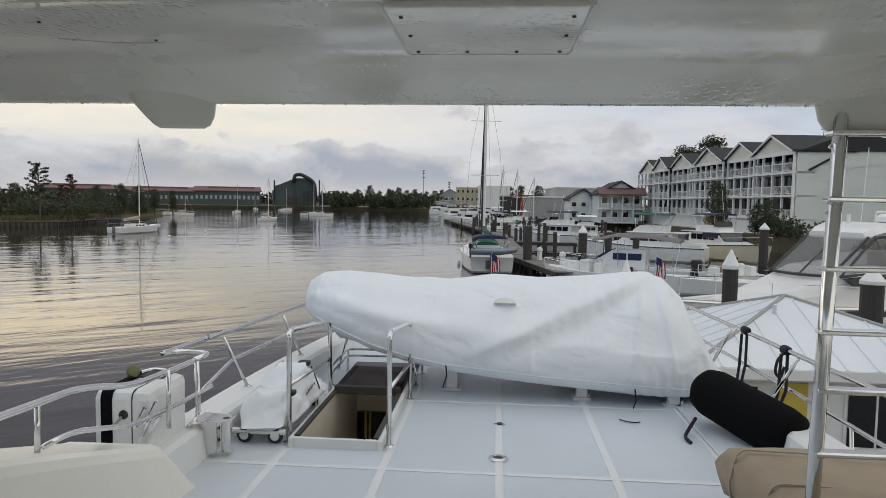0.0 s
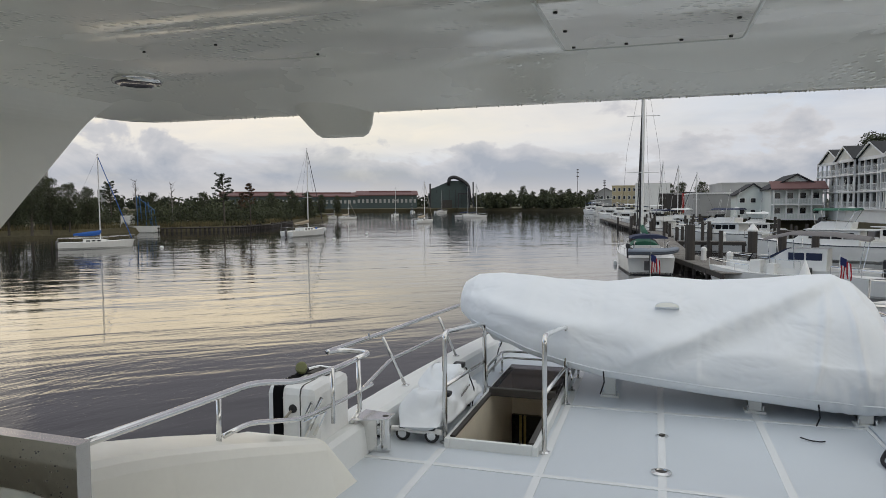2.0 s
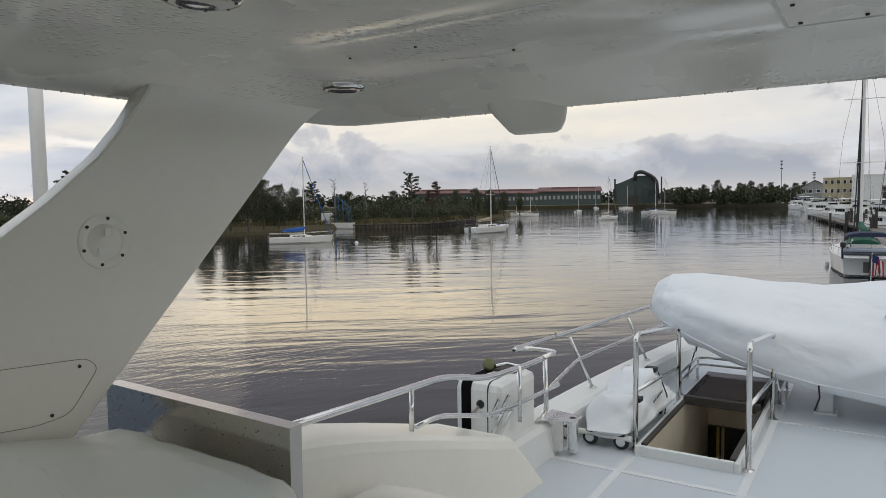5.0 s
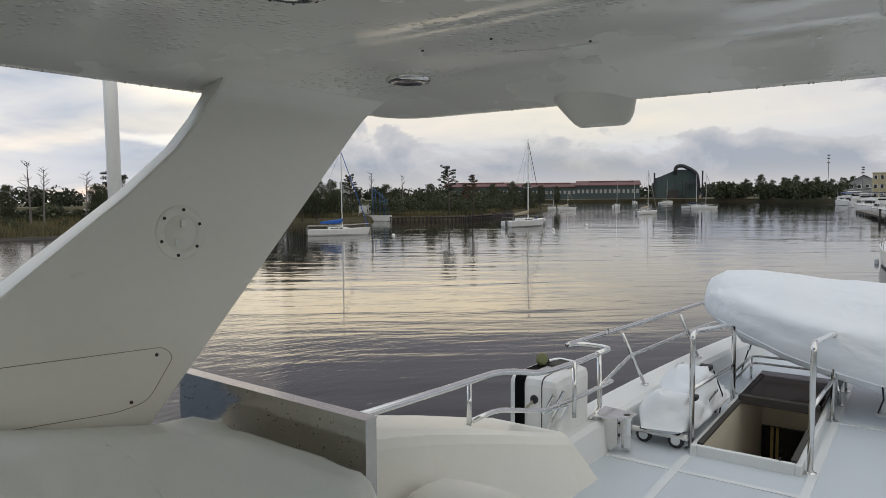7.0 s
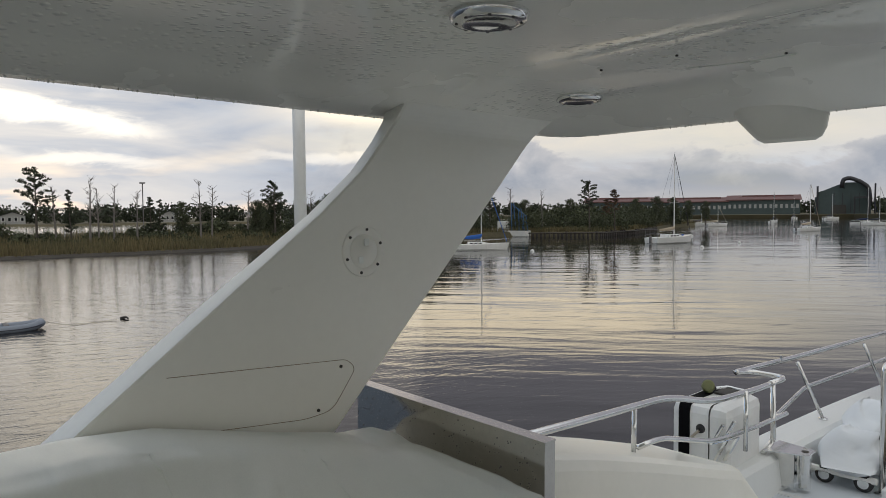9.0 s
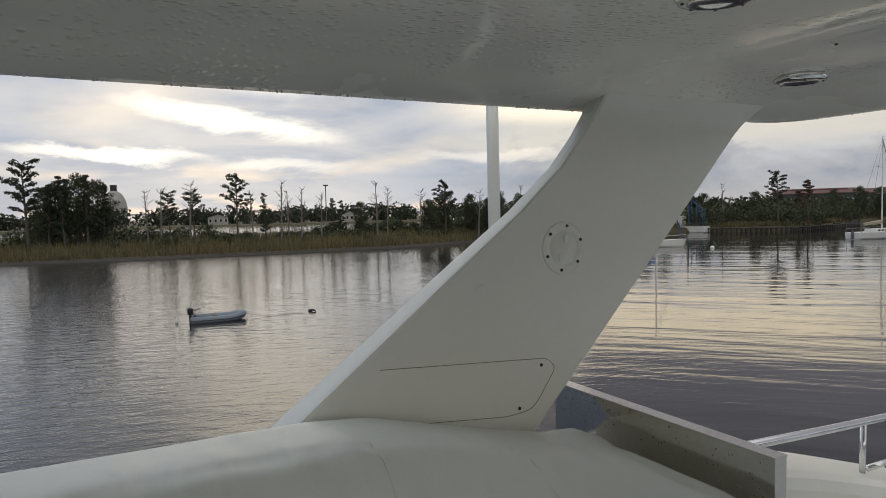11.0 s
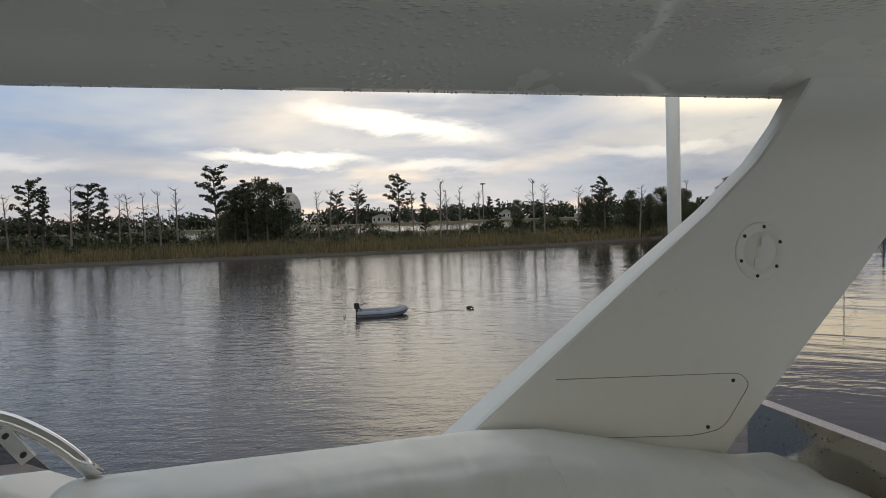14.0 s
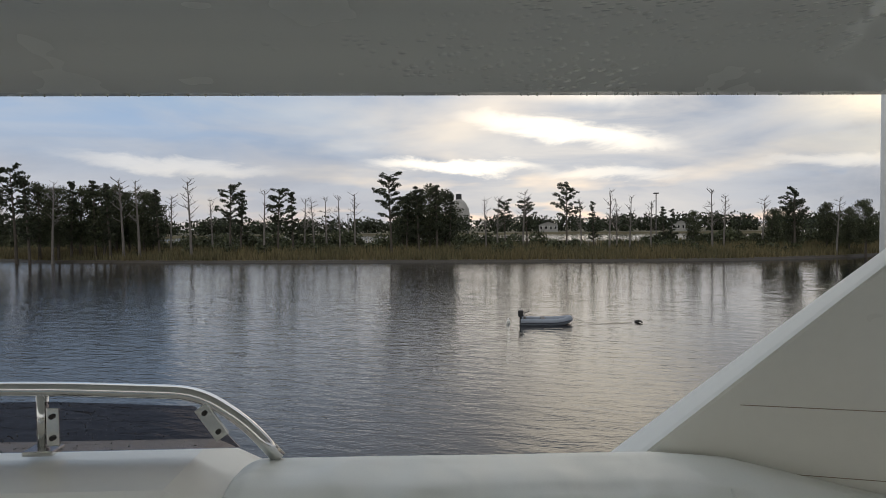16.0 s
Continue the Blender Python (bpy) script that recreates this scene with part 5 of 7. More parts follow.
def tree(kind, rng, h):
    """A tree of height h: cypress (flat tiers), round (full crown) or dead (bare)."""
    label = {"cypress": "tall cypress with flat dark tiers of foliage", "round": "broad dark leafy tree in the marsh", "dead": "bare weathered dead tree standing in the marsh", "russet": "cypress with russet autumn foliage", "pine": "slim dark conifer with ragged foliage"}[kind]
    root = empty("dead_tree" if kind == "dead" else "tree", label=label, category="dead tree" if kind == "dead" else "tree", group={"dead": "dead trees in the marsh"}.get(kind, "trees on the banks"))
    bark = DEADWOOD if kind == "dead" else BARK
    lean = Vector((rng.uniform(-0.04, 0.04) * h, rng.uniform(-0.04, 0.04) * h, 0))
    trunk = [Vector((0, 0, -0.4)), Vector((0, 0, h * 0.3)) + lean * 0.2, Vector((0, 0, h * 0.65)) + lean * 0.6, Vector((0, 0, h * 0.97)) + lean]
    part("trunk", tube(trunk, h * (0.020 if kind != "round" else 0.024), 7, r_end=h * 0.004), bark, root)

    def on(t):
        return Vector((0, 0, h * t)) + lean * t
    blobs, limbs = [], []
    if kind == "dead":
        for i in range(16):
            t = rng.uniform(0.40, 0.97)
            a = rng.uniform(0, 6.28)
            pts, g = limb(rng, on(t), (math.cos(a), math.sin(a), rng.uniform(0.15, 0.9)), h * rng.uniform(0.10, 0.24) * (1.25 - t * 0.7), h * 0.0055)
            limbs.append(g)
            for q in pts[1:3]:
                a2 = rng.uniform(0, 6.28)
                limbs.append(limb(rng, q, (math.cos(a2), math.sin(a2), 0.5), h * rng.uniform(0.05, 0.10), h * 0.003, 2)[1])
    else:
        n, t0, t1, w = {"cypress": (24, 0.46, 0.99, 0.20), "russet": (20, 0.45, 0.98, 0.17), "round": (26, 0.16, 0.97, 0.29), "pine": (24, 0.22, 0.99, 0.14)}[kind]
        for i in range(n):
            t = t0 + (t1 - t0) * (i + rng.uniform(0, 0.8)) / n
            a = i * 2.4 + rng.uniform(-0.5, 0.5)
            u = (t - t0) / (t1 - t0)
            reach = h * w * {"cypress": 0.35 + 0.75 * math.sin(min(1, u * 1.1 + 0.15) * 2.6), "russet": 0.4 + 0.7 * (1 - u), "round": math.sqrt(max(0.08, 1 - (2 * u - 0.85) ** 2)), "pine": 1.05 - u * 0.8}[kind] * rng.uniform(0.65, 1.15)
            pts, g = limb(rng, on(t), (math.cos(a), math.sin(a), rng.uniform(0.05, 0.6) if kind != "round" else rng.uniform(0.3, 0.9)), reach, h * 0.006)
            limbs.append(g)
            e = pts[-1]
            m = pts[2]
            if kind == "round":
                f = rng.uniform(0.55, 1.15)
                blobs += [(e.x, e.y, e.z, h * 0.085 * f, h * 0.085 * f, h * 0.065 * f), (m.x, m.y, m.z, h * 0.095, h * 0.095, h * 0.08)]
            else:
                f = rng.uniform(0.6, 1.2)
                blobs += [(e.x, e.y, e.z, h * 0.048 * f, h * 0.048 * f, h * 0.026 * f), (m.x, m.y, m.z + h * 0.008, h * 0.038, h * 0.038, h * 0.022), (pts[1].x, pts[1].y, pts[1].z + h * 0.01, h * 0.03 * f, h * 0.03 * f, h * 0.018)]
        if kind == "round":
            c_, l_ = on(0.55), on(0.35)
            blobs += [(c_.x, c_.y, c_.z, h * 0.24, h * 0.24, h * 0.26), (c_.x, c_.y, c_.z, h * 0.20, h * 0.20, h * 0.30), (l_.x, l_.y, l_.z, h * 0.22, h * 0.22, h * 0.18)]
        top = on(0.99)
        blobs.append((top.x, top.y, top.z, h * 0.04, h * 0.04, h * 0.025))
    part("branchwork", join(*limbs), bark, root)
    if blobs:
        part("crown", leaves(rng, blobs, {"round": 6800, "pine": 2400}.get(kind, 2600), h * (0.0115 if kind == "round" else 0.0115)), {"russet": RUST, "round": LEAF}.get(kind, PINE), root)
    return root


rng = random.Random(11)
PROTO = {}
for kind, count in (("cypress", 4), ("round", 3), ("dead", 4), ("pine", 2), ("russet", 1)):
    PROTO[kind] = [None] * count


def plant(kind, az, d, top_z, base=WATER + 0.3, variant=None):
    """Stands a tree so that its top reaches top_z."""
    x, y = pol(az, d)
    h = top_z - base
    i = rng.randrange(len(PROTO[kind])) if variant is None else variant % len(PROTO[kind])
    m = pose(x, y, base, 0, 0, rng.uniform(0, 360)) @ Matrix.Scale(h / 10.0, 4)
    if PROTO[kind][i] is None:
        PROTO[kind][i] = tree(kind, random.Random(100 + i * 7 + len(kind)), 10.0)
        PROTO[kind][i].matrix_basis = m
    else:
        src = PROTO[kind][i]
        s = src.scale.copy()
        copy = copy_thing(src, m)
        copy.matrix_basis = m
    return x, y


# the marsh: az, distance, height of the top above the eye in degrees
EYE = 1.6
for kind, az, d, el in (
        ("cypress", 119.6, 128, 4.3), ("dead", 117.4, 126, 3.6), ("round", 118.2, 134, 3.2), ("round", 115.6, 132, 3.0), ("pine", 116.2, 130, 3.4), ("pine", 114.6, 128, 3.5), ("dead", 112.7, 124, 3.85), ("dead", 111.6, 122, 3.75), ("round", 112.3, 134, 2.7),
        ("round", 110.6, 133, 2.6), ("dead", 107.9, 118, 3.8), ("dead", 109.4, 128, 2.6), ("dead", 106.3, 130, 2.4), ("cypress", 105.0, 124, 3.2), ("pine", 104.2, 126, 2.9), ("cypress", 101.3, 122, 3.0), ("dead", 102.4, 120, 3.1), ("pine", 100.1, 126, 2.8),
        ("dead", 99.2, 126, 2.4), ("dead", 98.4, 128, 2.3), ("dead", 97.4, 124, 2.5), ("dead", 96.3, 126, 2.6), ("dead", 95.1, 122, 2.85), ("cypress", 92.1, 112, 4.05), ("round", 90.2, 118, 2.6), ("round", 88.9, 116, 3.15), ("round", 87.6, 118, 2.7), ("round", 91.2, 121, 2.3), ("pine", 89.4, 120, 3.0),
        ("dead", 84.2, 126, 2.3), ("dead", 83.3, 124, 2.4), ("cypress", 82.6, 130, 1.9), ("cypress", 80.8, 128, 2.0), ("dead", 81.2, 124, 2.9), ("cypress", 77.6, 122, 3.15), ("dead", 76.4, 126, 2.2), ("pine", 75.4, 130, 1.8), ("dead", 74.2, 120, 2.85), ("dead", 73.6, 126, 2.1), ("dead", 72.6, 124, 2.3),
        ("dead", 71.0, 120, 1.95), ("pine", 70.0, 132, 1.3), ("pine", 69.4, 136, 1.1), ("dead", 66.4, 120, 2.7), ("dead", 65.6, 121, 2.25), ("round", 67.8, 140, 0.9), ("dead", 62.9, 130, 2.0), ("round", 60.9, 126, 1.5), ("cypress", 60.7, 124, 2.35), ("round", 62.3, 132, 1.0), ("round", 58.6, 128, 1.3), ("dead", 58.0, 122, 1.8), ("round", 56.2, 122, 1.5), ("round", 57.2, 126, 0.9), ("dead", 54.4, 124, 2.1), ("round", 54.6, 120, 1.2),
        ("round", 117.0, 130, 2.9), ("round", 114.0, 128, 2.9), ("round", 113.2, 133, 3.0), ("round", 111.3, 129, 2.7), ("pine", 113.6, 125, 3.3), ("pine", 110.2, 126, 2.9), ("pine", 118.8, 126, 3.5), ("pine", 89.8, 114, 3.2), ("pine", 88.3, 114, 3.3), ("pine", 87.3, 116, 2.6), ("pine", 90.8, 116, 2.6),
        ("cypress", 122.5, 130, 3.6), ("round", 121.2, 132, 3.0), ("round", 124.0, 136, 3.2)):
    plant(kind, az, d, EYE + d * math.tan(radians(el)))
# the west bank
for kind, az, d, el in (("cypress", 34.9, 150, 2.25), ("russet", 32.9, 154, 1.65), ("dead", 41.3, 160, 2.0), ("dead", 38.7, 160, 1.75), ("round", 48.2, 128, 2.3), ("round", 47.0, 132, 1.9), ("round", 49.6, 132, 2.1), ("round", 45.8, 140, 1.5), ("round", 51.5, 136, 1.9), ("round", 44.6, 146, 1.2),
                        ("round", 36.5, 168, 0.9), ("round", 31.2, 190, 0.9), ("round", 29.6, 200, 1.0), ("round", 28.4, 210, 0.9), ("round", 27.3, 220, 0.7), ("round", 26.0, 232, 0.6), ("round", 40.2, 170, 0.9), ("russet", 33.6, 160, 0.9), ("cypress", 43.0, 158, 1.6)):
    plant(kind, az, d, EYE + d * math.tan(radians(el)), WATER + 0.9)
# far shore
for az, d, el in ((11.6, 450, 1.0), (10.6, 455, 1.35), (9.8, 450, 0.9), (8.9, 440, 1.1), (8.2, 445, 1.2), (7.5, 430, 1.0), (6.8, 440, 1.1), (5.9, 430, 0.9), (5.2, 425, 1.0), (13.2, 520, 0.8), (14.4, 560, 0.7), (4.6, 440, 1.1), (2.6, 400, 0.9), (-1.0, 330, 1.4), (-1.8, 330, 1.5), (-3.4, 300, 1.5), (-4.3, 300, 1.3)):
    plant("round", az, d, EYE + d * math.tan(radians(el)), WATER + 1.9)
# trees in front of and behind the apartments
for az, d, el in ((-17.4, 82, 1.9), (-21.0, 80, 0.6), (-20.0, 81, 0.3), (-14.4, 160, 4.6), (-16.3, 150, 5.3)):
    plant("round", az, d, EYE + d * math.tan(radians(el)), WATER + 2.0)


def brush(name, label, line, n, size, height, depth, material, base, seed, blobs_per=3.0):
    """A run of bushes too dense to count along a line."""
    r = random.Random(seed)
    blobs = []
    for (x0, y0), (x1, y1) in zip(line, line[1:]):
        length = math.hypot(x1 - x0, y1 - y0)
        for _ in range(max(2, int(length / blobs_per))):
            t = r.random()
            hgt = height * r.uniform(0.5, 1.1)
            blobs.append((x0 + (x1 - x0) * t + r.uniform(-depth, depth), y0 + (y1 - y0) * t + r.uniform(-depth, depth), base + hgt * 0.45, hgt * 0.55, hgt * 0.55, hgt * 0.5))
    return tagged(part(name, leaves(r, blobs, n, size), material), label, "bushes", kind="stuff")


brush("bank_bushes", "dense green bushes along the river bank", [(-135, 84), (-112, 96), (-103, 112), (-92, 124), (-88, 132), (-100, 168), (-112, 205)], 42000, 0.20, 4.4, 5, LEAF, WATER + 1.0, 3, 0.8)
brush("bank_bushes", "second row of taller bushes behind the bank", [(-150, 96), (-120, 120), (-108, 140), (-112, 170), (-122, 215)], 16000, 0.38, 6.6, 7, LEAF, WATER + 1.0, 4, 1.1)
brush("marsh_shrubs", "low shrubs standing in the marsh grass", [(-130, -62), (-122, -30), (-117, 0), (-113, 30), (-110, 55), (-117, 75)], 15000, 0.25, 2.6, 8, LEAF, WATER + 0.4, 5, 1.0)
brush("marsh_thicket", "dark thicket at the back of the marsh", [(-165, -100), (-150, -62), (-140, -30), (-137, 0), (-140, 22)], 24000, 0.30, 4.3, 9, LEAF, WATER + 0.4, 15, 0.8)
brush("marsh_thicket", "dark thicket at the back of the marsh", [(-134, 52), (-130, 70), (-122, 86)], 12000, 0.30, 4.2, 8, LEAF, WATER + 0.4, 16, 0.9)
brush("marsh_scrub", "low dark scrub at the back of the open marsh", [(-146, 8), (-140, 24), (-136, 40), (-134, 54)], 7000, 0.24, 2.3, 7, LEAF, WATER + 0.4, 17, 0.9)
far_line = [pol(a, 460 + 30 * math.sin(a)) for a in range(58, 126, 4)]
brush("far_woods", "dark far line of woods beyond the lagoon", far_line, 26000, 0.95, 12.0, 14, PINE, WATER + 0.8, 6, 3.0)
brush("far_woods", "far line of woods on the horizon", [pol(a, 640) for a in range(-30, 60, 5)], 26000, 1.3, 12.5, 16, PINE, WATER + 1.5, 7, 3.6)
brush("shore_woods", "dark woods along the far shore", [(-108, 448), (-70, 446), (-42, 420)], 9000, 0.8, 11.0, 8, LEAF, WATER + 1.9, 8, 2.5)
brush("marina_shrubs", "dark hedge in front of the apartments", [(35.5, 78), (33.5, 92)], 2600, 0.16, 3.0, 1.2, LEAF, WATER + 2.0, 9, 0.8)

# marsh grass in front of the trees: blades in tufts
r = random.Random(21)
vs, fs = [], []
for i in range(46000):
    t = r.random() * (len(marsh_edge) - 1)
    k = int(t)
    (x0, y0), (x1, y1) = marsh_edge[k], marsh_edge[k + 1]
    t -= k
    back = abs(r.gauss(0, 1)) * 9 if i % 3 else r.uniform(8, 70)
    x, y = x0 + (x1 - x0) * t - back - 0.2 + r.uniform(-0.4, 0.4), y0 + (y1 - y0) * t
    h = (0.9 + 1.0 * min(1, back / 6)) * r.uniform(0.6, 1.2) * (1 + 0.3 * noise.noise((x * 0.1, y * 0.1, 0)))
    w = 0.09 * r.uniform(0.6, 1.5)
    a = r.uniform(0, math.pi)
    lx, ly = r.uniform(-0.3, 0.3), r.uniform(-0.3, 0.3)
    n = len(vs)
    vs += [(x - w * math.cos(a), y - w * math.sin(a), WATER + 0.2), (x + w * math.cos(a), y + w * math.sin(a), WATER + 0.2), (x + lx, y + ly, WATER + 0.3 + h)]
    fs.append((n, n + 1, n + 2))
tagged(part("marsh_grass", (vs, fs), REED), "tan and green marsh grass along the water", "grass", kind="stuff")
vs, fs = [], []
for i in range(9000):
    t = r.random() * (len(bank_edge) - 1)
    k = int(t)
    (x0, y0), (x1, y1) = bank_edge[k], bank_edge[k + 1]
    t -= k
    b = abs(r.gauss(0, 1)) * 2
    x, y = x0 + (x1 - x0) * t - b, y0 + (y1 - y0) * t + b * 0.6
    h, w, a = r.uniform(0.5, 1.3), 0.09, r.uniform(0, 3.1)
    n = len(vs)
    vs += [(x - w * math.cos(a), y - w * math.sin(a), WATER + 0.8), (x + w * math.cos(a), y + w * math.sin(a), WATER + 0.8), (x + r.uniform(-0.3, 0.3), y, WATER + 1 + h)]
    fs.append((n, n + 1, n + 2))
tagged(part("bank_grass", (vs, fs), REED), "dry grass along the river bank", "grass", kind="stuff")

# old timber bulkhead of the west bank
bk = empty("timber_bulkhead", label="decaying dark timber bulkhead along the bank", category="bulkhead")
pts = [(-97, 112), (-90, 117.5), (-83.4, 123.5), (-85.4, 140), (-94, 165)]
i = 0
for (x0, y0), (x1, y1) in zip(pts, pts[1:]):
    n = int(math.hypot(x1 - x0, y1 - y0) / 0.85)
    for k in range(n):
        t = k / n
        h = rng.uniform(0.6, 1.15)
        part("plank", tube([(x0 + (x1 - x0) * t + 0.5, y0 + (y1 - y0) * t - 0.6, WATER - 0.5), (x0 + (x1 - x0) * t + 0.5 + rng.uniform(-0.1, 0.1), y0 + (y1 - y0) * t - 0.6, WATER + h)], 0.24 * rng.uniform(0.7, 1.2), 6), PILE, bk)
part("waler", join(*[tube([(a[0] + 0.75, a[1] - 0.85, WATER + 0.7), (b[0] + 0.75, b[1] - 0.85, WATER + 0.75)], 0.13, 6) for a, b in zip(pts, pts[1:])]), PILE, bk)

# ---------------------------------------------------------------- boats
def hull_shape(L, B, H, draft=0.35, flare=1.0, transom=0.82, fine=0.55):
    """Rings of a hull: bow at +x, the water line at z = 0."""
    rings = []
    for i in range(13):
        t = i / 12
        x = -L / 2 + L * t
        w = B / 2 * (transom + (1 - transom) * min(1, t * 3)) * (1 - max(0, (t - fine) / (1 - fine)) ** 2.2)
        w = max(w, 0.02)
        h = H * (1 + 0.32 * max(0, t - 0.35) ** 1.5 * 1.9)
        sh = L * 0.06 * max(0, t - 0.8) / 0.2
        rings.append([(x, 0, -draft), (x, w * 0.75, -draft * 0.5), (x + sh * 0.4, w * 0.93, 0.12), (x + sh * 0.7, w * (0.97 + 0.05 * (flare - 1)), h * 0.6), (x + sh, w, h), (x + sh, w * 0.9, h - 0.04), (x + sh, -w * 0.9, h - 0.04), (x + sh, -w, h), (x + sh * 0.7, -w * (0.97 + 0.05 * (flare - 1)), h * 0.6), (x + sh * 0.4, -w * 0.93, 0.12), (x, -w * 0.75, -draft * 0.5)])
    return rings


def boat_hull(parent, L, B, H, material, stripe=None, **kw):
    rings = hull_shape(L, B, H, **kw)
    part("hull", fixed(loft(rings)), material, parent, smooth=False)
    if stripe:
        bt = []
        for rg in rings:
            bt.append([(p[0], p[1] * 1.012, z) for p, z in ((rg[1], -0.1), (rg[2], 0.13), (rg[9], 0.13), (rg[10], -0.1))])
        part("boot_stripe", fixed(loft(bt)), stripe, parent)
    return rings


def lifeline(parent, rings, h=0.6, lo=0, hi=12, name="pulpit_rail"):
    for s in (4, 7):
        pts = [(r_[s][0], r_[s][1] * 0.96, r_[s][2] + h) for r_ in rings[lo:hi + 1]]
        part(name, tube(pts, 0.018, 5), STEEL, parent)
        for k in range(lo, hi + 1, 2):
            p = rings[k][s]
            part("stanchion", tube([(p[0], p[1] * 0.96, p[2] - 0.03), (p[0], p[1] * 0.96, p[2] + h)], 0.015, 5), STEEL, parent)


def sailboat(x, y, heading, L, mast, cover, label, hullmat=HULL, stripe=BOOT, mastmat=None, jib=True, cabin=True, boom_cover=True):
    b = empty("sailboat", x, y, WATER, heading, label=label, category="sailboat", group="sailboats")
    B, H = L * 0.31, L * 0.095
    rings = boat_hull(b, L, B, H, hullmat, stripe)
    if cabin:
        cr = [[(px, -w, H - 0.02), (px, -w * 0.9, H + hh), (px, w * 0.9, H + hh), (px, w, H - 0.02)] for px, w, hh in ((-L * 0.16, B * 0.30, L * 0.045), (L * 0.10, B * 0.28, L * 0.045), (L * 0.24, B * 0.16, L * 0.015))]
        c = part("cabin", fixed(loft(cr)), HULL, b)
        for s in (-1, 1):
            for k in range(3):
                px = -L * 0.12 + k * L * 0.075
                part("window", box(px, s * B * 0.287 - 0.012, H + L * 0.012, px + L * 0.05, s * B * 0.287 + 0.012, H + L * 0.032), DGLASS, c)
    mm = mastmat or TRIMW
    mx = L * 0.08
    m = part("mast", tube([(mx, 0, 0.1), (mx, 0, mast)], L * 0.0085, 7), mm, b)
    for q in (0.45, 0.72) if mast > 13 else (0.55,):
        part("spreader", tube([(mx, -B * 0.32, mast * q), (mx, B * 0.32, mast * q)], 0.03, 5), mm, m)
    part("mast_head", tube([(mx - 0.15, 0, mast + 0.05), (mx + 0.1, 0, mast + 0.25)], 0.03, 5), STEELDARK, m)
    for s in (-1, 1):
        part("shroud", tube([(mx, s * B * 0.46, H), (mx, s * B * 0.32, mast * 0.55), (mx, 0, mast * 0.97)], 0.012, 4), STEELDARK, b)
    if jib:
        part("furled_jib", tube([(L * 0.52, 0, H * 1.5), (mx + 0.05, 0, mast * 0.985)], 0.05, 6), STEELDARK if mastmat is None and L > 9 else cover, b)
    part("back_stay", tube([(-L * 0.5, 0, H), (mx, 0, mast)], 0.012, 4), STEELDARK, b)
    boom = part("boom", tube([(mx, 0, H + L * 0.11), (mx - L * 0.36, 0, H + L * 0.10)], 0.06, 6), mm, b)
    if boom_cover:
        rr = [[(px, w * math.cos(a), z + w * 1.5 * math.sin(a)) for a in [2 * math.pi * k / 8 for k in range(8)]] for px, w, z in ((mx + 0.12, 0.12, H + L * 0.17), (mx - 0.1, 0.20, H + L * 0.14), (mx - L * 0.15, 0.20, H + L * 0.125), (mx - L * 0.37, 0.10, H + L * 0.115))]
        part("sail_cover", fixed(loft(rr)), cover, boom, smooth=True)
    lifeline(b, rings, 0.55)
    part("outboard", box(-L * 0.53, -0.15, 0.1, -L * 0.49, 0.15, H + 0.25, 0.05), GREYC, b)
    return b


def rot(px, py):
    return math.degrees(math.atan2(py, px))


ax, ay = pol(28.6, 119)
s1 = sailboat(ax, ay, 82, 10.2, 14.6, SANDC, "white sailboat at anchor with a sand-coloured sail cover")
for k in range(5):
    part("deck_crate", box(-1.2 + k * 0.9, -0.5 + 0.2 * (k % 3), 0.9, -0.6 + k * 0.9, 0.3, 1.35 + 0.1 * (k % 2), 0.03), (BLUE, GREYC, TUBE, TEAK, BLUE)[k], s1)
part("stern_arch", tube([(-4.9, -1.2, 0.9), (-4.9, -1.2, 2.3), (-4.9, 1.2, 2.3), (-4.9, 1.2, 0.9)], 0.05, 6, 0.2), GREYC, s1)
ax, ay = pol(44.2, 97)
s2 = sailboat(ax, ay, 46, 8.2, 11.6, BLUE, "white sailboat with a bright blue sail cover at a mooring")
for az, d, hd, L, cov in ((21.2, 292, 100, 8.5, BOOT), (18.9, 189, 70, 8.0, SANDC), (14.6, 255, 20, 8.5, BOOT), (15.3, 262, 10, 8.5, NAVY), (19.8, 420, 120, 8, NAVY), (17.4, 400, 60, 9, BOOT), (26.4, 245, 40, 8, GREYC), (25.2, 240, 60, 7.5, SANDC)):
    ax, ay = pol(az, d)
    sailboat(ax, ay, hd, L, L * (1.42 if d < 235 or az < 24 else 0.9), cov, "small white sailboat moored far out on the river", stripe=None)

# tall-masted sloop at the dock, stern towards the yacht, with a dinghy on davits
slp = sailboat(-1.0, 60.0, 96, 13.4, 17.6, GREEN, "white sloop at the dock with an inflatable on its stern davits", boom_cover=True)
part("furled_genoa", tube([(3.9, 0.0, 1.6), (1.6, 0, 17.0)], 0.10, 6), STEELDARK, slp, "dark furled genoa")
part("sprayhood", fixed(loft([[(px, 1.3 * math.cos(a), 1.5 + hh * math.sin(a)) for a in [math.pi * k / 8 for k in range(9)]] for px, hh in ((-1.6, 0.7), (-0.2, 0.9), (0.3, 0.3))])), GREEN, slp)
part("bimini", fixed(loft([[(px, 1.4 * math.cos(a), 2.6 + 0.3 * math.sin(a)) for a in [math.pi * k / 8 for k in range(9)]] for px in (-5.4, -2.8)])), NAVY, slp)
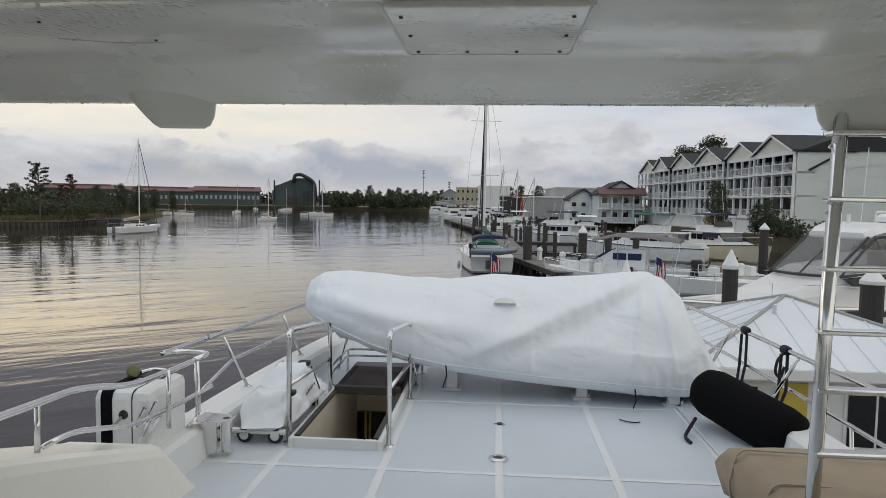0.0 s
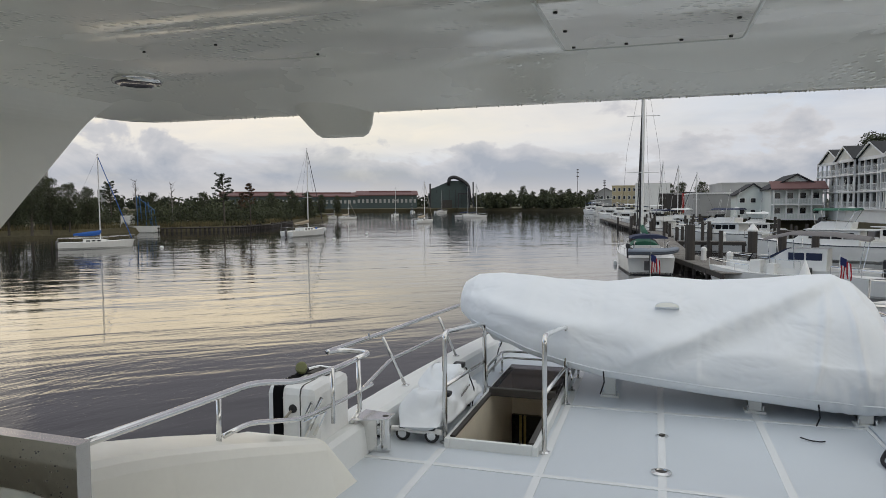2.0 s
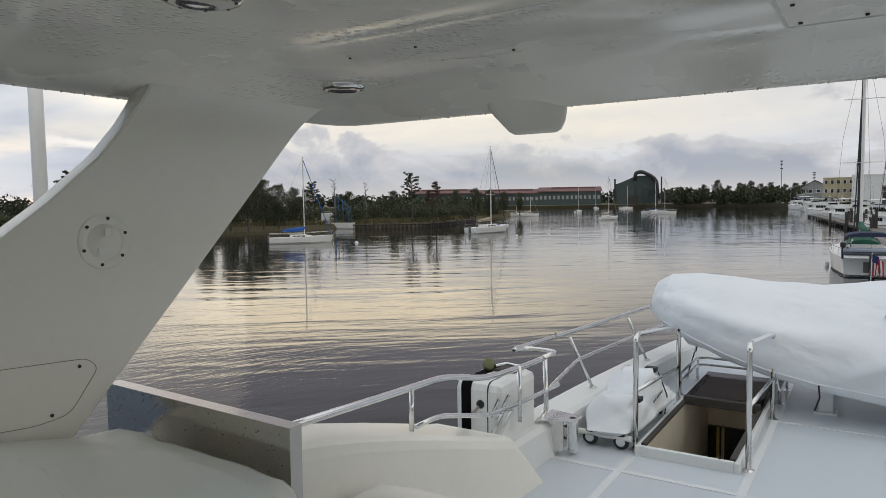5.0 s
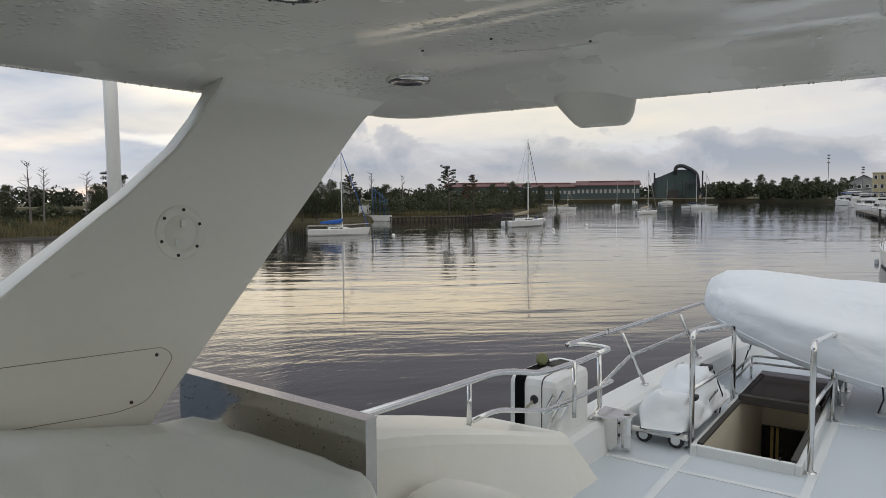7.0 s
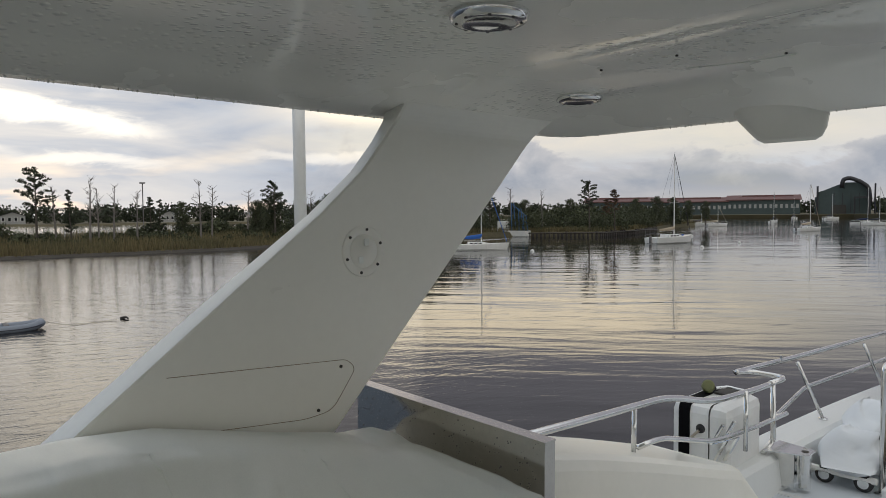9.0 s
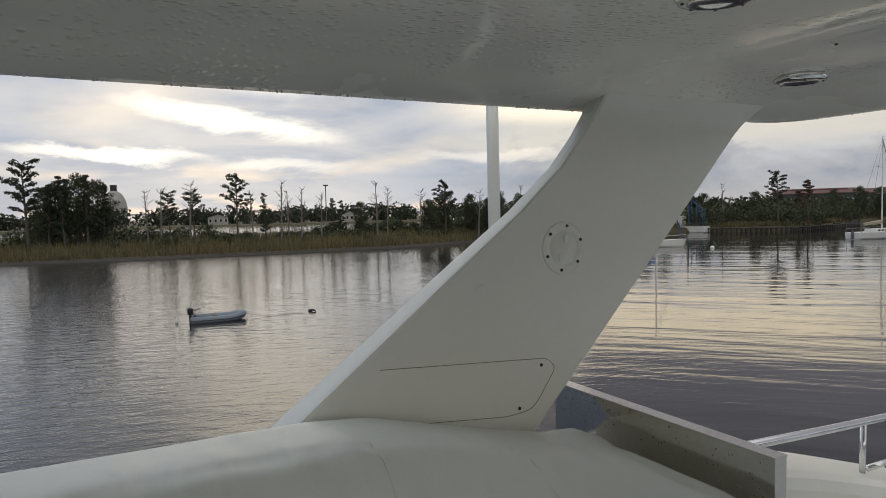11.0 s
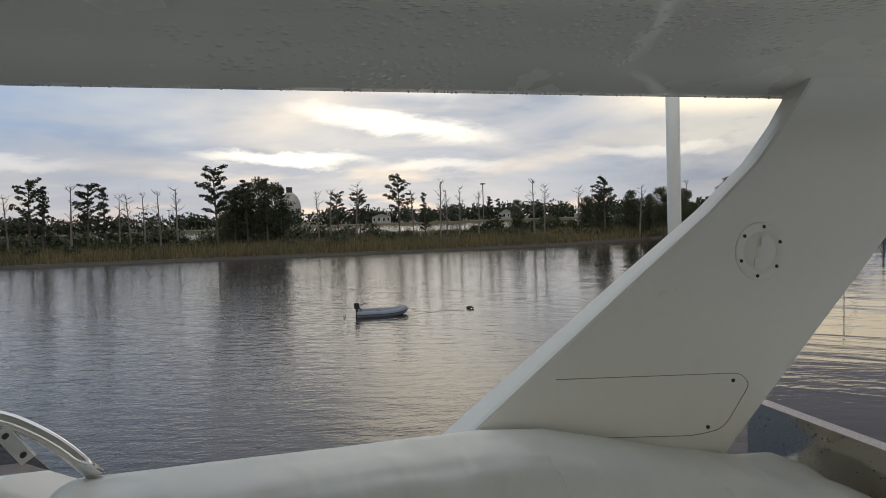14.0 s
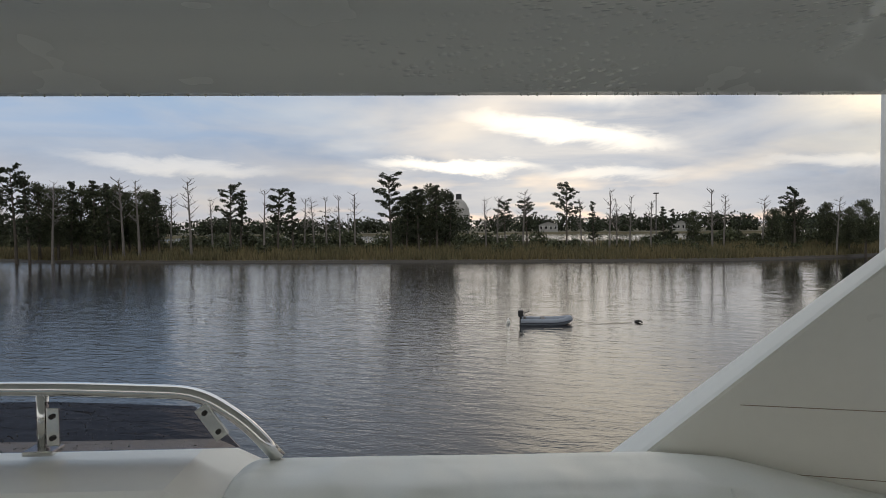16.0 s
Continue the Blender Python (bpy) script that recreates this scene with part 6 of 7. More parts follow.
for s in (-1, 1):
    part("davit", tube([(-6.0, s * 1.2, 1.2), (-6.2, s * 1.2, 2.4), (-7.4, s * 1.2, 2.5)], 0.05, 6, 0.3), STEEL, slp)
    part("fender", lathe(((0.05, -0.4), (0.16, -0.3), (0.16, 0.3), (0.05, 0.4)), 10, 1.0, s * 2.2), PLASTIC, slp)
part("transom_locker", box(-6.8, -0.5, 0.3, -6.72, 0.5, 1.0, 0.02), GREYC, slp)


def inflatable(name, parent, L, r_, material, motor=True):
    """A small inflatable: a bent tube, floor, transom and outboard; bow at +x."""
    tb = part(name, tube([(-L / 2, 0.55, r_), (L * 0.15, 0.58, r_), (L * 0.36, 0.42, r_ * 1.25), (L / 2, 0.0, r_ * 1.9), (L * 0.36, -0.42, r_ * 1.25), (L * 0.15, -0.58, r_), (-L / 2, -0.55, r_)], r_, 12, 0.45), material, parent, "grey inflated tube", True)
    part("floor_panel", fixed(loft([[(px, -w, 0.06 + z), (px, w, 0.06 + z), (px, 0, -0.08 + z)] for px, w, z in ((-L * 0.46, 0.5, 0), (L * 0.2, 0.5, 0.02), (L * 0.42, 0.1, 0.22))])), GELW, parent)
    part("transom", box(-L * 0.43, -0.42, 0.0, -L * 0.40, 0.42, 0.5, 0.01), GREYC, parent)
    part("thwart", box(-L * 0.10, -0.5, 0.36, -L * 0.02, 0.5, 0.40, 0.01), GREYC, parent)
    part("rubbing_strake", tube([(-L / 2, 0.55 + r_, r_), (L * 0.15, 0.58 + r_, r_), (L * 0.40, 0.42 + r_, r_ * 1.3), (L / 2 + r_ * 0.9, 0.0, r_ * 1.9), (L * 0.40, -0.42 - r_, r_ * 1.3), (L * 0.15, -0.58 - r_, r_), (-L / 2, -0.55 - r_, r_)], 0.025, 5, 0.45), BOOT, parent)
    if motor:
        ob_ = part("outboard_cowl", box(-L * 0.50 - 0.12, -0.14, 0.45, -L * 0.50 + 0.18, 0.14, 0.80, 0.06), RUBBER, parent, "dark outboard motor")
        part("outboard_leg", box(-L * 0.50 - 0.04, -0.05, -0.3, -L * 0.50 + 0.08, 0.05, 0.5, 0.02), RUBBER, ob_)
        part("tiller", tube([(-L * 0.46, 0, 0.62), (-L * 0.30, 0.05, 0.76)], 0.02, 6), RUBBER, ob_)
        part("tilt_handle", tube([(-L * 0.5, 0, 0.8), (-L * 0.5 + 0.08, 0, 1.05)], 0.012, 5), RUBBER, ob_)


dd = empty("davit_inflatable", -0.2, 52.6, WATER + 1.55, 8, label="grey inflatable hung across the stern of the sloop", category="inflatable boat")
inflatable("tube", dd, 3.6, 0.21, TUBE)
wd = empty("inflatable_boat", -37.55, 6.9, WATER - 0.06, 84, label="grey inflatable dinghy with an outboard floating on the river", category="inflatable boat")
inflatable("tube", wd, 2.75, 0.19, TUBE)
part("painter_line", tube([(1.4, 0, 0.35), (2.2, 0, 0.12), (3.4, 0.1, 0.07), (4.7, 0.2, 0.1)], 0.014, 4, 0.3), CORD, wd)
dr = empty("driftwood", -37.4, 12.0, WATER, 20, label="small dark piece of driftwood on the water", category="driftwood")
part("log", tube([(-0.25, 0, 0.02), (0.05, 0.05, 0.1), (0.3, 0, 0.05)], 0.09, 7, r_end=0.04), PILE, dr)
by = empty("mooring_buoy", -37.9, 4.9, WATER, label="small pale mooring buoy floating on the water", category="buoy")
part("float", lathe(((0.03, -0.1), (0.09, -0.03), (0.09, 0.12), (0.04, 0.2), (0.03, 0.26)), 12), PLASTIC, by)
for az, d in ((26.3, 105), (23.6, 120), (39.6, 93), (27.0, 150)):
    ax, ay = pol(az, d)
    by = empty("mooring_buoy", ax, ay, WATER, label="small pale mooring buoy floating on the water", category="buoy", group="mooring buoys")
    part("float", lathe(((0.05, -0.2), (0.25, -0.05), (0.25, 0.15), (0.05, 0.3)), 10), PLASTIC, by)

# shrimp boat aground on the bank
ax, ay = pol(41.4, 149)
sh = empty("fishing_boat", ax, ay, WATER, 190, label="old white fishing boat with blue rigging by the bank", category="fishing boat")
rings = boat_hull(sh, 9.0, 2.8, 1.3, HULL, BOOT)
part("wheel_house", box(0.6, -0.9, 1.2, 2.6, 0.9, 3.3, 0.08), HULL, sh)
part("window", box(2.59, -0.7, 2.3, 2.63, 0.7, 3.0), DGLASS, sh)
for px, hh in ((-1.0, 7.2), (-2.8, 6.0), (-4.0, 4.6)):
    part("rigging_post", tube([(px, -0.8, 1.0), (px + 0.3, -0.5, hh)], 0.09, 6), mat("faded_blue_paint", (0.04, 0.12, 0.26), 0.6), sh)
    part("rigging_post", tube([(px, 0.8, 1.0), (px + 0.3, 0.5, hh)], 0.09, 6), MATS["faded_blue_paint"], sh)
    part("cross_bar", tube([(px + 0.2, -0.7, hh * 0.7), (px + 0.2, 0.7, hh * 0.7)], 0.07, 6), MATS["faded_blue_paint"], sh)
part("top_bar", tube([(-0.7, 0, 6.9), (-4.0, 0, 4.4)], 0.08, 6), MATS["faded_blue_paint"], sh)


def window_band(parent, x0, x1, y, z0, z1, n, gap=0.12, mat_=None):
    w = (x1 - x0) / n
    for s in (-1, 1):
        for k in range(n):
            part("window", box(x0 + k * w + gap / 2, s * y - 0.015, z0, x0 + (k + 1) * w - gap / 2, s * y + 0.015, z1), mat_ or DGLASS, parent)


def motor_yacht(x, y, heading, L, label, hullmat=HULL, top=None, style="sedan", stripe=BOOT):
    b = empty("motor_yacht", x, y, WATER, heading, label=label, category="motor yacht", group="motor yachts at the docks")
    B, H = L * 0.31, L * 0.115
    rings = boat_hull(b, L, B, H, hullmat, stripe, flare=1.3)
    part("rub_rail", join(*[tube([(r_[s][0], r_[s][1] * 1.005, r_[s][2] - 0.06) for r_ in rings], 0.05, 5) for s in (4, 7)]), BOOT, b)
    ch = L * 0.105
    cabin = [[(px, -w, H - 0.05), (px, -w * 0.93, H + hh), (px, w * 0.93, H + hh), (px, w, H - 0.05)] for px, w, hh in ((-L * 0.26, B * 0.42, ch), (L * 0.08, B * 0.42, ch), (L * 0.17, B * 0.38, ch * 0.35), (L * 0.34, B * 0.22, ch * 0.12))]
    c = part("cabin", fixed(loft(cabin)), HULL, b)
    window_band(c, -L * 0.23, L * 0.07, B * 0.408, H + ch * 0.42, H + ch * 0.86, 4)
    part("windscreen", fixed(prism([(L * 0.085, H + ch * 0.95), (L * 0.165, H + ch * 0.40), (L * 0.178, H + ch * 0.42), (L * 0.10, H + ch * 0.99)], "y", -B * 0.36, B * 0.36)), DGLASS, c)
    part("cabin_roof", box(-L * 0.36, -B * 0.43, H + ch, L * 0.10, B * 0.43, H + ch + 0.10, 0.04), HULL, b)
    fz = H + ch + 0.1
    if style != "express":
        fb = [[(px, -w, fz), (px - 0.1, -w * 0.95, fz + hh), (px - 0.1, w * 0.95, fz + hh), (px, w, fz)] for px, w, hh in ((-L * 0.20, B * 0.34, L * 0.05), (L * 0.0, B * 0.34, L * 0.055), (L * 0.06, B * 0.26, L * 0.02))]
        part("flybridge", fixed(loft(fb)), HULL, b)
        part("flybridge_screen", fixed(prism([(L * 0.0, fz + L * 0.05), (L * 0.03, fz + L * 0.045), (L * 0.01, fz + L * 0.085), (-L * 0.01, fz + L * 0.085)], "y", -B * 0.28, B * 0.28)), DGLASS, b)
        if top:
            part("bimini_top", fixed(loft([[(px, B * 0.36 * math.cos(a), fz + L * 0.135 + 0.22 * math.sin(a)) for a in [math.pi * k / 8 for k in range(9)]] for px in (-L * 0.24, -L * 0.1, L * 0.05)])), top, b, smooth=False)
            for px in (-L * 0.23, L * 0.04):
                for s in (-1, 1):
                    part("bimini_pole", tube([(px * 0.7, s * B * 0.33, fz + 0.1), (px, s * B * 0.35, fz + L * 0.135)], 0.025, 5), STEEL, b)
        part("radar", lathe(((0.1, 0), (0.32, 0.05), (0.32, 0.2), (0.1, 0.28)), 12, -L * 0.18, 0), PLASTIC, b, at=pose(0, 0, fz + L * 0.14))
    for s in (-1, 1):
        part("antenna", tube([(-L * 0.1, s * B * 0.38, fz), (-L * 0.16, s * B * 0.38, fz + L * 0.35)], 0.02, 5), PLASTIC, b)
        part("cockpit_side", box(-L * 0.48, s * B * 0.40 - 0.06, H - 0.05, -L * 0.27, s * B * 0.40 + 0.06, H + 0.35, 0.04), HULL, b)
    lifeline(b, rings, 0.7, 6, 12)
    return b


# cream trawler yacht by the apartments, bow towards the yacht
cy_ = motor_yacht(23.6, 74.0, -68, 12.6, "cream-hulled classic motor yacht with a dark flybridge cover", CREAM, NAVY, stripe=BLUE)
part("dark_window_cover", box(-0.9, -1.75, 2.2, 1.25, 1.75, 2.75, 0.05), NAVY, cy_, "dark canvas over the windscreen")
part("deck_clutter", box(-5.6, -1.2, 1.4, -4.4, 1.1, 2.4, 0.15), GREYC, cy_)
# white flybridge yacht with a green top, stern quarter to the right
motor_yacht(14.8, 71.0, 155, 12.5, "white flybridge yacht with a green canvas top at the dock", HULL, GREEN)
motor_yacht(8.0, 96.0, 150, 12.0, "white motor yacht far down the dock", HULL, NAVY)
for i, (ax, ay, hd, L, tp) in enumerate(((-3.0, 150, 100, 12, NAVY), (-6.0, 172, 120, 13, TRIMW), (-9.5, 196, 110, 12, GREYC), (-13, 222, 130, 14, NAVY), (-17, 250, 110, 13, TRIMW), (-22, 285, 100, 14, NAVY), (-26, 320, 140, 15, TRIMW), (-31, 352, 120, 14, BLUE), (-35, 376, 100, 13, NAVY), (3.5, 132, 160, 11, TRIMW), (8.5, 120, 170, 10, GREYC), (0.5, 118, 120, 11, NAVY), (13, 108, 175, 10, TRIMW), (-1, 205, 170, 12, TRIMW), (-12, 262, 160, 13, GREYC))):
    motor_yacht(ax, ay, hd, L, "white motor yacht moored among others in the marina", HULL, tp)

# express cruiser beside the dock house, bow towards the yacht
ex = empty("express_cruiser", 14.0, 29.75, WATER, -150, label="white express cruiser with a moulded arch and clear canvas", category="motor yacht")
rings = boat_hull(ex, 15.0, 4.3, 1.55, HULL, BOOT, flare=1.3)
part("rub_rail", join(*[tube([(r_[k][0], r_[k][1] * 1.005, r_[k][2] - 0.08) for r_ in rings], 0.05, 5) for k in (4, 7)]), STEEL, ex)
dk = [[(px, -w, 1.5), (px, -w * 0.96, 1.5 + hh * 0.6), (px, -w * 0.8, 1.5 + hh), (px, w * 0.8, 1.5 + hh), (px, w * 0.96, 1.5 + hh * 0.6), (px, w, 1.5)] for px, w, hh in ((-7.0, 1.8, 0.7), (-4.5, 1.95, 1.35), (-1.5, 1.98, 1.6), (0.6, 1.9, 1.5), (2.2, 1.7, 1.05), (4.4, 1.2, 0.62), (6.4, 0.45, 0.42))]
part("deck_moulding", fixed(loft(dk)), HULL, ex)
part("hard_roof", fixed(loft([[(px, -w, z), (px, -w * 0.85, z + 0.22), (px, w * 0.85, z + 0.22), (px, w, z), (px, w * 0.8, z - 0.08), (px, -w * 0.8, z - 0.08)] for px, w, z in ((-5.2, 1.55, 4.35), (-3.5, 1.75, 4.62), (-1.6, 1.72, 4.62), (-0.6, 1.5, 4.40), (-0.2, 1.3, 4.22))])), HULL, ex)
part("wind_screen", fixed(prism([(-0.35, 4.25), (1.9, 2.75), (1.95, 2.80), (-0.28, 4.30)], "y", -1.25, 1.25)), CLEAR, ex, "clear raked wind screen")
part("screen_frame", join(tube([(-0.3, -1.3, 4.27), (1.95, -1.32, 2.76), (2.1, 0, 2.74), (1.95, 1.32, 2.76), (-0.3, 1.3, 4.27)], 0.06, 6, 0.3), tube([(-0.3, 0, 4.28), (1.98, 0, 2.76)], 0.045, 6)), STEELDARK, ex, "black wind screen frame")
part("aft_curtain", fixed(prism([(-6.6, 2.5), (-5.1, 4.35), (-5.08, 4.33), (-6.57, 2.48)], "y", -1.5, 1.5)), CLEAR, ex, "clear vinyl aft curtain")
for k in (-1, 1):
    part("arch_leg", fixed(prism([(-3.2, 2.4), (-1.9, 2.4), (-3.2, 4.6), (-4.3, 4.6)], "y", k * 1.66, k * 1.86)), HULL, ex, "white raked arch leg")
    part("side_window", fixed(prism([(-1.8, 2.95), (1.6, 2.80), (-0.5, 4.2), (-2.7, 4.4)], "y", k * 1.55, k * 1.58)), CLEAR, ex, "clear side window")
    part("side_frame", tube([(1.7, k * 1.58, 2.76), (-1.8, k * 1.64, 2.92), (-2.75, k * 1.62, 4.45), (-0.4, k * 1.5, 4.25), (1.7, k * 1.58, 2.76)], 0.055, 6, 0.12), STEELDARK, ex, "black window frame")
    part("curtain_frame", tube([(-3.3, k * 1.7, 2.75), (-6.5, k * 1.6, 2.45), (-5.1, k * 1.55, 4.35), (-4.3, k * 1.65, 4.5)], 0.055, 6, 0.1), STEELDARK, ex)
    part("side_curtain", fixed(prism([(-6.4, 2.5), (-3.4, 2.75), (-4.3, 4.45), (-5.1, 4.35)], "y", k * 1.60, k * 1.62)), CLEAR, ex, "clear vinyl side curtain")
    part("black_panel", fixed(prism([(1.75, 2.70), (-1.6, 2.86), (-1.2, 2.52), (1.2, 2.42)], "y", k * 1.70, k * 1.93)), DGLASS, ex, "black glass panel below the side window")
    part("hull_window", fixed(prism([(-1.2, 1.15), (2.6, 1.25), (2.0, 1.52), (-0.6, 1.45)], "y", k * 1.9, k * 2.14)), DGLASS, ex)
    for q in range(9):
        part("lettering_bar", box(-1.6 - 0.16 * q, k * 1.985 - 0.02, 2.10 + 0.03 * (q % 3), -1.5 - 0.16 * q, k * 1.985 + 0.02, 2.22 + 0.04 * (q % 2)), GREYC, ex)
for px, w in ((-1.2, 0.5), (-3.6, 1.3)):
    part("helm_seat", box(px - 0.4, -w, 2.9, px + 0.3, w, 3.6, 0.1), PLASTIC, ex)
part("swim_platform", box(-8.6, -1.7, 0.35, -7.4, 1.7, 0.5, 0.05), HULL, ex)
part("radar_dome", lathe(((0.1, 0), (0.33, 0.06), (0.33, 0.28), (0.12, 0.4)), 14, -2.6, 0.5), PLASTIC, ex, at=pose(0, 0, 4.82))
part("search_light", lathe(((0.08, 0), (0.08, 0.4)), 8, -1.4, -0.3), PLASTIC, ex, at=pose(0, 0, 4.78))
part("antenna", tube([(-3.6, -1.2, 4.7), (-3.9, -1.2, 8.2)], 0.02, 5), PLASTIC, ex)
part("mast_frame", tube([(-4.2, -0.9, 4.7), (-4.2, -0.9, 5.3), (-4.2, 0.9, 5.3), (-4.2, 0.9, 4.7)], 0.05, 6, 0.15), PLASTIC, ex)
lifeline(ex, rings, 0.75, 6, 12)

# sport boat with a grey canvas roof, a centre console and a covered jet ski by the dock end
sp = empty("cabin_cruiser", 9.0, 48.0, WATER, 160, label="white cabin cruiser under a sagging grey canvas roof", category="cabin cruiser")
rings = boat_hull(sp, 8.4, 2.9, 1.15, HULL, BOOT)
part("cabin", fixed(loft([[(px, -w, 1.1), (px, -w * 0.8, 1.1 + hh), (px, w * 0.8, 1.1 + hh), (px, w, 1.1)] for px, w, hh in ((-1.4, 1.2, 1.35), (0.8, 1.15, 1.3), (2.0, 0.9, 0.55), (3.4, 0.4, 0.15))])), HULL, sp)
part("wind_screen", fixed(prism([(0.85, 2.35), (1.95, 1.75), (2.0, 1.85), (0.95, 2.42)], "y", -0.85, 0.85)), NAVY, sp)
window_band(sp, -1.2, 0.8, 1.06, 1.75, 2.2, 2, mat_=NAVY)
part("canvas_roof", fixed(loft([[(px, 1.5 * math.cos(a), z + 0.22 * math.sin(a)) for a in [math.pi * k / 8 for k in range(9)]] for px, z in ((-3.6, 3.0), (-1.8, 3.25), (0.6, 3.3), (2.2, 2.9))])), GREYC, sp)
for px in (-3.4, 0.4, 1.9):
    for s in (-1, 1):
        part("roof_pole", tube([(px * 0.9, s * 1.25, 1.1), (px, s * 1.4, 3.0)], 0.025, 5), STEEL, sp)
ou = part("outboard", box(-4.9, -0.3, 0.6, -4.2, 0.3, 1.9, 0.12), RUBBER, sp, "large black outboard engine")
lifeline(sp, rings, 0.5, 6, 12)
for ax, ay, hd, L, lab in ((13.4, 43.5, 170, 6.8, "white open fishing boat with rails by the dock"), (6.2, 47.8, 150, 5.6, "white runabout tied to the end of the dock"), (16.0, 47.0, 200, 5.2, "small cream open boat between the pilings")):
    o = empty("open_boat", ax, ay, WATER, hd, label=lab, category="motor boat", group="small boats at the dock")
    rings = boat_hull(o, L, 2.3, 0.9, HULL, None)
    part("console", box(-0.4, -0.4, 0.8, 0.3, 0.4, 1.7, 0.08), HULL, o)
    part("console_screen", fixed(prism([(0.3, 1.65), (0.4, 1.65), (0.15, 2.1), (0.1, 2.1)], "y", -0.35, 0.35)), DGLASS, o)
    part("outboard", box(-L / 2 - 0.5, -0.22, 0.3, -L / 2 + 0.05, 0.22, 1.35, 0.1), RUBBER, o)
    part("seat", box(-1.3, -0.45, 0.8, -0.8, 0.45, 1.5, 0.06), PLASTIC, o)
    lifeline(o, rings, 0.45, 6, 12)

# small flags on two sterns
for ax, ay, z0 in ((9.0, 39.5, -1.15), (-0.3, 44.0, -1.5)):
    fg = empty("ensign", ax, ay, WATER, label="furled red, white and blue ensign on a white staff", category="flag", group="ensigns")
    zt = z0 - WATER
    part("staff", tube([(0, 0, 0.3), (0.05, 0, zt)], 0.025, 6), PLASTIC, fg)
    for k in range(7):
        rr = [[(0.06 + 0.075 * k + 0.03 * math.sin(3 * s + k), 0.05 * math.sin(6 * s + k * 1.3), zt - 0.15 - 0.05 * k - s), (0.13 + 0.075 * k + 0.03 * math.sin(3 * s + k), 0.05 * math.sin(6 * s + k * 1.3 + 1.0), zt - 0.20 - 0.05 * k - s), (0.10 + 0.075 * k, 0.05 * math.sin(6 * s + k * 1.3 + 1.0) + 0.02, zt - 0.20 - 0.05 * k - s)] for s in (0.35 * (k < 4), 0.6, 0.85, 1.1 - 0.07 * k)]
        part("stripe", fixed(loft(rr)), FLAGRED if k % 2 == 0 else FLAGWHITE, fg)
    rr = [[(0.05, -0.04, zt - 0.1 - s), (0.36, 0.03, zt - 0.25 - s), (0.2, 0.06, zt - 0.2 - s)] for s in (0.0, 0.2, 0.42)]
    part("canton", fixed(loft(rr)), FLAGBLUE, fg)

# ---------------------------------------------------------------- docks and pilings
def piling(x, y, top, r_=0.17, cone=False, group="dock pilings"):
    p = empty("piling", x, y, WATER, label="dark timber piling with a white cone cap" if cone else "dark timber dock piling standing in the water", category="piling", group=group)
    part("post", tube([(0, 0, -1.0), (0, 0, top - WATER)], r_, 10), PILE, p)
    if cone:
        part("cap", lathe(((r_ * 1.1, 0), (r_ * 1.1, 0.12), (r_ * 0.1, 0.62), (0.005, 0.64)), 14), PLASTIC, p, "white cone cap", at=pose(0, 0, top - WATER))
    return p


for x, y, top, r_, cone in ((7.6, 22.8, -0.40, 0.24, True), (13.4, 25.4, -1.06, 0.38, True), (2.6, 56.9, -0.2, 0.36, False), (7.15, 57.5, -0.7, 0.36, True), (9.2, 57.6, -0.6, 0.36, False), (24.9, 66.0, -0.4, 0.4, True), (5.6, 66, -1.0, 0.2, False), (12.4, 62.0, -0.9, 0.3, False)):
    piling(x, y, top, r_, cone)
piling(2.58, 13.75, -0.12, 0.17, True)
for i in range(70):
    t = i / 69
    x = 2 + 20 * rng.random() + -10 * t
    y = 80 + 70 * t + rng.uniform(-4, 4)
    piling(x, y, WATER + rng.uniform(2.0, 3.4), 0.19)


def dock(x0, y0, x1, y1, w, z, seed):
    """A boarded dock between two places."""
    length = math.hypot(x1 - x0, y1 - y0)
    d = empty("dock", x0, y0, WATER, math.degrees(math.atan2(y1 - y0, x1 - x0)), label="weathered timber dock with grey boards on dark beams", category="dock", group="docks")
    n = int(length / 0.32)
    me = mesh("board", *box(0, -w / 2, 0, 0.28, w / 2, 0.05), DOCKWOOD)
    for k in range(n):
        part("board", me, DOCKWOOD, d, at=pose(k * length / n, 0, z - WATER))
    for s in (-1, 1):
        part("beam", box(0, s * w * 0.46 - 0.06, z - WATER - 0.35, length, s * w * 0.46 + 0.06, z - WATER - 0.01), PILE, d)
    k = 0
    while k * 3.5 < length:
        for s in (-1, 1):
            part("leg", tube([(k * 3.5 + 0.2, s * w * 0.44, -0.8), (k * 3.5 + 0.2, s * w * 0.44, z - WATER - 0.02)], 0.13, 7), PILE, d)
        k += 1
    return d


dock(5.2, 47.0, 2.2, 62.0, 2.4, -3.0, 1)
dock(2.4, 85.0, 14.0, 84.4, 2.0, -3.0, 2)
dock(2.0, 62.5, 0.2, 110.0, 2.2, -3.0, 3)
dock(0.2, 110, -14.0, 200, 2.6, -3.0, 4)
dock(4.5, 100.0, 30.0, 104.0, 2.0, -2.4, 6)
dock(4.0, 9.0, 4.6, 16.0, 3.0, -3.1, 7)
for x, y in ((3.6, 57.0), (5.0, 52.0), (7.5, 84.6)):
    pb = empty("dock_pedestal", x, y, -2.95, label="white plastic power pedestal on the dock", category="pedestal", group="dock pedestals")
    part("post", lathe(((0.22, 0), (0.2, 0.7), (0.26, 0.72), (0.22, 0.95), (0.06, 1.05)), 10), PLASTIC, pb)

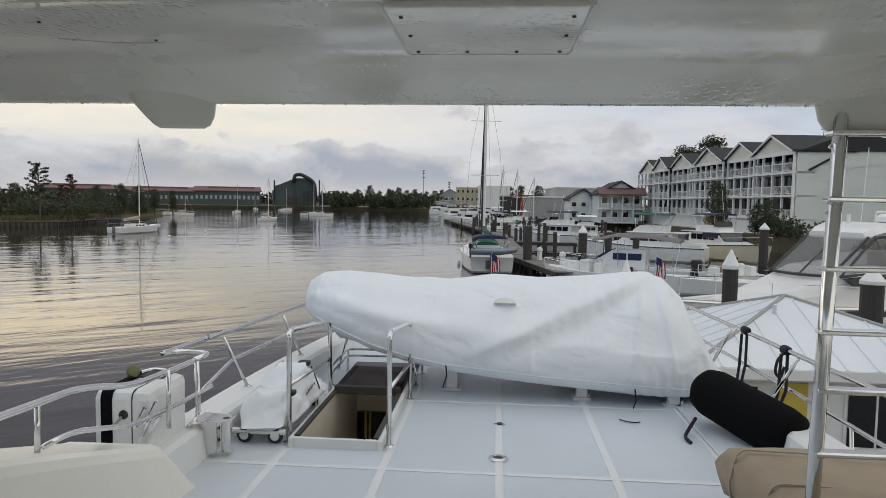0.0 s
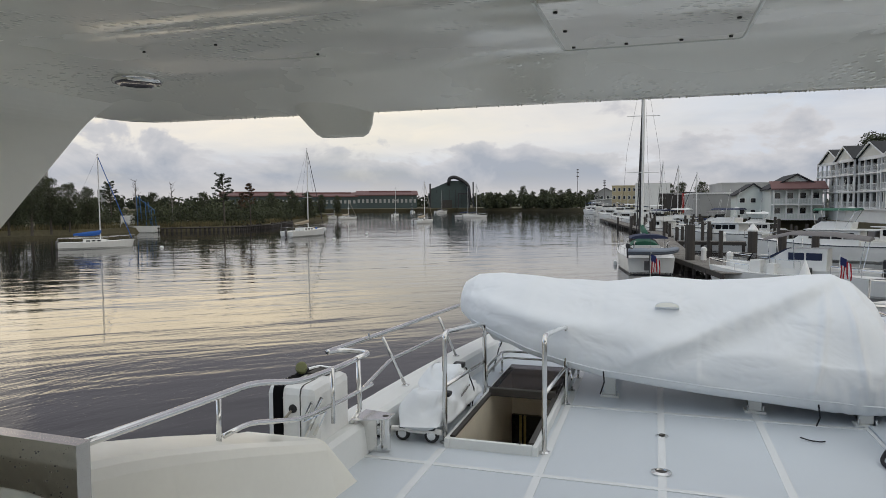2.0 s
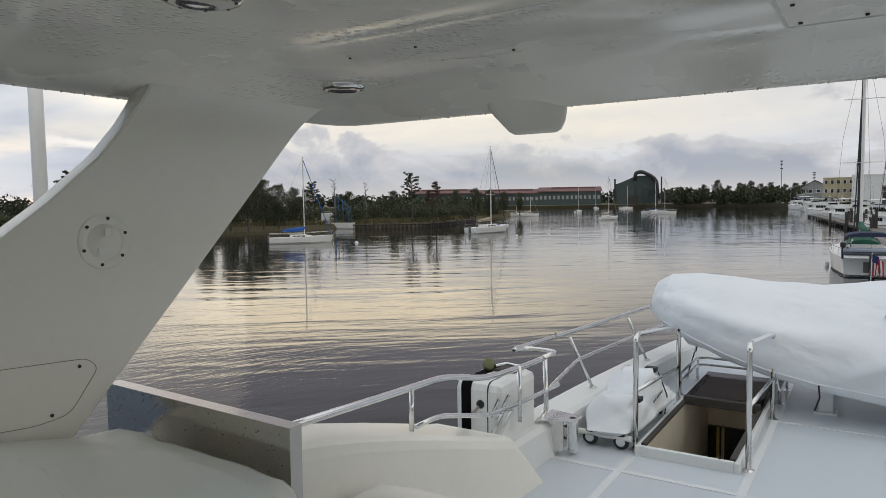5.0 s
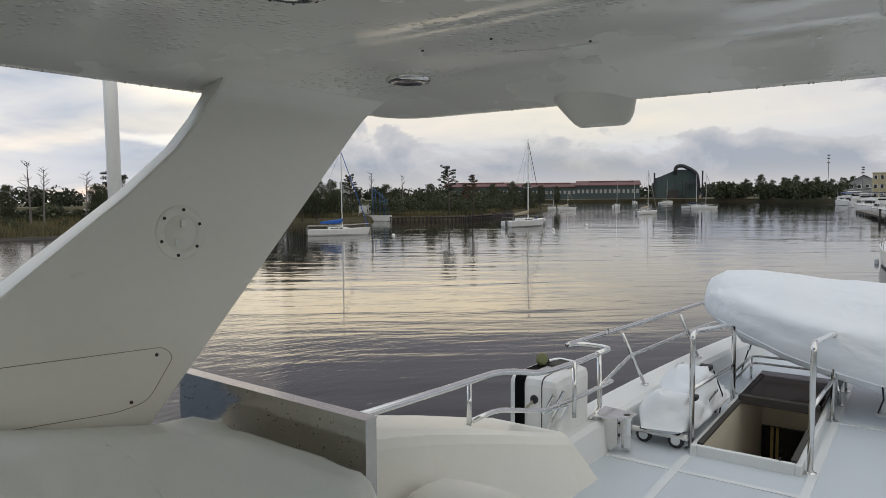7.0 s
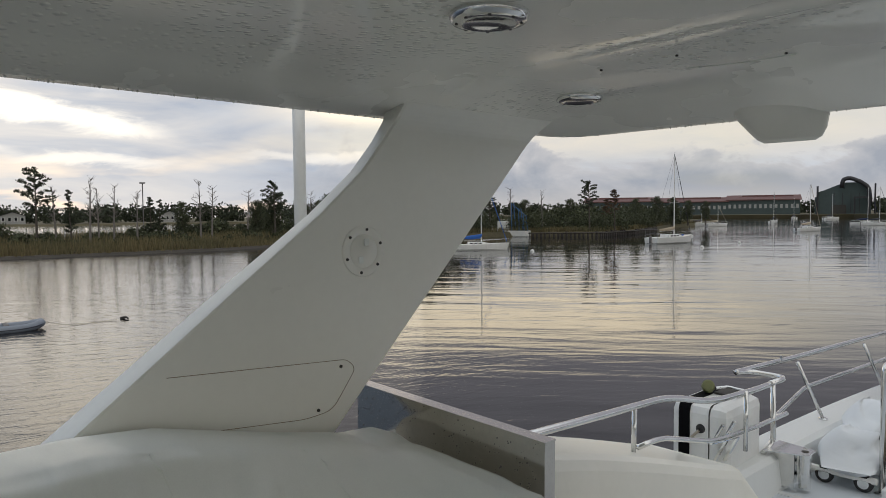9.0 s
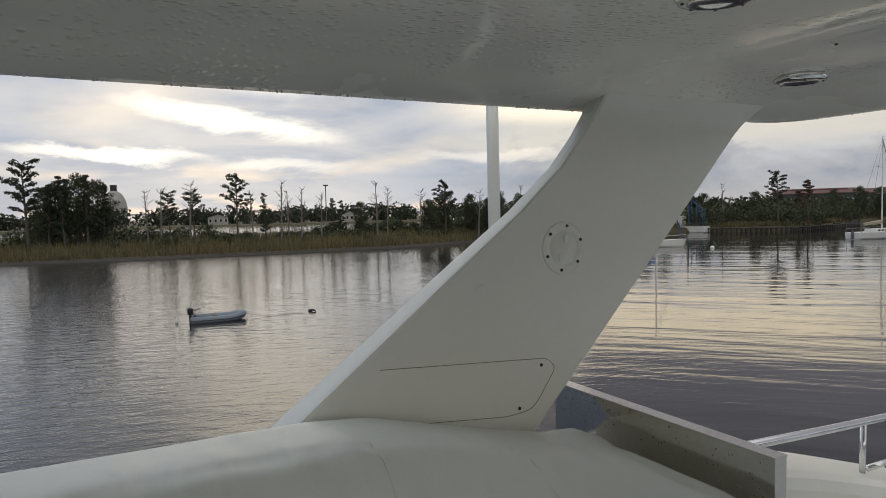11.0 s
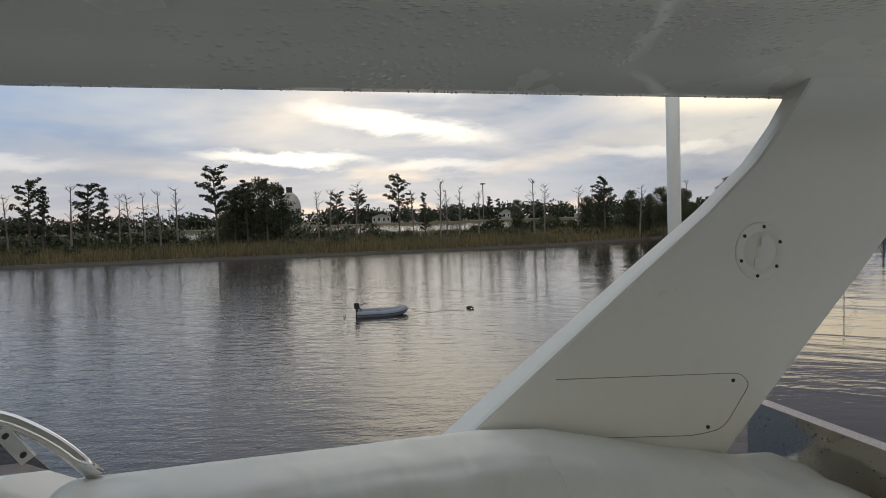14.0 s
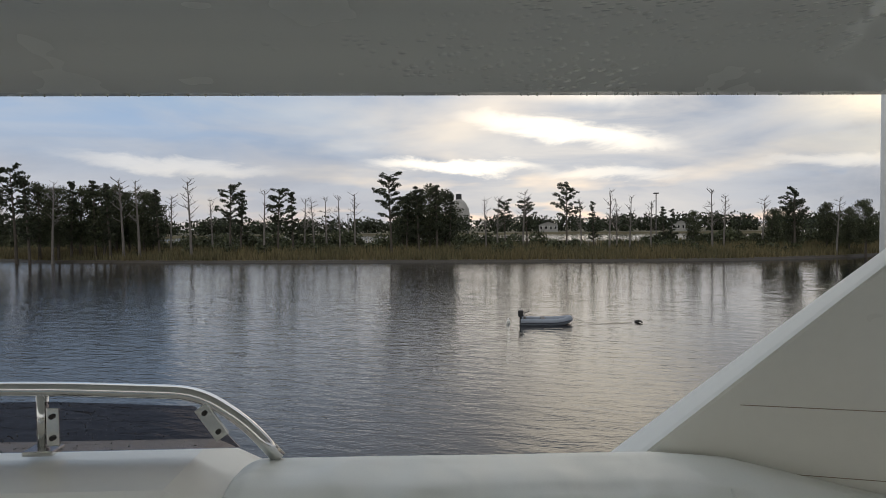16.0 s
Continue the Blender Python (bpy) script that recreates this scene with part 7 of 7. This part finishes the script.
# ---------------------------------------------------------------- dock house with the metal roof
dh = empty("dock_house", label="small dock house with a white standing-seam metal hip roof", category="building")
X0, X1, Y0, Y1, ZE, ZA, ZB = 2.85, 7.6, 10.0, 14.2, -0.71, 0.09, -3.05
AP = (4.93, 12.05, ZA)
walls = [("wall", box(X0 + 0.35, Y0 + 0.35, ZB, X1 - 0.35, Y0 + 0.47, ZE - 0.02)), ("wall", box(X0 + 0.35, Y1 - 0.47, ZB, X1 - 0.35, Y1 - 0.35, ZE - 0.02)), ("wall", box(X0 + 0.35, Y0 + 0.47, ZB, X0 + 0.47, Y1 - 0.47, ZE - 0.02)), ("wall", box(X1 - 0.47, Y0 + 0.47, ZB, X1 - 0.35, Y1 - 0.47, ZE - 0.02))]
for nm, g in walls:
    part(nm, g, TRIMW, dh)
part("foundation", box(X0 + 0.3, Y0 + 0.3, WATER - 0.5, X1 - 0.3, Y1 - 0.3, ZB), PILE, dh)
corners = [(X0, Y0, ZE), (X1, Y0, ZE), (X1, Y1, ZE), (X0, Y1, ZE)]
for k in range(4):
    a, b = Vector(corners[k]), Vector(corners[(k + 1) % 4])
    ap = Vector(AP)
    th = Vector((0, 0, -0.05))
    rf = part("roof_slope", fixed(([a, b, ap, a + th, b + th, ap + th], [(0, 1, 2), (5, 4, 3), (0, 3, 4, 1), (1, 4, 5, 2), (2, 5, 3, 0)])), METALROOF, dh, "white standing-seam metal roof")
    nrm = (b - a).cross(ap - a).normalized()
    n = int((b - a).length / 0.4)
    for i in range(1, n):
        p = a + (b - a) * i / n
        mid = (ap - a).dot((b - a).normalized()) / (b - a).length
        t = i / n
        up_ = min(t / mid, (1 - t) / (1 - mid))
        foot = a + (b - a) * mid
        q = p + (ap - foot) * up_ * 0.99
        part("seam", tube([p + nrm * 0.008, q + nrm * 0.008], 0.013, 4), METALROOF, rf)
    part("hip_cap", tube([a + Vector((0, 0, 0.012)), ap + Vector((0, 0, 0.012))], 0.03, 5), GREYWALL, dh)
part("fascia", join(*[box(*b) for b in ((X0, Y0 - 0.02, ZE - 0.16, X1, Y0 + 0.02, ZE - 0.01), (X0, Y1 - 0.02, ZE - 0.16, X1, Y1 + 0.02, ZE - 0.01), (X0 - 0.02, Y0 + 0.02, ZE - 0.16, X0 + 0.02, Y1 - 0.02, ZE - 0.01), (X1 - 0.02, Y0 + 0.02, ZE - 0.16, X1 + 0.02, Y1 - 0.02, ZE - 0.01))]), TRIMW, dh)
for x0, x1 in ((3.35, 3.95), (5.15, 6.05), (6.2, 7.05)):
    w_ = part("window", box(x0, Y0 + 0.325, ZE - 1.25, x1, Y0 + 0.36, ZE - 0.30), TRIMW, dh)
    part("pane", box(x0 + 0.05, Y0 + 0.31, ZE - 1.20, x1 - 0.05, Y0 + 0.328, ZE - 0.35), DGLASS, w_)
    part("mullion", box((x0 + x1) / 2 - 0.015, Y0 + 0.30, ZE - 1.2, (x0 + x1) / 2 + 0.015, Y0 + 0.312, ZE - 0.35), TRIMW, w_)
part("yellow_door", box(4.20, Y0 + 0.31, ZB, 4.62, Y0 + 0.36, ZE - 0.28), YELLOW, dh, "bright yellow door panel")
part("vent_pipe", tube([(4.55, 11.5, -0.2), (4.55, 11.45, 0.02)], 0.03, 6), METALROOF, dh)

# ---------------------------------------------------------------- apartments on the quay
apt = empty("apartment_building", 35.4, 84.8, WATER + 2.0, 5.9, label="three-storey pale green apartments with white porches and dark gables", category="apartment building")
FL = (2.2, 5.05, 7.85)   # porch floors above the quay
EV = 10.4                 # eaves
bays = ((0.0, 10.2), (10.2, 19.6), (19.6, 32.2), (32.2, 42.2), (42.2, 50.0), (50.0, 62.0))
part("main_wall", box(2.4, 0.3, 0, 16.0, 62.0, EV), SIDING, apt)
part("end_wall", box(0.0, 0.0, 0.0, 16.0, 0.3, EV), SIDING, apt, "pale green clapboard end wall")
for k in range(36):
    part("clapboard", box(1.9, -0.03, 0.3 + k * 0.29, 16.0, 0.0, 0.33 + k * 0.29), SIDING, apt)
part("rear_gable", fixed(prism([(4.0, EV - 2.6), (16.5, EV - 0.2), (16.5, EV + 1.5), (10.0, EV + 1.6)], "y", -0.10, -0.03)), SIDING, apt)
part("rake_trim", tube([(1.4, -0.15, 8.0), (8.0, -0.15, 11.6)], 0.16, 4), SHINGLE, apt)
part("main_roof", fixed(prism([(0.4, EV), (6.5, EV + 2.2), (17.0, EV + 0.2), (17.0, EV - 0.1), (0.4, EV - 0.1)], "y", -0.3, 62.3)), SHINGLE, apt, "dark shingle roof")
part("base_lattice", box(0.5, 0.3, 0.0, 0.6, 62.0, FL[0] - 0.2), TRIMW, apt)
for k in range(14):
    part("louvre", box(-0.02, 0.5, 0.1 + 0.15 * k, 0.48, 3.0, 0.16 + 0.15 * k), SIDING, apt)
for bi, (b0, b1) in enumerate(bays):
    out = -0.4 if bi % 2 == 0 else 0.2
    mid, half = (b0 + b1) / 2, (b1 - b0) / 2
    gw = min(half, 4.9)
    g0 = b0 + 0.2
    gm = g0 + gw if bi != 3 else mid
    # gable over the porch
    part("gable_face", fixed(prism([(gm - gw, EV - 0.1), (gm + gw, EV - 0.1), (gm, EV + 1.95)], "x", out, out + 0.25)), GABLE, apt, "cream gable")
    gr = part("gable_roof", fixed(join(prism([(gm - gw - 0.4, EV - 0.25), (gm, EV + 2.0), (gm, EV + 2.25), (gm - gw - 0.4, EV)], "x", out - 0.35, 7.0), prism([(gm + gw + 0.4, EV - 0.25), (gm, EV + 2.0), (gm, EV + 2.25), (gm + gw + 0.4, EV)], "x", out - 0.35, 7.0))), SHINGLE, apt)
    part("gable_trim", join(tube([(out - 0.36, gm - gw - 0.4, EV - 0.2), (out - 0.36, gm, EV + 2.07)], 0.13, 4), tube([(out - 0.36, gm + gw + 0.4, EV - 0.2), (out - 0.36, gm, EV + 2.07)], 0.13, 4)), TRIMW, apt)
    part("porch_beam", box(out - 0.05, b0, EV - 0.55, out + 0.25, b1, EV - 0.05), TRIMW, apt)
    for fz in FL:
        part("porch_floor", box(out - 0.1, b0, fz - 0.26, 2.4, b1, fz), TRIMW, apt)
        hh = 3.0 if fz < FL[2] else EV - FL[2]
        n = max(3, int((b1 - b0) / 2.1))
        for k in range(n + 1):
            yy = b0 + 0.15 + (b1 - b0 - 0.3) * k / n
            part("column", box(out, yy - 0.13, fz, out + 0.26, yy + 0.13, fz + hh - 0.36), TRIMW, apt)
        part("railing", join(box(out + 0.1, b0 + 0.2, fz + 0.98, out + 0.18, b1 - 0.2, fz + 1.07), box(out + 0.1, b0 + 0.2, fz + 0.1, out + 0.18, b1 - 0.2, fz + 0.17), *[box(out + 0.12, b0 + 0.3 + 0.26 * q, fz + 0.17, out + 0.16, b0 + 0.34 + 0.26 * q, fz + 0.98) for q in range(int((b1 - b0 - 0.5) / 0.26))]), TRIMW, apt, "white porch railing")
        # dark panes nearly as wide as each bay, standing in for porch shade
        for k in range(n):
            yy = b0 + 0.15 + (b1 - b0 - 0.3) * (k + 0.5) / n
            w_ = part("window", box(2.34, yy - 0.98, fz + 0.05, 2.42, yy + 0.98, fz + 2.5), TRIMW if k % 3 == 1 else DARKGAP, apt)
            part("pane", box(2.30, yy - 0.92, fz + 0.10, 2.345, yy + 0.92, fz + 2.45), DGLASS, w_)
part("aerial", join(tube([(6.5, 6.0, EV + 2.0), (6.5, 6.0, EV + 3.6)], 0.05, 5), tube([(6.5, 5.2, EV + 3.4), (6.5, 6.8, EV + 3.5)], 0.04, 5), tube([(6.5, 5.4, EV + 3.1), (6.5, 6.6, EV + 3.15)], 0.04, 5)), STEELDARK, apt, "roof aerial")
for k in range(9):
    part("stair_step", box(-1.6, 20.0 + 0.3 * k, 0, -0.4, 20.3 + 0.3 * k, 0.25 * (k + 1)), TANWALL, apt)

# ---------------------------------------------------------------- houses further along
def house(name, label, x, y, rz, w, d, h, wall, roof, rise=0, z=WATER + 2.0, rows=0, cols=0, win=DGLASS):
    """A block with an optional gable roof along its depth, and windows on the side towards the river (-y)."""
    o = empty(name, x, y, z, rz, label=label, category="building", group="buildings along the shore")
    part("wall", box(-w / 2, 0, 0, w / 2, d, h), wall, o)
    if rise:
        part("roof", fixed(join(prism([(-w / 2 - 0.5, h - 0.1), (0, h + rise), (0, h + rise + 0.25), (-w / 2 - 0.5, h + 0.15)], "y", -0.6, d + 0.6), prism([(w / 2 + 0.5, h - 0.1), (0, h + rise), (0, h + rise + 0.25), (w / 2 + 0.5, h + 0.15)], "y", -0.6, d + 0.6))), roof, o)
        part("gable", fixed(prism([(-w / 2, h), (w / 2, h), (0, h + rise)], "y", 0.0, 0.25)), wall, o)
    else:
        part("parapet", box(-w / 2 - 0.15, -0.15, h, w / 2 + 0.15, d + 0.15, h + 0.35), roof, o)
    for j in range(rows):
        for i in range(cols):
            px = -w / 2 + w * (i + 0.5) / cols
            pz = h * (j + 0.35) / rows
            w_ = part("window", box(px - w / cols * 0.28, -0.06, pz, px + w / cols * 0.28, 0.0, pz + h / rows * 0.45), TRIMW, o)
            part("pane", box(px - w / cols * 0.22, -0.09, pz + 0.1, px + w / cols * 0.22, -0.055, pz + h / rows * 0.45 - 0.1), win, w_)
    return o


th = house("town_house", "grey-green town house with a white porch and red roof", 24.5, 139.0, 0, 8.5, 14, 5.6, SIDING, SHINGLE, 2.6, rows=2, cols=4)
for fz in (0.2, 2.9):
    part("porch_floor", box(-4.2, -2.4, fz - 0.2, 4.2, 0, fz), TRIMW, th)
    part("railing", join(box(-4.2, -2.4, fz + 0.9, 4.2, -2.3, fz + 1.0), *[box(-4.2 + 0.25 * q, -2.38, fz, -4.14 + 0.25 * q, -2.32, fz + 0.9) for q in range(34)]), TRIMW, th)
    for k in range(5):
        part("column", box(-4.2 + 2.05 * k, -2.45, fz, -4.0 + 2.05 * k, -2.25, fz + 2.6), TRIMW, th)
part("porch_roof", fixed(prism([(-2.9, 5.5), (0.2, 6.9), (0.2, 7.1), (-2.9, 5.7)], "x", -4.6, 4.6)), FACTROOF, th, "dull red porch roof")
th2 = house("town_house", "small pale gabled house with a dark roof", 18.6, 150.0, 0, 6.0, 12, 4.6, SIDING, SHINGLE, 2.2, rows=2, cols=3)
house("warehouse", "long grey block warehouse with a flat roof", 17.0, 172.0, 4, 17.0, 20, 5.2, GREYWALL, TRIMW, rows=0)
house("warehouse", "higher grey block wall behind the docks", 21.0, 178.0, 4, 12.0, 20, 7.6, GREYWALL, GREYWALL)
house("red_building", "bright red flat-roofed waterfront building", 11.0, 230.0, 0, 6.0, 18, 6.2, REDWALL, DARKGAP, rows=1, cols=2)
house("red_building", "low red waterfront building beside trees", 19.0, 232.0, 0, 8.0, 18, 5.6, REDWALL, DARKGAP)
house("cream_building", "cream flat-roofed building above the warehouse", 25.0, 215.0, 0, 12.0, 14, 7.6, GABLE, TRIMW, rows=1, cols=5)
house("white_building", "white plain-walled waterfront building", -1.5, 300.0, 0, 14.0, 18, 11.0, TRIMW, TRIMW, rows=0)
house("tan_building", "tan three-storey building with rows of dark windows", -12.5, 318.0, 0, 13.0, 18, 10.6, TANWALL, TANWALL, rows=3, cols=6)
house("grey_house", "dark-roofed house with a flag above the marina", -29.0, 420.0, 0, 14.0, 16, 8.0, GREYWALL, SHINGLE, 4.0, rows=2, cols=4)
house("boat_shed", "long low white boat shed at the water", -20.0, 372.0, 0, 26.0, 12, 4.2, GREYWALL, TRIMW, 1.4)
house("dark_shed", "dark open boat shed beside the red building", 5.0, 236.0, 0, 8.0, 14, 6.0, DARKGAP, GREYWALL)
for az, d, top, nm, lab in ((6.15, 450, 23.0, "radio_mast", "thin lattice radio mast above the trees"), (4.0, 418, 14.5, "flag_mast", "flag pole on the roof of the grey house")):
    ax, ay = pol(az, d)
    o = empty(nm, ax, ay, WATER + 2.0, label=lab, category="mast")
    part("pole", tube([(0, 0, 0), (0, 0, top - WATER - 2)], 0.22, 6, r_end=0.12), GREYC, o)
    for q in (0.8, 0.9, 0.97):
        part("aerials", box(-0.7, -0.3, (top - WATER - 2) * q, 0.7, 0.3, (top - WATER - 2) * q + 0.6), GREYC, o)
# bare masts among the marina boats
for px_, py_, top in ((1.5, 150, 10.0), (4.5, 142, 8.6), (-2.0, 190, 8.0), (-4, 165, 9.0), (8.0, 140, 7.0)):
    sailboat(px_, py_, 100 + 5 * px_, 9.5, top - WATER, NAVY, "white sailboat berthed among the marina docks", stripe=None)

# ---------------------------------------------------------------- steel works
fx, fy = pol(16.7, 505)
fa = empty("steel_works", fx, fy, WATER + 1.8, 16.7, label="large dark teal steel works hall with an overhead duct", category="factory")
part("hall", fixed(prism([(-14.5, 0), (-14.5, 14.0), (-10, 15.5), (0.5, 20.0), (12.0, 20.0), (15.5, 15.0), (15.5, 0)], "y", 0, 60)), FACTORY, fa)
part("side_hall", box(-15.5, -1.0, 0, -1.0, -0.0, 11.0), FACTORY, fa)
part("duct", tube([(-0.5, -3.0, 16.5), (0.0, -3.0, 22.0), (4.0, -3.0, 22.8), (10.0, -3.0, 20.0), (14.0, -3.0, 16.5), (15.0, -3.0, 6.0)], 1.3, 10, 2.5), STEELDARK, fa, "thick dark overhead duct", True)
part("chimney", tube([(-14.0, -1.5, 0), (-14.0, -1.5, 18.0)], 0.6, 8), STEELDARK, fa)
part("chimney", tube([(17.5, -1.5, 0), (17.5, -1.5, 19.0)], 0.5, 8), STEELDARK, fa)
for k in range(6):
    part("panel_rib", box(-14.0 + 4.6 * k, -0.3, 1.0, -13.7 + 4.6 * k, 0.0, 13.5), STEELDARK, fa)
part("door_opening", box(-6, -1.3, 0, 2, -1.0, 6), DARKGAP, fa)
part("crane_frame", join(box(6, -6, 10.0, 15, -4, 11.0), box(6, -6, 0, 7, -4, 10.0), box(14, -6, 0, 15, -4, 10.0)), STEELDARK, fa)
for az0, az1, d, hgt, rise in ((19.4, 24.4, 500, 9.5, 1.6), (24.4, 29.6, 500, 8.6, 1.4), (29.8, 35.2, 500, 9.2, 1.5)):
    ax, ay = pol((az0 + az1) / 2, d)
    w = d * math.radians(az1 - az0)
    o = empty("mill_building", ax, ay, WATER + 1.8, (az0 + az1) / 2, label="long low mill building with a rusty red roof", category="factory", group="mill buildings")
    part("wall", box(-w / 2, 0, 0, w / 2, 40, hgt), FACTORY, o)
    part("roof", fixed(prism([(-1.0, hgt), (20, hgt + rise + 1.4), (41, hgt), (41, hgt + 0.6), (20, hgt + rise + 2.2), (-1.0, hgt + 0.6)], "x", -w / 2 - 1, w / 2 + 1)), FACTROOF, o)
    part("ridge_vent", box(-w * 0.3, 12, hgt + 1.8, w * 0.42, 20, hgt + 3.6), FACTROOF, o)
    for k in range(14):
        part("window", box(-w / 2 + w * (k + 0.25) / 14, -0.2, hgt * 0.45, -w / 2 + w * (k + 0.75) / 14, 0.0, hgt * 0.72), GREYWALL, o)
ax, ay = pol(43.4, 400)
o = empty("water_tower", ax, ay, WATER, label="pale square tower far behind the trees", category="tower")
part("shaft", box(-2.6, -2.6, 0, 2.6, 2.6, 13.6, 0.1), GREYWALL, o)
ax, ay = pol(47.6, 520)
o = empty("silo", ax, ay, WATER, label="pale cylindrical silo far behind the trees", category="silo")
part("drum", lathe(((5, 0), (5, 32), (4, 33)), 16), CONCRETE, o)

# domed store and bridge beyond the marsh
ax, ay = pol(86.4, 560)
o = empty("storage_dome", ax, ay, WATER, label="grey domed storage silo with a small top house", category="silo")
part("dome", lathe(((9, 0), (9, 14), (8.2, 19), (6.2, 23.5), (3.0, 26.5), (0.5, 27.2)), 22), CONCRETE, o, smooth=True)
part("top_house", box(-2.2, -2.2, 26.2, 2.2, 2.2, 31.0), STEELDARK, o)
br = empty("bridge", label="long low concrete bridge on the horizon", category="bridge")
pts = [pol(a, 760) for a in (86, 82, 78, 74, 71)]
for (x0, y0), (x1, y1) in zip(pts, pts[1:]):
    part("deck", tube([(x0, y0, 6.4), (x1, y1, 6.4)], 0.9, 4), CONCRETE, br)
    for k in range(3):
        t = k / 3
        part("pier", box(x0 + (x1 - x0) * t - 0.8, y0 + (y1 - y0) * t - 0.8, WATER - 1, x0 + (x1 - x0) * t + 0.8, y0 + (y1 - y0) * t + 0.8, 6.0), CONCRETE, br)
for az, d, top in ((70.5, 300, 14.2), (104, 420, 12), (95.6, 420, 9)):
    ax, ay = pol(az, d)
    o = empty("light_mast", ax, ay, WATER, label="tall thin light mast beyond the marsh", category="light mast", group="light masts")
    part("pole", tube([(0, 0, 0), (0, 0, top - WATER)], 0.22, 6), GREYC, o)
    part("lamp_head", box(-0.9, -0.9, top - WATER - 0.2, 0.9, 0.9, top - WATER + 0.3, 0.1), GREYC, o)
for az, d, w in ((79.0, 445, 12), (68.6, 440, 11)):
    ax, ay = pol(az, d)
    house("far_house", "small pale house beyond the lagoon", ax, ay, az, w, 8, 4.5, GREYWALL, SHINGLE, 2.0, WATER + 0.8, 1, 4)
